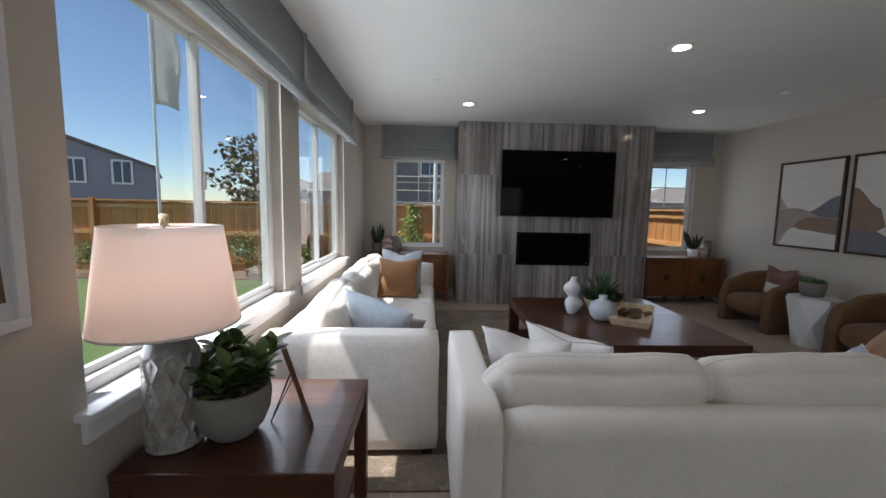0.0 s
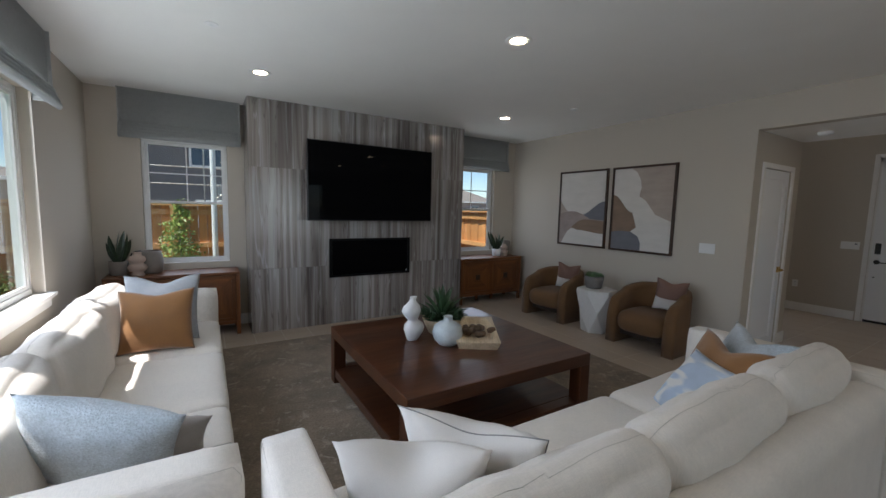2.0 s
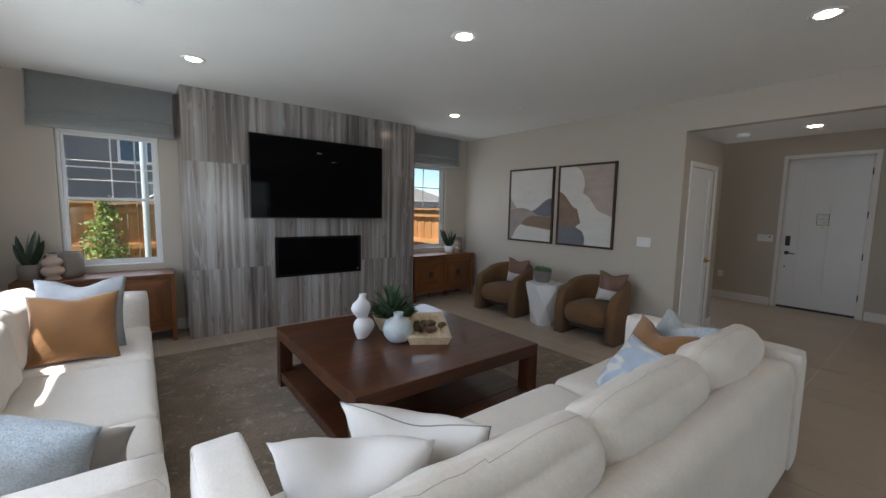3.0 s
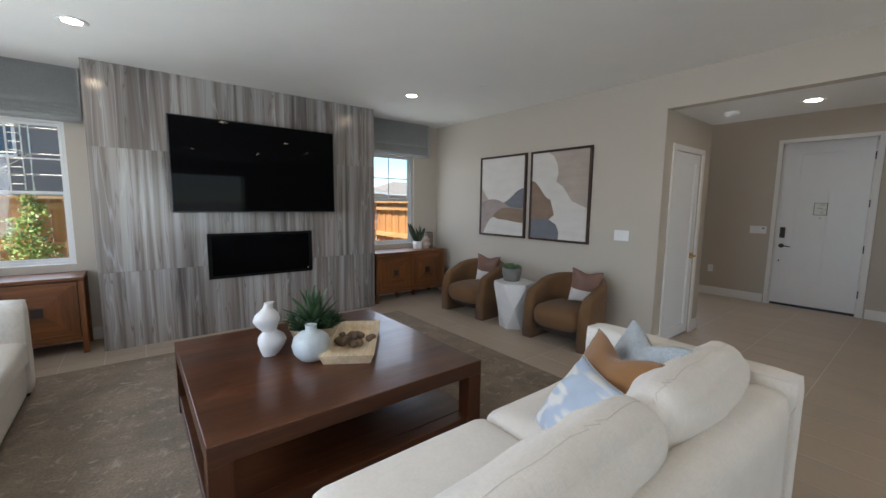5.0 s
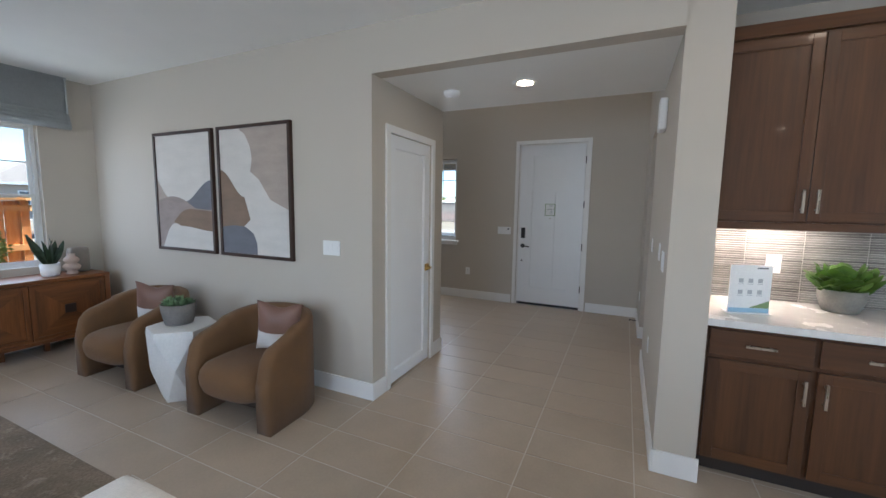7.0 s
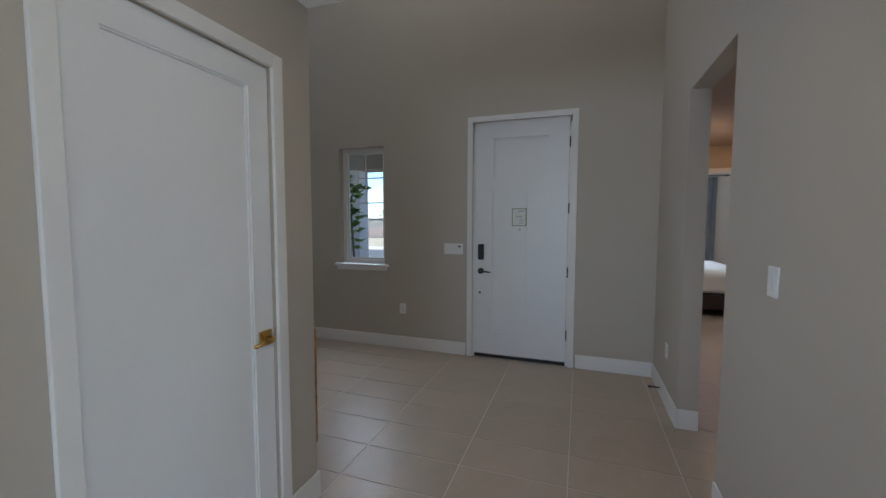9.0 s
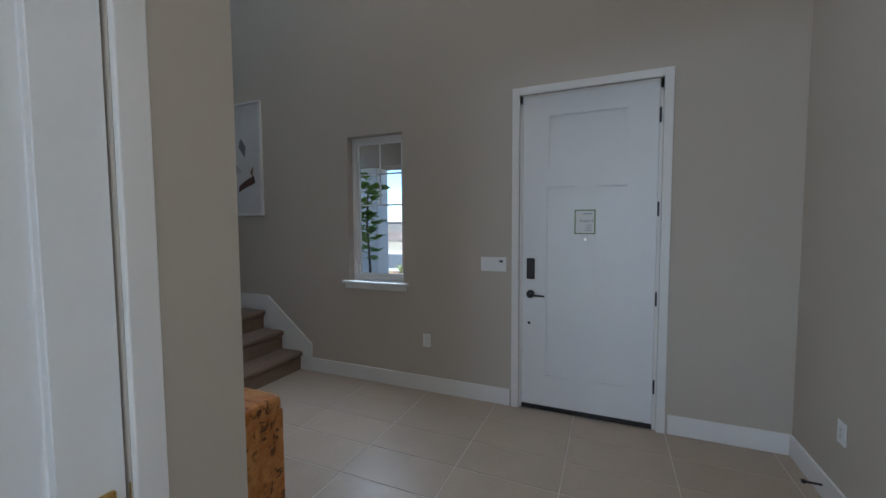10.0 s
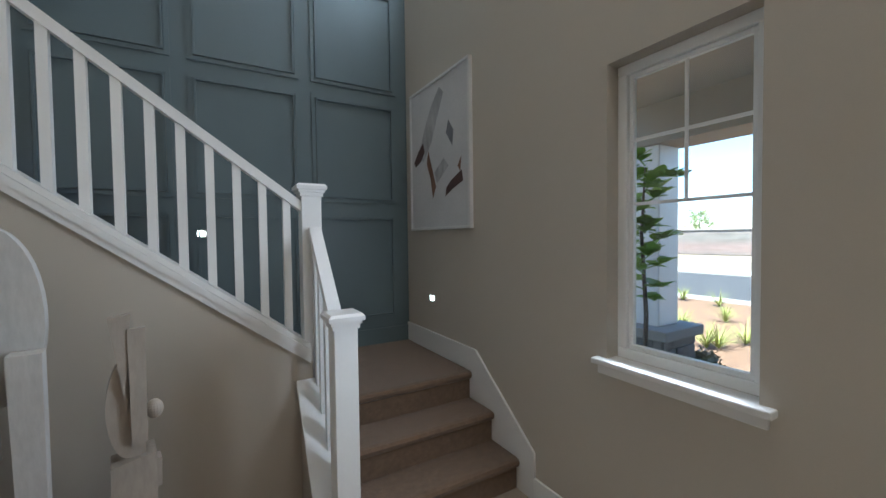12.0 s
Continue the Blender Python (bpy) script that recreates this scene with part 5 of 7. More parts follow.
part("faceted_body", bm, M_PLASTER, st)
sp = thing("potted_succulent", pose(4.20, 3.99, 0.555), "small succulent in a grey concrete pot", "plant")
part("pot", lathe([(0.08, 0), (0.095, 0.004), (0.117, 0.10), (0.12, 0.16), (0.112, 0.16), (0.108, 0.135)], 32), M_CONC, sp, smooth=True)
rnd = random.Random(8)
M_SUCC2 = material("pale_succulent", (0.17, 0.27, 0.13), 0.5, var=0.3, vscale=9, bump=0.1)
for q in range(7):
    a = q * 0.9
    c = Vector((0.075 * math.cos(a), 0.075 * math.sin(a), 0.15)) if q else Vector((0, 0, 0.165))
    bm = bmesh.new()
    for k in range(18):
        b, el = k * 2.4, 0.15 + 1.2 * k / 18
        add_leaf(bm, c, (math.cos(b) * math.cos(el), math.sin(b) * math.cos(el), math.sin(el)), (0, 0, 1), rnd.uniform(0.05, 0.07), 0.028, 0.0, 0.5, 3)
    part("rosette", bm, M_SUCC2, sp)

# ---- framed prints ----
M_FRAME = wood("walnut_frame", "2b1a10", "4a3020", 2, 6, 0.45)
M_OFFW = material("print_off_white", (0.66, 0.63, 0.59), 0.85, var=0.05, vscale=4, stretch=(1, 1, 3), grain=0.06, gscale=80, bump=0.1)
M_SAND = material("print_sand", (0.43, 0.36, 0.31), 0.85, var=0.10, vscale=4, stretch=(1, 0.4, 3), grain=0.06, gscale=80, bump=0.1)
M_BROWNP = material("print_brown", (0.25, 0.175, 0.125), 0.85, var=0.12, vscale=5, stretch=(1, 0.4, 3), grain=0.06, gscale=80, bump=0.1)
M_SLATE = material("print_slate", (0.17, 0.175, 0.20), 0.85, var=0.10, vscale=5, stretch=(1, 0.4, 3), grain=0.06, gscale=80, bump=0.1)
M_MAUVE = material("print_mauve", (0.34, 0.28, 0.255), 0.85, var=0.14, vscale=5, stretch=(1, 0.3, 3), grain=0.06, gscale=80, bump=0.1)


def framed(m, w, h, shapes, label, frame_mat=None, ground=None, fw=0.028, dp=0.035):
    """A framed print in local x and z, facing -y. shapes: (material, points in unit coordinates)."""
    f = thing("framed_print", m, label, "picture", group="framed abstract prints")
    for b in ((0, w, 0, fw), (0, w, h - fw, h), (0, fw, fw, h - fw), (w - fw, w, fw, h - fw)):
        part("frame_bar", box(b[0], b[1], -dp, 0, b[2], b[3], bevel=0.002), frame_mat or M_FRAME, f)
    part("canvas", box(fw, w - fw, -dp + 0.012, -0.004, fw, h - fw), ground or M_OFFW, f)
    for k, (mat, pts) in enumerate(shapes):
        y = -dp + 0.0115 - 0.0006 * k
        q = [(fw + 0.001 + (w - 2 * fw - 0.002) * p[0], fw + 0.001 + (h - 2 * fw - 0.002) * p[1]) for p in pts]
        part("painted_shape", prism(q, "y", y - 0.0005, y), mat, f)
    return f


def bow(x0, z0, x1, z1, sag, n=10):
    """Points along a smooth bow from one place to another."""
    return [(x0 + (x1 - x0) * k / n, z0 + (z1 - z0) * k / n + sag * math.sin(math.pi * k / n)) for k in range(n + 1)]


def rise(x0, z0, x1, z1, n=10):
    """Points along an S-shaped rise."""
    return [(x0 + (x1 - x0) * k / n, z0 + (z1 - z0) * (0.5 - 0.5 * math.cos(math.pi * k / n))) for k in range(n + 1)]


left = [
    (M_SAND, [(0, 0.34)] + bow(0, 0.62, 0.22, 0.44, -0.02)[0:] + [(0.55, 0.42), (0.4, 0.34)]),
    (M_SLATE, [(0.45, 0.38)] + rise(0.50, 0.415, 1.0, 0.60) + [(1.0, 0.30)]),
    (M_MAUVE, [(0, 0.0), (0, 0.42)] + bow(0, 0.42, 0.70, 0.36, 0.07) + [(1.0, 0.345), (1.0, 0.0)]),
    (M_BROWNP, [(0.30, 0.22)] + bow(0.30, 0.24, 0.62, 0.355, 0.03) + [(1.0, 0.335), (1.0, 0.14), (0.6, 0.14)]),
    (M_OFFW, [(0.06, 0.0)] + bow(0.06, 0.0, 0.42, 0.20, 0.10) + rise(0.44, 0.20, 1.0, 0.165)[1:] + [(1.0, 0.0)]),
]
right = [
    (M_SAND, bow(0.30, 1.0, 0.44, 0.72, 0.06)[0:1] + [(0.40, 0.95), (0.47, 0.85), (0.49, 0.76), (0.46, 0.66), (0.58, 0.60), (0.74, 0.44), (1.0, 0.36), (1.0, 1.0)]),
    (M_BROWNP, [(0, 0.18)] + rise(0.0, 0.68, 0.36, 0.46)[0:] + bow(0.36, 0.46, 0.44, 0.28, 0.0)[1:] + bow(0.44, 0.28, 0.30, 0.20, 0.0)[1:]),
    (M_SLATE, [(0, 0.0)] + bow(0.0, 0.21, 0.36, 0.22, 0.012) + [(0.48, 0.17), (0.53, 0.09), (0.53, 0.0)]),
]
framed(pose(EX, 5.12, 1.027, 0, 0, -90), 0.866, 1.13, left, "abstract print of pale circle and brown hills in a walnut frame")
framed(pose(EX, 4.18, 1.027, 0, 0, -90), 0.87, 1.13, right, "abstract print of brown and slate shapes in a walnut frame")


# ---- small fixtures ----
def plate(name, m, w, h, label, toggles, cat="switch", kind_shape="rocker"):
    """A white wall plate in local x and z, facing -y."""
    p = thing(name, m, label, cat)
    part("cover", box(-w / 2, w / 2, -0.006, 0, -h / 2, h / 2, bevel=0.002), M_VINYL, p)
    for k in range(toggles):
        x = (k - (toggles - 1) / 2) * 0.046
        part("rocker" if kind_shape == "rocker" else "socket", box(x - 0.016, x + 0.016, -0.0085, -0.006, -0.033, 0.033, bevel=0.001), M_VINYL if kind_shape == "rocker" else M_PAPER, p)
        if kind_shape == "socket":
            for z in (-0.018, 0.018):
                for dx in (-0.005, 0.005):
                    part("slot", box(x + dx - 0.001, x + dx + 0.001, -0.0088, -0.0084, z - 0.004, z + 0.004), M_INK, p)
    return p


plate("light_switch", pose(EX, 2.93, 1.16, 0, 0, -90), 0.165, 0.115, "white triple rocker light switch plate on the wall", 3)
plate("light_switch", pose(DX, 2.565, 1.135, 0, 0, -90), 0.21, 0.115, "white switch plate with a small keypad beside the front door", 4)
part("display", box(0.05, 0.078, -0.0095, -0.0084, 0.016, 0.034), M_INK, bpy.data.objects["light_switch.001"])
plate("power_outlet", pose(DX, 3.16, 0.45, 0, 0, -90), 0.075, 0.115, "white wall outlet above the baseboard", 1, "outlet", "socket")
plate("power_outlet", pose(7.74, 0.645, 0.42, 0, 0, 180), 0.075, 0.115, "white wall outlet in the entry", 1, "outlet", "socket")
plate("power_outlet", pose(5.71, 0.645, 0.45, 0, 0, 180), 0.075, 0.115, "white wall outlet in the hall", 1, "outlet", "socket")
plate("light_switch", pose(5.02, 0.645, 1.19, 0, 0, 180), 0.12, 0.12, "white double rocker switch plate in the hall", 2)
plate("light_switch", pose(5.30, 0.645, 1.22, 0, 0, 180), 0.075, 0.115, "white single rocker switch plate in the hall", 1)
plate("thermostat", pose(6.05, 0.645, 1.20, 0, 0, 180), 0.08, 0.11, "small white thermostat on the hall wall", 1, "thermostat")
chime = thing("door_chime", pose(5.60, 0.645, 2.16, 0, 0, 180), "white door chime box high on the hall wall", "chime")
part("cover", box(-0.075, 0.075, -0.05, 0, -0.11, 0.11, bevel=0.012), M_VINYL, chime)
M_STEPLED = glow("step_light_led", (0.85, 1.0, 0.95), 5.0)


def step_light(m):
    s = thing("step_light", m, "small lit step light set in the wall", "light", group="step lights")
    part("trim_plate", box(-0.045, 0.045, -0.005, 0, -0.03, 0.03, bevel=0.002), M_STEEL, s)
    part("diffuser", box(-0.028, 0.028, -0.0065, -0.005, -0.018, 0.018), M_STEPLED, s)


step_light(pose(DX, 5.62, 1.0, 0, 0, -90))
step_light(pose(6.67, 6.08, 1.545, 0, 0, 0))
stop = thing("door_stop", pose(7.87, 0.659, 0.07), "black spring door stop on the baseboard", "door stop")
part("spring_rod", tube([(0, 0, 0), (0, 0.07, 0)], 0.006, 8), M_BLACK, stop)
part("tip", tube([(0, 0.07, 0), (0, 0.085, 0)], 0.011, 8), M_BLACK, stop)


def downlight(x, y, z, on=True):
    d = thing("recessed_light", pose(x, y, z), "round white recessed ceiling light, switched on", "light", group="recessed lights")
    n = 32
    bm = bmesh.new()
    prof = [(0.052, -0.0015), (0.072, -0.006), (0.088, -0.008), (0.094, -0.004), (0.094, 0.0), (0.052, 0.0)]
    rings = [[bm.verts.new((r * math.cos(2 * math.pi * k / n), r * math.sin(2 * math.pi * k / n), zz)) for k in range(n)] for r, zz in prof]
    for a, b in zip(rings, rings[1:] + rings[:1]):
        for k in range(n):
            bm.faces.new((a[k], a[(k + 1) % n], b[(k + 1) % n], b[k]))
    part("trim_ring", bm, M_VINYL, d, smooth=True)
    bm = bmesh.new()
    bmesh.ops.create_circle(bm, cap_ends=True, segments=n, radius=0.056, matrix=Matrix.Translation((0, 0, -0.0025)))
    bmesh.ops.solidify(bm, geom=bm.faces[:], thickness=0.002)
    part("lens", bm, M_LAMP, d)


# the last four, at y below 0, are unseen and added
for x, y in ((1.83, 2.95), (0.35, 4.80), (3.29, 4.83), (3.31, 1.26), (0.35, 1.1), (0.35, -1.2), (1.83, -1.2), (3.31, -1.2), (4.3, -0.3)):
    downlight(x, y, CEIL)
downlight(5.35, 1.60, HALL)


def ceiling_disc(name, x, y, z, r, h, label, cat):
    t = thing(name, pose(x, y, z), label, cat)
    part("housing", lathe([(r * 0.6, -h), (r * 0.85, -h * 0.9), (r, -h * 0.5), (r, 0.0)], 28), M_VINYL, t, smooth=True)
    part("test_button", lathe([(0.012, -h - 0.003), (0.012, -h)], 12), M_PAPER, t)


# two lamps added out of view to brighten the foyer door and floor
M_FOYERFILL = glow("foyer_fill_glass", (1.0, 0.90, 0.78), 8.0)
for y in (1.5, 3.0):
    fl = thing("ceiling_light", pose(7.5, y, 5.4), "unseen round flush ceiling light added to brighten the foyer", "light", group="foyer ceiling lights")
    part("canopy", lathe([(0.19, -0.02), (0.20, -0.015), (0.20, 0.0)], 36), M_VINYL, fl, smooth=True)
    part("diffuser", lathe([(0.004, -0.085), (0.08, -0.078), (0.14, -0.058), (0.18, -0.0205)], 36), M_FOYERFILL, fl, smooth=True)
ceiling_disc("sprinkler_cover", -0.05, 3.93, CEIL, 0.042, 0.006, "flat white fire sprinkler cover on the ceiling", "sprinkler")
ceiling_disc("sprinkler_cover", 3.64, 3.99, CEIL, 0.042, 0.012, "flat white fire sprinkler cover on the ceiling", "sprinkler")
ceiling_disc("smoke_detector", 5.36, 2.20, HALL, 0.065, 0.04, "white round smoke detector on the hall ceiling", "detector")

# ---- kitchen run beside the hall ----
M_CAB = wood("brown_stained_maple", "452a18", "684427", 2, 3.0, 0.38, 0.1, 0.08)
M_CABH = wood("brown_stained_maple_rail", "452a18", "684427", 1, 3.0, 0.38, 0.1, 0.08)
M_QUARTZ = material("white_quartz", (0.72, 0.70, 0.67), 0.22, var=0.04, vscale=6, grain=0.02, gscale=80, bump=0.02)
M_STICK = material("glazed_stick_tile", (0.34, 0.32, 0.30), 0.13, var=0.15, vscale=5, grain=0.05, bump=0.1, random_tint=0.45)
M_RECESS = plain("dark_toe_kick", (0.03, 0.02, 0.015), 0.7)


def shaker_front(parent, name, x, y0, y1, z0, z1, rail=0.055, flat=False):
    """A cabinet front on the plane x, looking along -x."""
    if flat:
        return part(name, box(x - 0.02, x, y0, y1, z0, z1, bevel=0.002), M_CABH, parent)
    d = part(name, box(x - 0.011, x, y0 + rail, y1 - rail, z0 + rail, z1 - rail), M_CAB, parent)
    for a, b, e, f, mm in ((y0, y0 + rail, z0, z1, M_CAB), (y1 - rail, y1, z0, z1, M_CAB), (y0 + rail, y1 - rail, z0, z0 + rail, M_CABH), (y0 + rail, y1 - rail, z1 - rail, z1, M_CABH)):
        part("stile", box(x - 0.02, x, a, b, e, f, bevel=0.0015), mm, d)
    return d


def bar_pull(parent, x, y, z, upright, length=0.13):
    bm = bmesh.new()
    h = length / 2
    if upright:
        add_box(bm, x - 0.034, x - 0.024, y - 0.006, y + 0.006, z - h, z + h)
        for s in (-1, 1):
            add_box(bm, x - 0.024, x, y - 0.004, y + 0.004, z + s * (h - 0.02) - 0.004, z + s * (h - 0.02) + 0.004)
    else:
        add_box(bm, x - 0.034, x - 0.024, y - h, y + h, z - 0.006, z + 0.006)
        for s in (-1, 1):
            add_box(bm, x - 0.024, x, y + s * (h - 0.02) - 0.004, y + s * (h - 0.02) + 0.004, z - 0.004, z + 0.004)
    part("handle", bm, M_STEEL, parent, "brushed metal bar handle")


for k in range(4):
    y1 = 0.425 - 0.96 * k
    y0 = y1 - 0.958
    if y0 < -2.6:
        break
    b = thing("base_cabinet", pose(0, 0, 0), "brown stained shaker base cabinet with two drawers and doors", "cabinet", group="kitchen base cabinets")
    part("body", box(4.895, 5.548, y0, y1, 0.10, 0.878), M_CAB, b)
    part("toe_kick", box(4.96, 5.54, y0, y1, 0.0, 0.099), M_RECESS, b)
    for ya, yb in ((y0 + 0.004, (y0 + y1) / 2 - 0.012), ((y0 + y1) / 2 + 0.012, y1 - 0.022)):
        dr = shaker_front(b, "drawer", 4.895, ya, yb, 0.715, 0.855, flat=True)
        bar_pull(dr, 4.875, (ya + yb) / 2, 0.785, False)
        do = shaker_front(b, "door", 4.895, ya, yb, 0.115, 0.69)
        inner = yb - 0.03 if yb < (y0 + y1) / 2 else ya + 0.03
        bar_pull(do, 4.875, inner, 0.58, True)
    u = thing("wall_cabinet", pose(0, 0, 0), "brown stained shaker wall cabinet with crown moulding", "cabinet", group="kitchen wall cabinets")
    part("body", box(5.225, 5.548, y0, y1, 1.435, 2.47), M_CAB, u)
    part("light_rail", box(5.206, 5.224, y0, y1, 1.392, 1.4345, bevel=0.002), M_CABH, u)
    part("crown", prism([(5.20, 2.47), (5.165, 2.53), (5.548, 2.53), (5.548, 2.47)], "y", y0, y1), M_CABH, u)
    for ya, yb in ((y0 + 0.003, (y0 + y1) / 2 - 0.002), ((y0 + y1) / 2 + 0.002, y1 - 0.003)):
        do = shaker_front(u, "door", 5.225, ya, yb, 1.445, 2.455)
        inner = yb - 0.03 if yb < (y0 + y1) / 2 else ya + 0.03
        bar_pull(do, 5.205, inner, 1.555, True)
tagged(part("countertop", box(4.835, 5.548, -2.45, 0.43, 0.879, 0.92, bevel=0.004), M_QUARTZ), "white quartz kitchen countertop", "countertop")
splash = structure("backsplash", box(5.542, 5.55, -2.45, 0.434, 0.92, 1.435), M_GROUT, "glazed grey stick-tile kitchen backsplash", "backsplash")
sticks = {}
for i in range(34):
    for j in range(8):
        w = 0.298
        y1 = 0.432 - j * 0.30
        if "s" not in sticks:
            sticks["s"] = mesh_of("stick_tile", box(-0.006, 0.0, -w, 0, 0, 0.0132, bevel=0.003, seg=2), M_STICK)
        ob = new("stick_tile", sticks["s"])
        ob.parent, ob.location = splash, (5.542, y1, 0.922 + i * 0.01508)
strip = thing("under_cabinet_light", pose(5.40, 0.10, 1.434), "slim warm under-cabinet light strip", "light")
part("housing", box(-0.02, 0.02, -0.30, 0.30, -0.012, 0.0), M_STEEL, strip)
part("diffuser", box(-0.014, 0.014, -0.29, 0.29, -0.014, -0.0122), glow("warm_strip_led", (1.0, 0.80, 0.62), 34.0), strip)
plate("power_outlet", pose(5.535, -0.02, 1.16, 0, 0, -90), 0.08, 0.12, "white outlet on the tiled backsplash", 1, "outlet", "socket")
kp = thing("potted_plant", pose(5.36, -0.30, 0.92), "bright green leafy plant in a grey concrete bowl", "plant")
part("pot", lathe([(0.064, 0), (0.078, 0.004), (0.102, 0.065), (0.109, 0.135), (0.102, 0.135), (0.098, 0.11)], 36), M_POT, kp, smooth=True)
M_LETTUCE = material("bright_leaf", (0.075, 0.18, 0.025), 0.5, var=0.35, vscale=8, bump=0.1, second=(0.18, 0.30, 0.055))
rnd = random.Random(12)
for s in range(17):
    a = s * 2.4
    for k in range(3):
        bm = bmesh.new()
        el = rnd.uniform(0.6, 1.5)
        r0 = 0.03 + 0.04 * k / 2
        add_leaf(bm, (r0 * math.cos(a), r0 * math.sin(a), 0.12 + 0.015 * (2 - k)), (math.cos(a + 0.5 * k) * math.cos(el), math.sin(a + 0.5 * k) * math.cos(el), math.sin(el)), (0, 0, 1), rnd.uniform(0.11, 0.165), rnd.uniform(0.085, 0.115), 0.22, -0.3, 8)
        for v in bm.verts:
            v.co += Vector(noise.noise_vector(v.co * 22 + Vector((s, k, 0)))) * 0.012
        part("leaf", bm, M_LETTUCE, kp, smooth=True)
card = thing("tent_card", pose(5.06, 0.205, 0.921, 0, 0, -72), "white printed information card in a clear stand", "sign")
part("card", box(-0.108, 0.108, -0.003, 0.003, 0.0, 0.275), M_PAPER, card)
part("base_plate", box(-0.108, 0.108, -0.03, 0.06, 0.0, 0.004), M_VINYL, card)
for r in range(2):
    for c in range(3):
        part("print_square", box(-0.062 + 0.05 * c, -0.038 + 0.05 * c, -0.0036, -0.003, 0.175 - 0.065 * r, 0.199 - 0.065 * r), M_GREY, card)
        part("print_bar", box(-0.065 + 0.05 * c, -0.035 + 0.05 * c, -0.0036, -0.003, 0.166 - 0.065 * r, 0.169 - 0.065 * r), M_GREY, card)
part("print_bar", box(0.03, 0.085, -0.0036, -0.003, 0.255, 0.262), M_INK, card)
part("print_patch", prism([(-0.106, 0.004), (0.106, 0.004), (0.106, 0.03), (-0.106, 0.03)], "y", -0.0036, -0.003), plain("print_blue", (0.30, 0.48, 0.62), 0.6), card)
part("print_patch", prism([(0.0, 0.031), (0.106, 0.031), (0.106, 0.075)], "y", -0.0036, -0.003), plain("print_green", (0.16, 0.24, 0.10), 0.6), card)

# ---- foyer ----
def burl_material():
    m = bpy.data.materials.new("burl_wood")
    m.use_nodes = True
    nt = m.node_tree
    bsdf = nt.nodes["Principled BSDF"]
    a = noise_of(nt, 5.0, detail=6, rough=0.65, distort=2.2)
    b = noise_of(nt, 24.0, (1, 0.5, 1), detail=4, rough=0.6, distort=0.8)
    patch = noise_of(nt, 4.0, detail=2)
    col = ramp(nt, a, [(0.25, rgb("7a4318")), (0.45, rgb("a8682b")), (0.62, rgb("c08a4a")), (0.8, rgb("94561f"))])
    col = blend(nt, col, rgb("3a1608"), blend(nt, (0.0, 0.0, 0.0), ramp(nt, b, [(0.55, 0.0), (0.62, 0.9)]), ramp(nt, patch, [(0.40, 0.0), (0.55, 1.0)])))
    nt.links.new(col, bsdf.inputs["Base Color"])
    bsdf.inputs["Roughness"].default_value = 0.36
    bumped(nt, bsdf, b, 0.2, 0.003)
    return m


M_BURL = burl_material()
con = thing("console_table", pose(6.177, 3.56, 0), "burl wood waterfall console table against the wall", "table")
part("tabletop", box(-0.207, 0.207, -0.695, 0.695, 0.72, 0.80, bevel=0.03, seg=4), M_BURL, con)
for y in (-0.655, 0.655):
    part("leg_panel", box(-0.206, 0.206, y - 0.04, y + 0.04, 0, 0.745, bevel=0.012, seg=3), M_BURL, con)
M_MARBLE = material("white_veined_marble", (0.62, 0.61, 0.60), 0.35, var=0.12, vscale=7, stretch=(1, 1, 0.5), grain=0.04, second=(0.36, 0.35, 0.36), bump=0.05)
ag = thing("potted_plant", pose(6.16, 3.74, 0.80), "dark agave plant in a veined white marble bowl", "plant")
part("bowl", lathe([(0.09, 0), (0.10, 0.004), (0.142, 0.10), (0.147, 0.12), (0.138, 0.12), (0.13, 0.10)], 36), M_MARBLE, ag, smooth=True)
part("gravel", lathe([(0.133, 0.10), (0.01, 0.112)], 24), M_SOIL, ag)
rnd = random.Random(21)
for k in range(26):
    a, el = k * 2.4, 0.3 + 1.1 * (k / 26)
    bm = bmesh.new()
    add_leaf(bm, (0.03 * math.cos(a), 0.03 * math.sin(a), 0.11), (math.cos(a) * math.cos(el), math.sin(a) * math.cos(el), math.sin(el)), (0, 0, 1), rnd.uniform(0.18, 0.31), 0.036, 0.15, 0.5, 7)
    part("leaf", bm, M_SNAKE, ag, smooth=True)
M_SCULPT = material("limewashed_wood", (0.55, 0.53, 0.50), 0.8, var=0.10, vscale=5, stretch=(1, 1, 0.3), grain=0.08, gscale=60, bump=0.2)
M_SCULPT2 = material("taupe_limewash", (0.40, 0.345, 0.29), 0.8, var=0.12, vscale=5, stretch=(1, 1, 0.3), grain=0.08, gscale=60, bump=0.2)
M_MAHOG = wood("mahogany_stand", "2c0f0a", "4a1a12", 2, 5, 0.4)


def arc(cx, cz, rx, rz, a0, a1, n=14):
    return [(cx + rx * math.cos(radians(a0 + (a1 - a0) * k / n)), cz + rz * math.sin(radians(a0 + (a1 - a0) * k / n))) for k in range(n + 1)]


def join_prisms(pieces):
    """Several prisms along y joined into one carved body: (outline, y0, y1)."""
    out = bmesh.new()
    for pts, a, b in pieces:
        bm = prism(pts, "y", a, b)
        me = bpy.data.meshes.new("piece")
        bm.to_mesh(me)
        bm.free()
        out.from_mesh(me)
        bpy.data.meshes.remove(me)
    return out


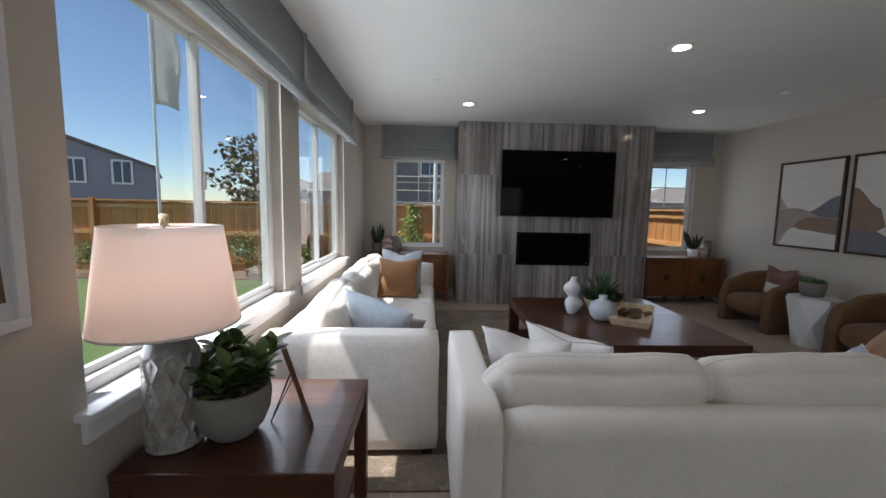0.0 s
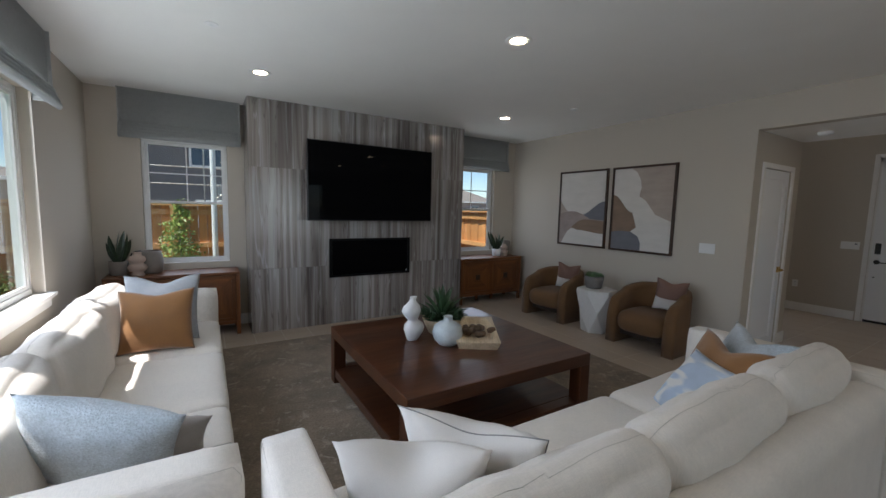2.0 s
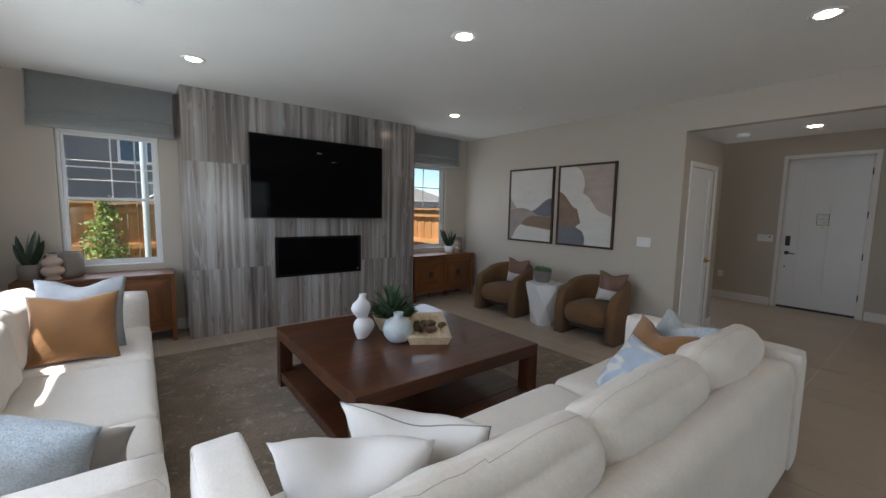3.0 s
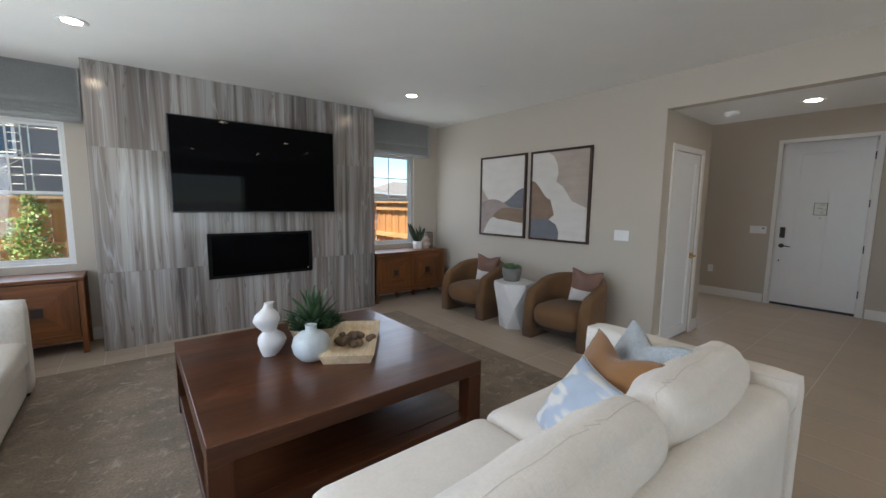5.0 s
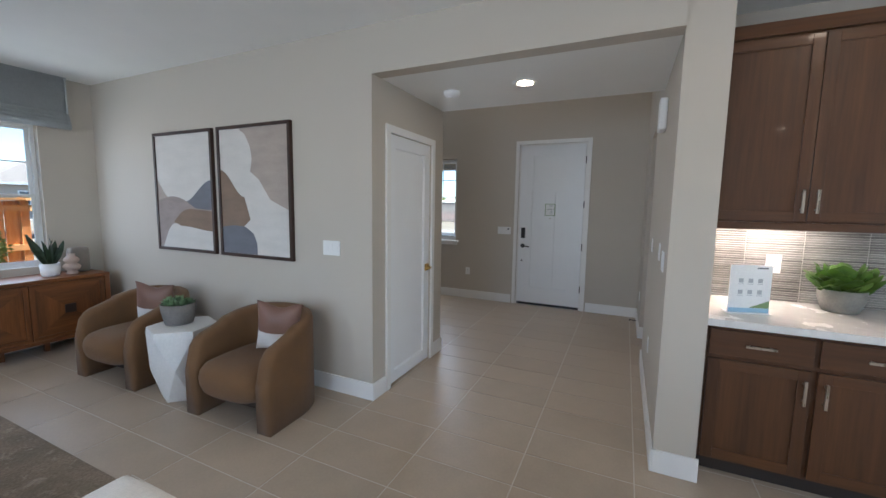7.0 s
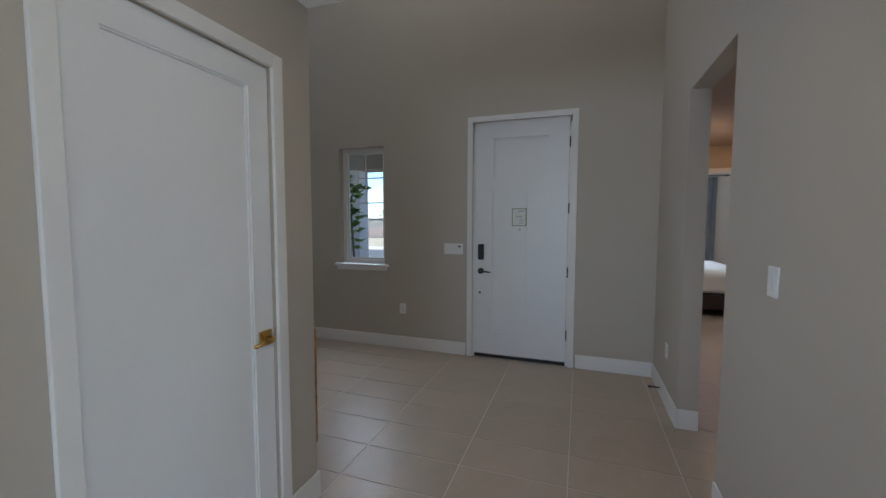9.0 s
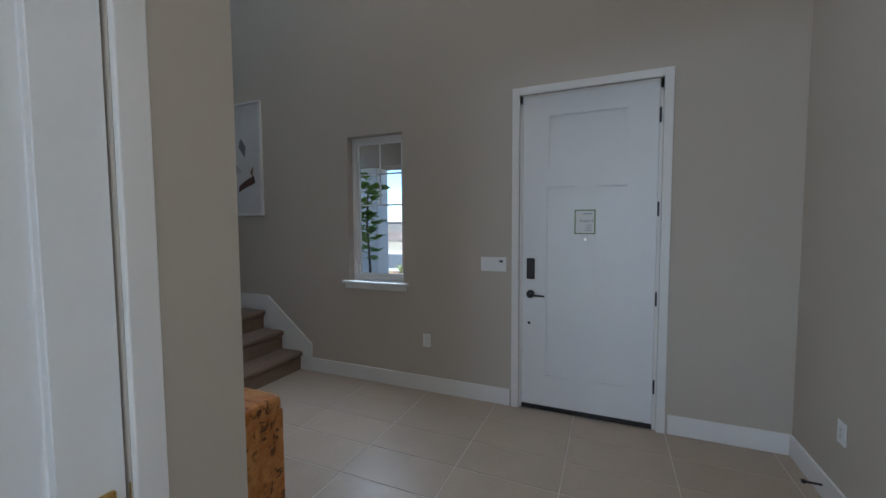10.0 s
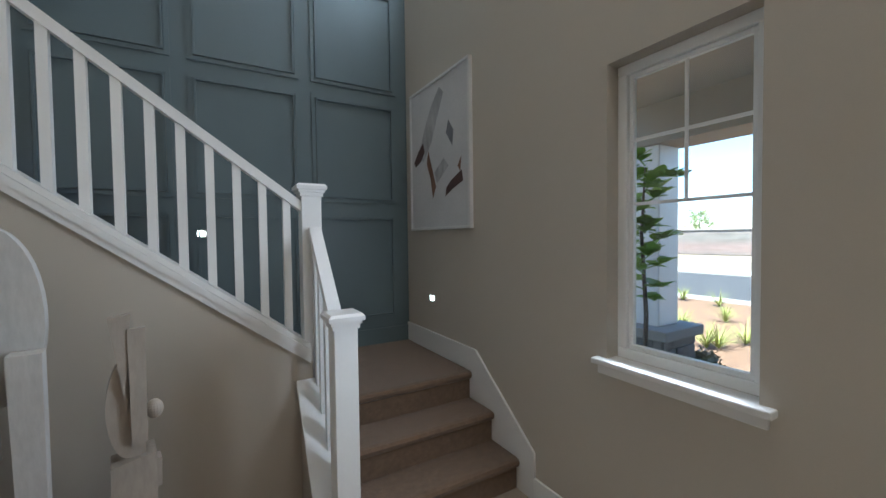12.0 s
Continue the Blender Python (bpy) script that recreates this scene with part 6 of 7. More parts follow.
tall = join_prisms([
    (arc(0.02, 0.82, 0.165, 0.31, -58, 90) + [(0.02, 0.56)], -0.035, 0.035),
    ([(-0.06, 0.36), (0.045, 0.40), (0.03, 0.90), (-0.05, 0.90)], -0.09, -0.036),
    ([(0.06, 0.0), (0.185, 0.05), (0.185, 0.73), (0.08, 0.73), (0.095, 0.20), (0.0, 0.08), (0.0, 0.0)], -0.115, -0.037),
    ([(-0.16, 0.0), (0.22, 0.0), (0.22, 0.04), (-0.16, 0.04)], -0.11, 0.09),
    ([(-0.14, 0.04), (-0.04, 0.04), (-0.05, 0.98), (-0.10, 0.98)], -0.03, 0.05),
])
bmesh.ops.create_uvsphere(tall, u_segments=20, v_segments=12, radius=0.045, matrix=Matrix.Translation((-0.01, -0.10, 0.92)))
bmesh.ops.scale(tall, vec=(0.78, 1.0, 1.02), verts=tall.verts[:])
pl = thing("plinth", pose(6.125, 4.62, 0), "dark mahogany drum plinth under a sculpture", "plinth", group="sculpture plinths")
part("drum", lathe([(0.165, 0), (0.17, 0.01), (0.17, 0.39), (0.165, 0.40)], 36), M_MAHOG, pl)
tagged(part("sculpture", tall, M_SCULPT, at=pose(6.11, 4.62, 0.40, 0, 0, 8)), "tall abstract white limewashed wood sculpture on a plinth", "sculpture")
small = join_prisms([
    ([(-0.075, 0.0), (0.085, 0.0), (0.085, 0.26), (-0.075, 0.24)], -0.06, 0.06),
    (arc(-0.01, 0.42, 0.075, 0.17, 100, 262) + [(0.02, 0.25), (0.05, 0.25), (0.05, 0.55), (0.0, 0.6)], -0.03, 0.03),
    ([(0.0, 0.30), (0.055, 0.30), (0.06, 0.70), (-0.005, 0.70)], -0.055, -0.031),
    ([(-0.07, 0.74), (0.01, 0.75), (-0.02, 0.46)], -0.05, 0.0),
    ([(0.086, 0.12), (0.105, 0.12), (0.105, 0.22), (0.086, 0.22)], -0.03, 0.03),
])
bmesh.ops.create_uvsphere(small, u_segments=18, v_segments=12, radius=0.034, matrix=Matrix.Translation((0.085, -0.02, 0.40)))
bmesh.ops.scale(small, vec=(0.82, 1.0, 1.05), verts=small.verts[:])
pl2 = copy_thing(pl, pose(6.458, 4.62, 0))
pl2.scale = (0.8, 0.8, 1.125)
tagged(part("sculpture", small, M_SCULPT2, at=pose(6.472, 4.62, 0.45, 0, 0, 10)), "small abstract taupe limewashed wood sculpture on a plinth", "sculpture")

M_CHALK = material("canvas_white", (0.66, 0.65, 0.65), 0.85, var=0.05, vscale=3, grain=0.05, gscale=90, bump=0.15)
M_STROKE = [material("stroke_%s" % n, c, 0.8, var=0.25, vscale=14, stretch=(1, 1, 0.3), grain=0.1, bump=0.3) for n, c in
            (("plum", (0.10, 0.055, 0.05)), ("grey", (0.20, 0.20, 0.22)), ("umber", (0.22, 0.12, 0.08)), ("mist", (0.46, 0.45, 0.46)))]
M_WFRAME = material("white_wood_frame", (0.72, 0.71, 0.70), 0.5, var=0.03)
strokes = [
    (M_STROKE[3], [(0.12, 0.55)] + bow(0.2, 0.62, 0.55, 0.95, 0.04) + [(0.62, 0.9), (0.4, 0.6), (0.25, 0.48)]),
    (M_STROKE[0], [(0.05, 0.50), (0.14, 0.57), (0.24, 0.62), (0.27, 0.55), (0.19, 0.49), (0.08, 0.46)]),
    (M_STROKE[2], [(0.34, 0.55), (0.42, 0.40), (0.48, 0.28), (0.42, 0.20), (0.38, 0.34), (0.31, 0.46)]),
    (M_STROKE[1], [(0.66, 0.62), (0.76, 0.52), (0.78, 0.62), (0.70, 0.70)]),
    (M_STROKE[0], [(0.64, 0.20), (0.76, 0.24), (0.92, 0.28), (0.90, 0.35), (0.74, 0.30), (0.66, 0.26)]),
    (M_STROKE[3], [(0.45, 0.38), (0.62, 0.46), (0.7, 0.40), (0.5, 0.30)]),
    (M_STROKE[2], [(0.84, 0.38), (0.90, 0.44), (0.88, 0.34)]),
]
framed(pose(DX, 5.95, 1.56, 0, 0, -90), 0.93, 1.17, strokes, "abstract white canvas with plum and grey strokes in a white frame", M_WFRAME, M_CHALK, 0.02, 0.03)

framed(pose(WX, 0.235, 1.143, 0, 0, 90), 0.605, 0.90, [(M_STROKE[2], [(0.78, 0.06), (0.97, 0.05), (0.96, 0.16), (0.80, 0.14)]), (M_STROKE[3], [(0.2, 0.3)] + bow(0.2, 0.5, 0.7, 0.7, 0.1) + [(0.6, 0.35)])], "abstract canvas with pale strokes in a white frame beside the window", M_WFRAME, M_CHALK, 0.03, 0.03)

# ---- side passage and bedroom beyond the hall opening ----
# the tan carries warm lamp light in the colour of these walls and ceiling
M_LITTAN = material("lamplit_tan_paint", (0.50, 0.40, 0.30), 0.75, var=0.03, grain=0.015, gscale=260, bump=0.1)
PZ, BX = 2.40, 10.32
structure("floor_passage", box(DX + 0.1, 13.4, -2.1, 1.6, -0.12, -0.001), M_TILE, "pinkish porcelain tiled passage floor", "floor")
wall("wall_passage_south", "y", -0.86, -0.74, 5.67, BX, 0, CEIL, mat=M_LITTAN, label="wall of the side passage, tinted tan as by warm lamp light")
wall("wall_passage_west", "x", 5.67, 5.79, -0.74, 0.435, 0, CEIL)
wall("wall_passage_north", "y", 0.435, 0.585, DX + 0.15, BX + 0.12, 0, CEIL)
wall("wall_passage_end", "x", BX, BX + 0.12, -0.86, 0.435, 0, CEIL, [(-0.72, 0.10, 0.0, 2.06)], mat=M_LITTAN, label="wall round the bedroom doorway, tinted tan as by warm lamp light")
structure("ceiling_passage", box(5.79, BX, -0.74, 0.435, PZ, CEIL), M_LITTAN, "passage ceiling, tinted tan as by warm lamp light", "ceiling")
wall("wall_bedroom_south", "y", -2.1, -1.98, BX + 0.12, 13.4, 0, CEIL)
wall("wall_bedroom_north", "y", 1.48, 1.6, BX + 0.12, 13.4, 0, CEIL)
wall("wall_bedroom_east", "x", 13.28, 13.4, -1.98, 1.48, 0, CEIL, [(-0.9, 0.7, 0.7, 2.2)])
wall("wall_bedroom_west", "x", BX, BX + 0.12, 0.585, 1.48, 0, CEIL)
wall("wall_bedroom_west", "x", BX, BX + 0.12, -1.98, -0.86, 0, CEIL)
structure("ceiling_bedroom", box(BX, 13.4, -2.1, 1.6, CEIL, CEIL + 0.1), M_CEIL, "white painted bedroom ceiling", "ceiling")
part("casing_board", box(BX - 0.018, BX, -0.74, -0.722, 0, 2.11), M_WHITE, bpy.data.objects["wall_passage_end"])
part("casing_board", box(BX - 0.018, BX, -0.722, 0.155, 2.06, 2.115), M_WHITE, bpy.data.objects["wall_passage_end"])
baseboard("baseboard", 5.8, BX - 0.02, -0.74, -0.726)
bed = thing("bed", pose(12.1, -0.35, 0), "bed with a white quilt and a dark base", "bed")
part("bed_base", box(-0.9, 1.0, -0.8, 0.8, 0.10, 0.34, bevel=0.02), M_SHADOWGAP, bed)
part("mattress", soft_box(1.96, 1.66, 0.36, 0.09, 8, crown=0.03, wrinkle=0.008), M_WHITEPIL, bed, smooth=True, at=pose(0.02, 0, 0.52))
for x in (-0.85, 0.95):
    for y in (-0.75, 0.75):
        part("leg", box(x - 0.03, x + 0.03, y - 0.03, y + 0.03, 0, 0.10), M_SHADOWGAP, bed)
bm = bmesh.new()
for k in range(60):
    y = 0.62 * k / 59
    x = 0.028 * math.sin(k * 1.3)
    bm.verts.new((x, y, 0.1)), bm.verts.new((x, y, 2.3))
bm.verts.ensure_lookup_table()
for k in range(59):
    bm.faces.new([bm.verts[i] for i in (2 * k, 2 * k + 2, 2 * k + 3, 2 * k + 1)])
bmesh.ops.solidify(bm, geom=bm.faces[:], thickness=0.003)
cur = thing("curtain", pose(13.2, -1.15, 0), "pale grey curtain panel on a dark rod", "curtain")
part("panel", bm, material("pale_grey_curtain", (0.45, 0.45, 0.44), 0.9, var=0.08, grain=0.06), cur, smooth=True)
part("rod", tube([(0, -0.2, 2.32), (0, 2.2, 2.32)], 0.012, 10), M_BLACK, cur)
for y in (-0.15, 2.15):
    part("bracket", box(-0.01, 0.08, y - 0.01, y + 0.01, 2.30, 2.34), M_BLACK, cur)
bl = bpy.data.lights.new("skylight_window_bedroom", "AREA")
bl.shape, bl.size, bl.size_y, bl.energy, bl.color = "RECTANGLE", 1.5, 1.4, 22, (0.86, 0.93, 1.0)
new("skylight_window_bedroom", bl).matrix_world = look((13.3, -0.1, 1.45), (0, -0.1, 1.3))
framed(pose(9.865, -0.74, 0.975, 0, 0, 180), 0.75, 0.98, [(M_STROKE[3], arc(0.5, 0.5, 0.25, 0.34, 0, 330)), (M_CHALK, arc(0.48, 0.5, 0.19, 0.27, 0, 330))], "pale canvas with a grey loop in the side passage", M_WFRAME, M_CHALK, 0.012, 0.03)
plate("light_switch", pose(10.0, -0.74, 1.09, 0, 0, 180), 0.12, 0.12, "white double rocker switch plate in the passage", 2)
plate("power_outlet", pose(9.70, -0.74, 0.32, 0, 0, 180), 0.075, 0.115, "white wall outlet in the passage", 1, "outlet", "socket")
# lamp added behind the jamb, unseen, to warm the passage
wl = thing("ceiling_light", pose(9.3, 0.2, PZ), "unseen warm flush ceiling light added to the side passage", "light")
part("lens", lathe([(0.07, -0.02), (0.085, -0.01), (0.085, 0.0)], 24), glow("warm_fill_led", (1.0, 0.62, 0.33), 40.0), wl)

# ---- outside, back yard ----
GZ = -0.18


def foliage(bm, centre, spread, count, leaf, rnd, shape=None):
    """Many small leaves scattered through a volume."""
    for _ in range(count):
        while True:
            p = Vector((rnd.uniform(-1, 1), rnd.uniform(-1, 1), rnd.uniform(-1, 1)))
            if p.length <= 1 and (shape is None or shape(p)):
                break
        c = Vector(centre) + Vector((p.x * spread[0], p.y * spread[1], p.z * spread[2]))
        d = Vector((rnd.gauss(0, 1), rnd.gauss(0, 1), rnd.gauss(0.2, 0.8))).normalized()
        s = d.cross(Vector((rnd.gauss(0, 1), rnd.gauss(0, 1), rnd.gauss(0, 1)))).normalized()
        L = leaf * rnd.uniform(0.7, 1.3)
        w = L * 0.28
        v = [bm.verts.new(c), bm.verts.new(c + d * L * 0.5 + s * w), bm.verts.new(c + d * L), bm.verts.new(c + d * L * 0.5 - s * w)]
        bm.faces.new(v)


M_GRASS = material("lawn", (0.12, 0.22, 0.05), 0.95, var=0.3, vscale=2.5, grain=0.3, gscale=60, bump=0.6, second=(0.16, 0.22, 0.06))
M_MULCH = material("bark_mulch", (0.21, 0.125, 0.075), 0.95, var=0.4, vscale=30, grain=0.3, gscale=50, bump=0.9)
M_CEDAR = wood("cedar_fence", "c8793a", "f0b878", 2, 2.0, 0.75, 0.0, 0.28)
M_CEDARH = wood("cedar_rail", "d09050", "f0c088", 0, 2.0, 0.75, 0.0, 0.2)
M_TREELEAF = material("garden_leaf", (0.11, 0.19, 0.035), 0.5, var=0.4, vscale=3, grain=0.1, bump=0.0, second=(0.28, 0.34, 0.10))
M_DARKLEAF = material("magnolia_leaf", (0.10, 0.12, 0.045), 0.4, var=0.4, vscale=5, grain=0.1, bump=0.0, second=(0.22, 0.17, 0.08))
M_BARK = material("bark", (0.16, 0.12, 0.09), 0.9, var=0.3, vscale=20, bump=0.6)
M_CONCRETE = material("pale_concrete", (0.33, 0.315, 0.29), 0.9, var=0.08, vscale=3, grain=0.1, gscale=90, bump=0.2)
structure("ground", box(-900, 900, -900, 900, GZ - 0.4, GZ - 0.02), material("dry_ground", (0.24, 0.20, 0.145), 0.95, var=0.2, vscale=0.4, grain=0.2, gscale=20), "dry bare ground around the house", "ground")
structure("lawn", box(-14, 4.9, 6.6, 8.3, GZ - 0.02, GZ), M_GRASS, "green back yard lawn", "lawn")
structure("lawn", box(-14, -1.9, -6, 6.6, GZ - 0.02, GZ), M_GRASS, "green back yard lawn", "lawn")
structure("planting_bed", box(-14, 5.0, 8.3, 9.2, GZ - 0.02, GZ + 0.03, bevel=0.01), M_MULCH, "bark mulch planting bed along the fence", "garden bed")
structure("patio", box(-1.9, -1.32, -6, 6.6, GZ - 0.02, GZ + 0.02), M_CONCRETE, "concrete strip along the house wall", "paving")
fence_board = mesh_of("fence_board", box(-0.068, 0.068, -0.009, 0.009, 0, 1.62, bevel=0.002, seg=1), M_CEDAR)


def fence(m, length, label):
    """A cedar board fence along local x, posts and rails on the -y side."""
    f = thing("fence", m, label, "fence", group="cedar fences")
    n = int(length / 0.142)
    for k in range(n):
        ob = new("fence_board", fence_board)
        ob.parent = f
        ob.matrix_basis = pose(0.071 + 0.142 * k, 0.012 * (k % 2), 0.04 + 0.006 * math.sin(k * 5.1), 0, 0.0, 0)
    for z in (0.28, 0.95, 1.55):
        part("rail", box(0, length, -0.055, -0.0095, z - 0.045, z + 0.045), M_CEDARH, f)
    for k in range(int(length / 2.4) + 1):
        part("post", box(2.4 * k - 0.045, 2.4 * k + 0.045, -0.15, -0.056, -0.1, 1.74, bevel=0.003), M_CEDAR, f)
    part("cap_rail", box(-0.05, length + 0.05, -0.10, 0.06, 1.665, 1.70), M_CEDARH, f)
    return f


fence(pose(-15.0, 9.2, GZ), 20.2, "tall cedar board fence behind the planting bed")
fence(pose(5.2, 9.2, GZ, 0, 0, -90), 2.7, "cedar board fence return beside the house")


def shrub(x, y, r, h, seed, label, mat=None, cone=False):
    t = thing("shrub", pose(x, y, GZ + 0.03), label, "shrub", group="garden shrubs")
    rnd = random.Random(seed)
    part("stems", tube([(0, 0, 0), (0.02, 0.01, h * 0.4), (0, 0, h * 0.8)], [0.02, 0.014, 0.006], 6), M_BARK, t)
    bm = bmesh.new()
    if cone:
        for k in range(14):
            s = k / 13
            foliage(bm, (rnd.uniform(-0.05, 0.05), rnd.uniform(-0.05, 0.05), 0.12 + (h - 0.2) * s), (r * (1.02 - 0.8 * s), r * (1.02 - 0.8 * s), h * 0.07), int(330 * (1.05 - 0.8 * s)), 0.055, rnd)
    else:
        for k in range(10):
            a = k * 2.4
            foliage(bm, (0.5 * r * math.cos(a), 0.5 * r * math.sin(a), h * (0.3 + 0.45 * rnd.random())), (r * 0.55, r * 0.55, h * 0.28), 90, 0.06, rnd)
    part("leaves", bm, mat or M_TREELEAF, t)


shrub(-0.50, 8.45, 0.50, 1.72, 3, "cone-shaped bright green shrub by the fence", material("fresh_shrub_leaf", (0.16, 0.27, 0.045), 0.5, var=0.4, vscale=4, grain=0.1, bump=0.0, second=(0.36, 0.44, 0.10)), cone=True)
for k, (x, y) in enumerate(((-7.6, 8.7), (-6.2, 8.75), (-4.2, 8.7), (-2.9, 8.8), (-1.7, 8.7))):
    shrub(x, y, 0.35, 0.75 + 0.12 * (k % 3), 30 + k, "small green and yellow garden shrub in mulch")
shrub(4.45, 8.2, 0.22, 1.45, 51, "slim young shrub by the fence corner", cone=True)
shrub(4.75, 7.9, 0.2, 0.5, 52, "small garden shrub by the fence corner")


def tree(m, h, spread, leafs, seed, label, mat):
    t = thing("tree", m, label, "tree", group="trees")
    rnd = random.Random(seed)
    bm = bmesh.new()
    add_tube(bm, [(0, 0, 0), (0.05, 0.02, h * 0.35), (0.0, 0.06, h * 0.7), (0.02, 0.0, h * 0.97)], [0.09, 0.07, 0.04, 0.012], 8)
    tips = []
    for k in range(15):
        z = h * (0.38 + 0.56 * k / 15)
        a = k * 2.4
        L = spread * (1.1 - 0.55 * k / 15) * rnd.uniform(0.6, 1.1)
        tip = Vector((math.cos(a) * L, math.sin(a) * L, z + L * 0.55))
        add_tube(bm, [(0.02, 0.03, z), tip * 0.55 + Vector((0, 0, z * 0.40)), tip], [0.028, 0.018, 0.006], 5)
        tips += [tip, tip * 0.7 + Vector((0, 0, z * 0.28))]
    part("trunk", bm, M_BARK, t)
    bm = bmesh.new()
    for p in tips:
        foliage(bm, p, (spread * 0.26, spread * 0.26, spread * 0.20), leafs * 2 // 3, 0.17, rnd)
    part("crown", bm, mat, t)


tree(pose(-4.7, 10.3, GZ), 3.35, 1.0, 36, 2, "young magnolia tree behind the fence", M_DARKLEAF)
pole = thing("flag_pole", pose(-5.04, 7.2, GZ), "white flag pole with a hanging white feather flag", "flag")
part("pole", tube([(0, 0, 0), (0, 0, 5.6)], [0.03, 0.02], 10), M_VINYL, pole)
bm = bmesh.new()
rows = []
for j in range(25):
    z = 3.38 + 2.0 * j / 24
    row = []
    for i in range(9):
        s = i / 8
        row.append(bm.verts.new((0.03 + 0.42 * s * (1 - 0.12 * math.sin(z * 4)), 0.06 * math.sin(s * 5 + z * 2.5) * s, z - 0.10 * s * s)))
    rows.append(row)
for a, b in zip(rows, rows[1:]):
    for i in range(8):
        bm.faces.new((a[i], a[i + 1], b[i + 1], b[i]))
bmesh.ops.solidify(bm, geom=bm.faces[:], thickness=0.002)
part("flag", bm, M_WHITEPIL, pole, smooth=True)
p2 = thing("flag_pole", pose(0.02, 8.9, GZ), "plain white metal pole by the fence", "pole")
part("pole", tube([(0, 0, 0), (0, 0, 6.5)], 0.045, 12), M_VINYL, p2)

M_STUCCO = {n: material("stucco_%s" % n, c, 0.9, var=0.05, vscale=0.6, grain=0.05, gscale=30, bump=0.2) for n, c in
            (("grey", (0.30, 0.31, 0.35)), ("dark", (0.21, 0.20, 0.20)), ("tan", (0.42, 0.36, 0.30)), ("rose", (0.40, 0.32, 0.29)))}
M_ROOF = material("concrete_roof_tile", (0.22, 0.19, 0.17), 0.9, var=0.25, vscale=1.5, stretch=(1, 1, 6), grain=0.15, gscale=12, bump=0.4)
M_DAYGLASS = plain("dark_window_glass", (0.06, 0.09, 0.13), 0.08)


def house(m, w, d, h, wall_mat, windows, label, pitch=0.42, hip=False, gable=False):
    """A two-storey house: front on y = 0 looking along -y, x from 0 to w."""
    t = thing("house", m, label, "house", group="neighbouring houses")
    part("wall", box(0, w, 0, d, 0, h), wall_mat, t)
    ov, rh = (0.14 if gable else 0.45), (d / 2 + 0.45) * pitch
    bm = bmesh.new()
    if gable:
        rh = (w / 2 + ov) * pitch
        part("gable_wall", prism([(0, h), (w, h), (w / 2, h + w / 2 * pitch)], "y", 0.0, d), wall_mat, t)
        pts = [(-ov, -ov, h - 0.05), (w / 2, -ov, h + rh), (w + ov, -ov, h - 0.05), (-ov, d + ov, h - 0.05), (w / 2, d + ov, h + rh), (w + ov, d + ov, h - 0.05)]
        v = [bm.verts.new((x, y, z + e)) for e in (0.0, 0.16) for x, y, z in pts]
        for f in ((6, 9, 10, 7), (7, 10, 11, 8), (0, 1, 4, 3), (1, 2, 5, 4), (0, 6, 7, 1), (1, 7, 8, 2), (3, 4, 10, 9), (4, 5, 11, 10), (0, 3, 9, 6), (2, 8, 11, 5)):
            bm.faces.new([v[i] for i in f])
    elif hip:
        pts = [(-ov, -ov, h), (w + ov, -ov, h), (w + ov, d + ov, h), (-ov, d + ov, h), (d / 2, d / 2, h + rh), (w - d / 2, d / 2, h + rh)]
        v = [bm.verts.new(p) for p in pts]
        for f in ((0, 1, 5, 4), (1, 2, 5), (2, 3, 4, 5), (3, 0, 4), (0, 3, 2, 1)):
            bm.faces.new([v[i] for i in f])
    else:
        pts = [(-ov, -ov, h), (-ov, d + ov, h), (-ov, d / 2, h + rh), (w + ov, -ov, h), (w + ov, d + ov, h), (w + ov, d / 2, h + rh)]
        v = [bm.verts.new(p) for p in pts]
        for f in ((0, 2, 1), (3, 4, 5), (0, 3, 5, 2), (1, 2, 5, 4), (0, 1, 4, 3)):
            bm.faces.new([v[i] for i in f])
    bmesh.ops.recalc_face_normals(bm, faces=bm.faces[:])
    roof = part("roof", bm, M_ROOF, t)
    if not gable:
        part("fascia", box(-ov, w + ov, -ov - 0.04, -ov, h - 0.18, h + 0.02), M_WHITE, roof)
    for x, z, ww, hh in windows:
        win = part("window", box(x, x + ww, -0.03, 0.0, z, z + hh), M_DAYGLASS, t)
        for b in ((x - 0.1, x + ww + 0.1, z - 0.1, z), (x - 0.1, x + ww + 0.1, z + hh, z + hh + 0.1), (x - 0.1, x, z, z + hh), (x + ww, x + ww + 0.1, z, z + hh), (x + ww / 2 - 0.03, x + ww / 2 + 0.03, z, z + hh)):
            part("frame", box(b[0], b[1], -0.07, -0.0305, b[2], b[3]), M_WHITE, win)
    return t


# houses placed round the yards
house(pose(-25.58, 16.04, GZ, 0, 0, 32), 12.0, 11.0, 3.5, M_STUCCO["grey"], [(8.4, 2.65, 0.72, 1.1), (10.3, 2.65, 0.72, 1.1), (5.5, 2.65, 0.72, 1.1)], "grey two-storey stucco house with a tiled gable roof", 0.36, gable=True)
house(pose(-13.0, 44.0, GZ), 9, 9, 3.4, M_STUCCO["rose"], [(2, 1.2, 1.2, 1.2), (5.5, 1.2, 1.2, 1.2)], "distant rose-coloured house behind the fence", 0.45)
house(pose(-24.0, 52.0, GZ), 9, 9, 3.6, M_STUCCO["tan"], [(2, 1.2, 1.2, 1.2)], "distant tan house behind the fence", 0.45, True)
house(pose(-5.2, 24.0, GZ), 13.0, 9.0, 5.6, M_STUCCO["dark"], [(1.2, 3.4, 1.0, 1.2), (4.6, 3.6, 1.9, 1.3), (4.8, 0.6, 1.6, 1.2), (8.8, 3.6, 1.2, 1.2)], "dark grey two-storey house under construction", 0.34)
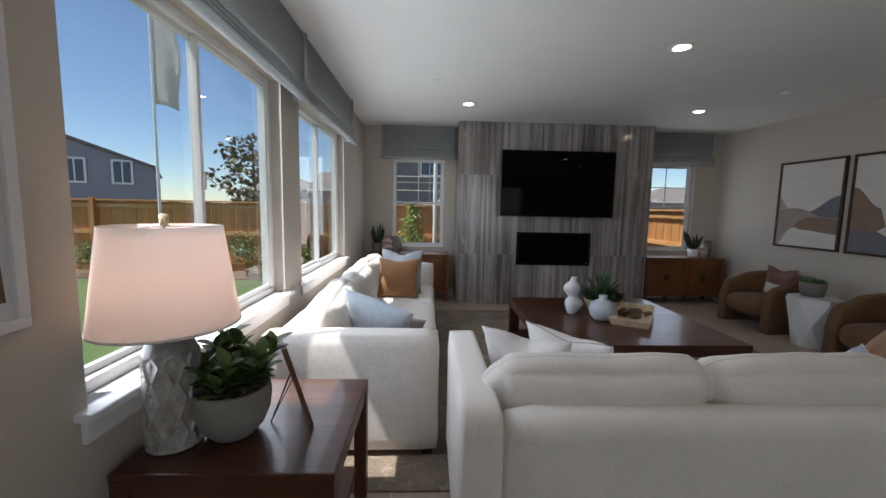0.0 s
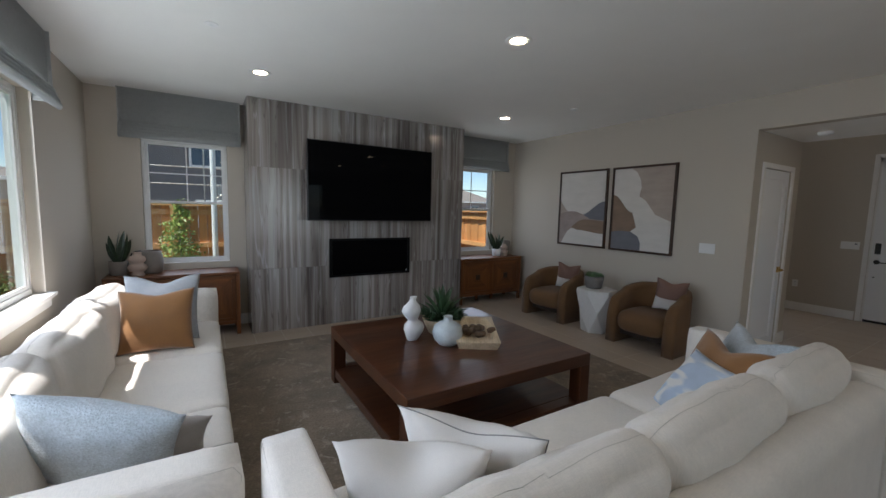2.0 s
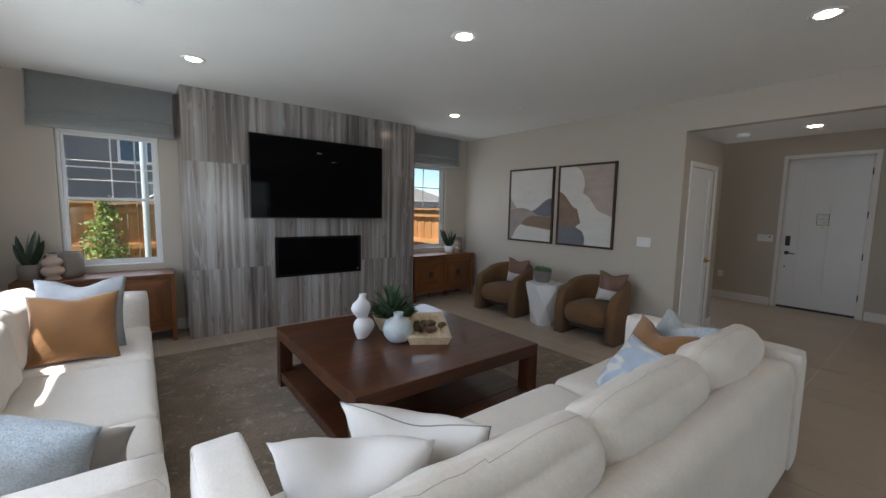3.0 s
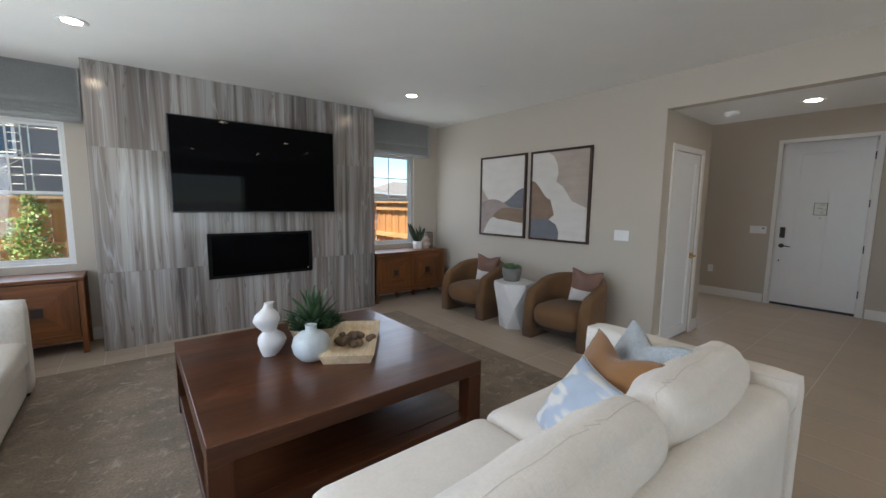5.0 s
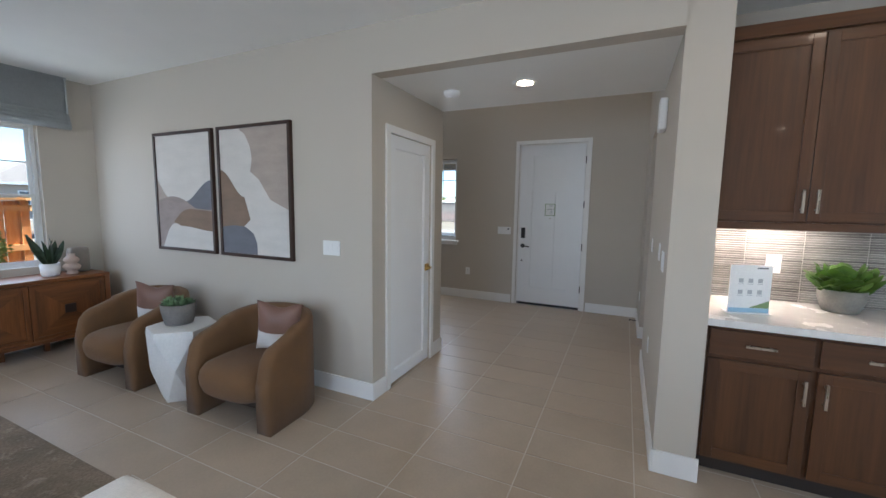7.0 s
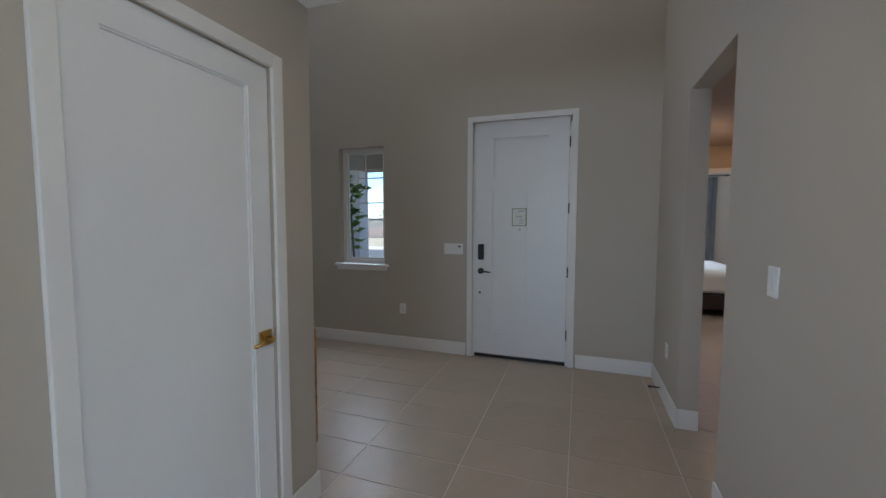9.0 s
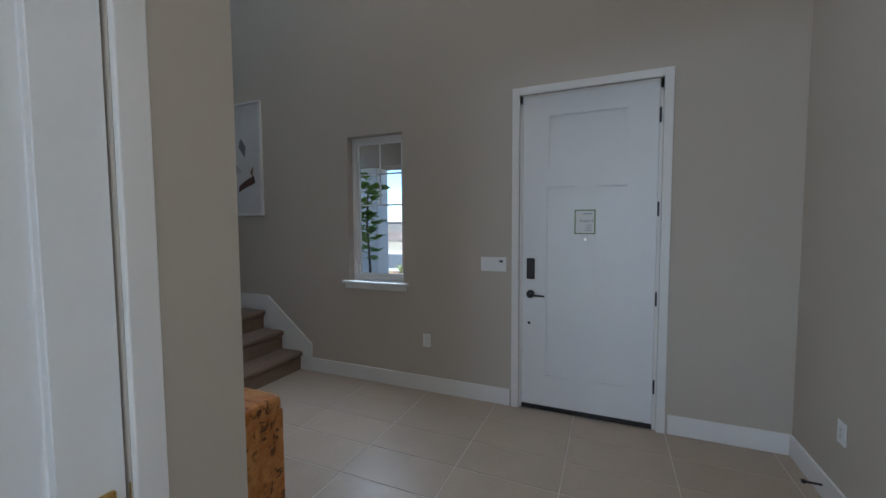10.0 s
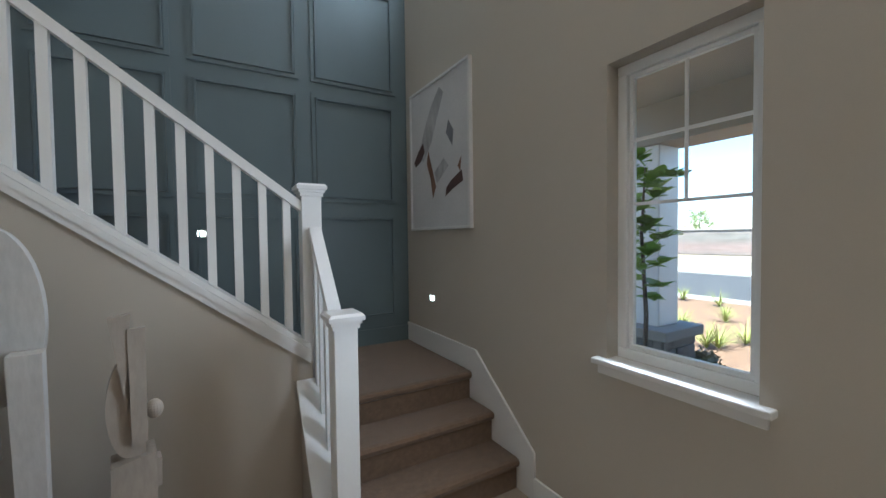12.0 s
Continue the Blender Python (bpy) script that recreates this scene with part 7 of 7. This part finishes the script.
house(pose(17.0, 52.0, GZ), 13, 10, 3.2, M_STUCCO["tan"], [(2, 1.2, 1.4, 1.2), (8, 1.2, 1.4, 1.2)], "distant tan house with a pale roof", 0.5, True)
house(pose(34.0, 60.0, GZ), 14, 10, 3.2, M_STUCCO["rose"], [(2, 1.2, 1.4, 1.2), (8, 1.2, 1.4, 1.2)], "distant house with a low roof", 0.45, True)
scaf = thing("scaffolding", pose(-5.0, 23.0, GZ), "grey metal scaffolding in front of the house", "scaffolding")
for k in range(6):
    part("standard", tube([(0.3 + 2.3 * k, 0, 0), (0.3 + 2.3 * k, 0, 5.9)], 0.035, 6), M_STEEL, scaf)
for z in (1.6, 2.6, 3.4, 4.4, 5.2):
    part("ledger", tube([(0, 0, z), (12.4, 0, z)], 0.03, 6), M_STEEL, scaf)
for k in range(0, 5, 2):
    part("brace", tube([(0.3 + 2.3 * k, -0.05, 1.6), (2.6 + 2.3 * k, -0.05, 3.4)], 0.025, 6), M_STEEL, scaf)
lad = part("ladder", tube([(2.0, -0.12, 0), (2.0, -0.12, 5.4)], 0.03, 6), M_STEEL, scaf)
part("ladder_side", tube([(2.4, -0.12, 0), (2.4, -0.12, 5.4)], 0.03, 6), M_STEEL, lad)
for k in range(16):
    part("rung", tube([(2.0, -0.12, 0.3 + 0.32 * k), (2.4, -0.12, 0.3 + 0.32 * k)], 0.018, 5), M_STEEL, lad)

# ---- outside, porch and street ----
M_ASPHALT = material("asphalt", (0.055, 0.056, 0.06), 0.9, var=0.15, vscale=3, grain=0.2, gscale=40, bump=0.3)
M_LEDGE = material("ledge_stone", (0.30, 0.28, 0.26), 0.9, var=0.3, vscale=6, grain=0.15, bump=0.5, random_tint=0.45)
structure("porch_slab", box(DX + 0.15, DX + 2.1, 0.59, 4.9, GZ - 0.02, 0.0), M_CONCRETE, "concrete front porch slab", "porch")
structure("porch_ceiling", box(DX + 0.15, DX + 2.2, 0.59, 5.2, 2.62, 2.75), M_STUCCO["tan"], "stucco porch soffit", "ceiling")
structure("porch_beam", box(DX + 1.75, DX + 2.15, 0.59, 5.2, 2.28, 2.62), M_STUCCO["tan"], "stucco porch beam", "beam")
col = thing("porch_column", pose(DX + 1.95, 4.95, 0), "white boxed porch column on a stone base", "column")
part("shaft", box(-0.15, 0.15, -0.15, 0.15, 0.69, 2.28, bevel=0.01), M_WHITE, col)
part("cap_stone", box(-0.30, 0.30, -0.30, 0.30, 0.60, 0.69, bevel=0.012), M_CONCRETE, col)
part("base_core", box(-0.23, 0.23, -0.23, 0.23, -0.18, 0.60), M_GROUT, col)
rnd = random.Random(77)
for fx in range(4):
    z = -0.17
    while z < 0.56:
        hgt = rnd.uniform(0.06, 0.11)
        u = -0.245
        while u < 0.23:
            w = min(rnd.uniform(0.12, 0.26), 0.245 - u)
            bm = box(u, u + w - 0.006, -0.245 - rnd.uniform(0.0, 0.018), -0.231, z, min(z + hgt - 0.006, 0.598), bevel=0.004, seg=1)
            part("stone", bm, M_LEDGE, col, at=pose(0, 0, 0, 0, 0, 90 * fx))
            u += w
        z += hgt
M_PORCHLEAF = material("backlit_leaf", (0.14, 0.24, 0.04), 0.45, var=0.3, vscale=9, grain=0.08, bump=0.0, second=(0.26, 0.36, 0.08))
pnt = M_PORCHLEAF.node_tree
ptl, pmx = pnt.nodes.new("ShaderNodeBsdfTranslucent"), pnt.nodes.new("ShaderNodeMixShader")
ptl.inputs["Color"].default_value, pmx.inputs[0].default_value = (0.30, 0.46, 0.06, 1), 0.5
pnt.links.new(pnt.nodes["Principled BSDF"].outputs[0], pmx.inputs[1])
pnt.links.new(ptl.outputs[0], pmx.inputs[2])
pnt.links.new(pmx.outputs[0], pnt.nodes["Material Output"].inputs["Surface"])
plant = thing("potted_tree", pose(DX + 1.25, 4.58, 0.0), "leafy potted tree on the front porch", "plant")
part("pot", lathe([(0.14, 0), (0.17, 0.02), (0.21, 0.40), (0.20, 0.42), (0.18, 0.42)], 28), M_CONC, plant, smooth=True)
part("trunk", tube([(0, 0, 0.38), (0.02, 0, 0.9), (-0.01, 0.02, 1.5), (0, 0, 2.0)], [0.02, 0.017, 0.012, 0.006], 7), M_BARK, plant)
rnd = random.Random(31)
for k in range(26):
    z = 1.05 + 1.0 * k / 26
    bm = bmesh.new()
    a = k * 2.4
    L = rnd.uniform(0.12, 0.27) * (0.55 if 1.5 < z < 1.72 else 1.0)
    tip = Vector((L * math.cos(a), L * math.sin(a), z + rnd.uniform(-0.08, 0.10)))
    add_tube(bm, [(0, 0, z), tip], [0.005, 0.003], 5)
    for q in range(10):
        b = q * 2.4 + k
        add_leaf(bm, Vector((0, 0, z)).lerp(tip, 0.35 + 0.65 * q / 9), (math.cos(b), math.sin(b), rnd.uniform(0.0, 1.0)), (0, 0, 1), rnd.uniform(0.085, 0.115), rnd.uniform(0.075, 0.095), 0.1, 0.2, 5)
    part("branch", bm, M_PORCHLEAF, plant, smooth=True)
structure("planting_bed", box(DX + 2.2, DX + 9.0, 1.65, 30, GZ - 0.02, GZ + 0.02), M_MULCH, "bark mulch front garden bed", "garden bed")
rnd = random.Random(15)
M_YGRASS = material("yellow_green_grass", (0.22, 0.30, 0.05), 0.7, var=0.35, vscale=6, bump=0.0, second=(0.36, 0.38, 0.12))
for k in range(38):
    g = thing("grass_clump", pose(DX + rnd.uniform(2.8, 8.6), rnd.uniform(4.2, 14.5), GZ + 0.02), "clump of yellow-green ornamental grass in mulch", "plant", group="ornamental grasses")
    bm = bmesh.new()
    for q in range(60):
        a, el = rnd.uniform(0, 6.28), rnd.uniform(0.7, 1.45)
        add_leaf(bm, (0, 0, 0), (math.cos(a) * math.cos(el), math.sin(a) * math.cos(el), math.sin(el)), (0, 0, 1), rnd.uniform(0.25, 0.45), 0.012, 0.35, 0.2, 4)
    part("blades", bm, M_YGRASS, g)
shrub(DX + 2.9, 5.0, 0.2, 0.4, 90, "small dark green shrub in the front bed", M_DARKLEAF)
structure("pavement", box(DX + 9.0, DX + 9.6, -60, 80, GZ - 0.02, GZ + 0.04), M_CONCRETE, "pale concrete pavement along the street", "pavement")
structure("road", box(DX + 9.6, DX + 16.4, -60, 80, GZ - 0.12, GZ - 0.015), M_ASPHALT, "grey asphalt street", "road")
structure("pavement", box(DX + 16.4, DX + 18.6, -60, 80, GZ - 0.02, GZ + 0.04), M_CONCRETE, "pale concrete pavement across the street", "pavement")
bwall = structure("wall_street", box(DX + 33.0, DX + 33.3, -10, 110, GZ, GZ + 2.0), M_LEDGE, "long pale block wall across the street", "wall")
for k in range(9):
    part("block_course", box(DX + 32.97, DX + 32.999, -10, 110, GZ + 0.2 * k + 0.04, GZ + 0.2 * k + 0.21, bevel=0.006, seg=1), material("block_course_%s" % "abcdefghi"[k], (0.25 + 0.03 * math.sin(k * 7), 0.205, 0.185), 0.9, var=0.2, vscale=2.0, stretch=(1, 0.5, 1), grain=0.1, bump=0.3), bwall)
part("coping", box(DX + 32.9, DX + 33.4, -10, 110, GZ + 2.0, GZ + 2.1), M_CONCRETE, bwall)
tree(pose(DX + 38, 22.5, GZ), 3.9, 1.3, 60, 61, "street tree behind the block wall", M_TREELEAF)
tree(pose(DX + 38, 30.0, GZ), 4.2, 1.4, 60, 62, "street tree behind the block wall", M_TREELEAF)
tree(pose(DX + 39, 17.5, GZ), 3.8, 1.3, 60, 63, "street tree behind the block wall", M_TREELEAF)

# ---- floor tiles, laid last ----
floor = bpy.data.objects["floor"]
PX, PY, JX, JY = 0.3065, 0.602, 4.0, 0.735


def tile_mesh(w, d, name):
    return mesh_of(name, box(0.0032, w - 0.0032, 0.0032, d - 0.0032, -0.0024, 0.0, bevel=0.0012, seg=1), M_TILE)


full = tile_mesh(PX, PY, "floor_tile")
rest = bmesh.new()
count = 0
for i in range(-18, 15):
    for j in range(-9, 10):
        x, y = JX + i * PX, JY + j * PY
        if x < WX - 0.3 or x > DX + 0.02 or y < -4.4 or y > NY:
            continue
        near = (x > 3.3 and -0.6 < y < 6.1 and x < 8.2 and not (x > 4.8 and y > 4.4 and x < 6.0)) or (0.2 < x <= 3.3 and y > 4.9)
        if near and count < 300:
            ob = new("floor_tile", full)
            ob.parent, ob.location = floor, (x, y, 0)
            count += 1
        else:
            add_box(rest, x + 0.0032, x + PX - 0.0032, y + 0.0032, y + PY - 0.0032, -0.0024, 0.0)
tagged(part("floor_tiles", rest, M_TILE, floor), kind="stuff")
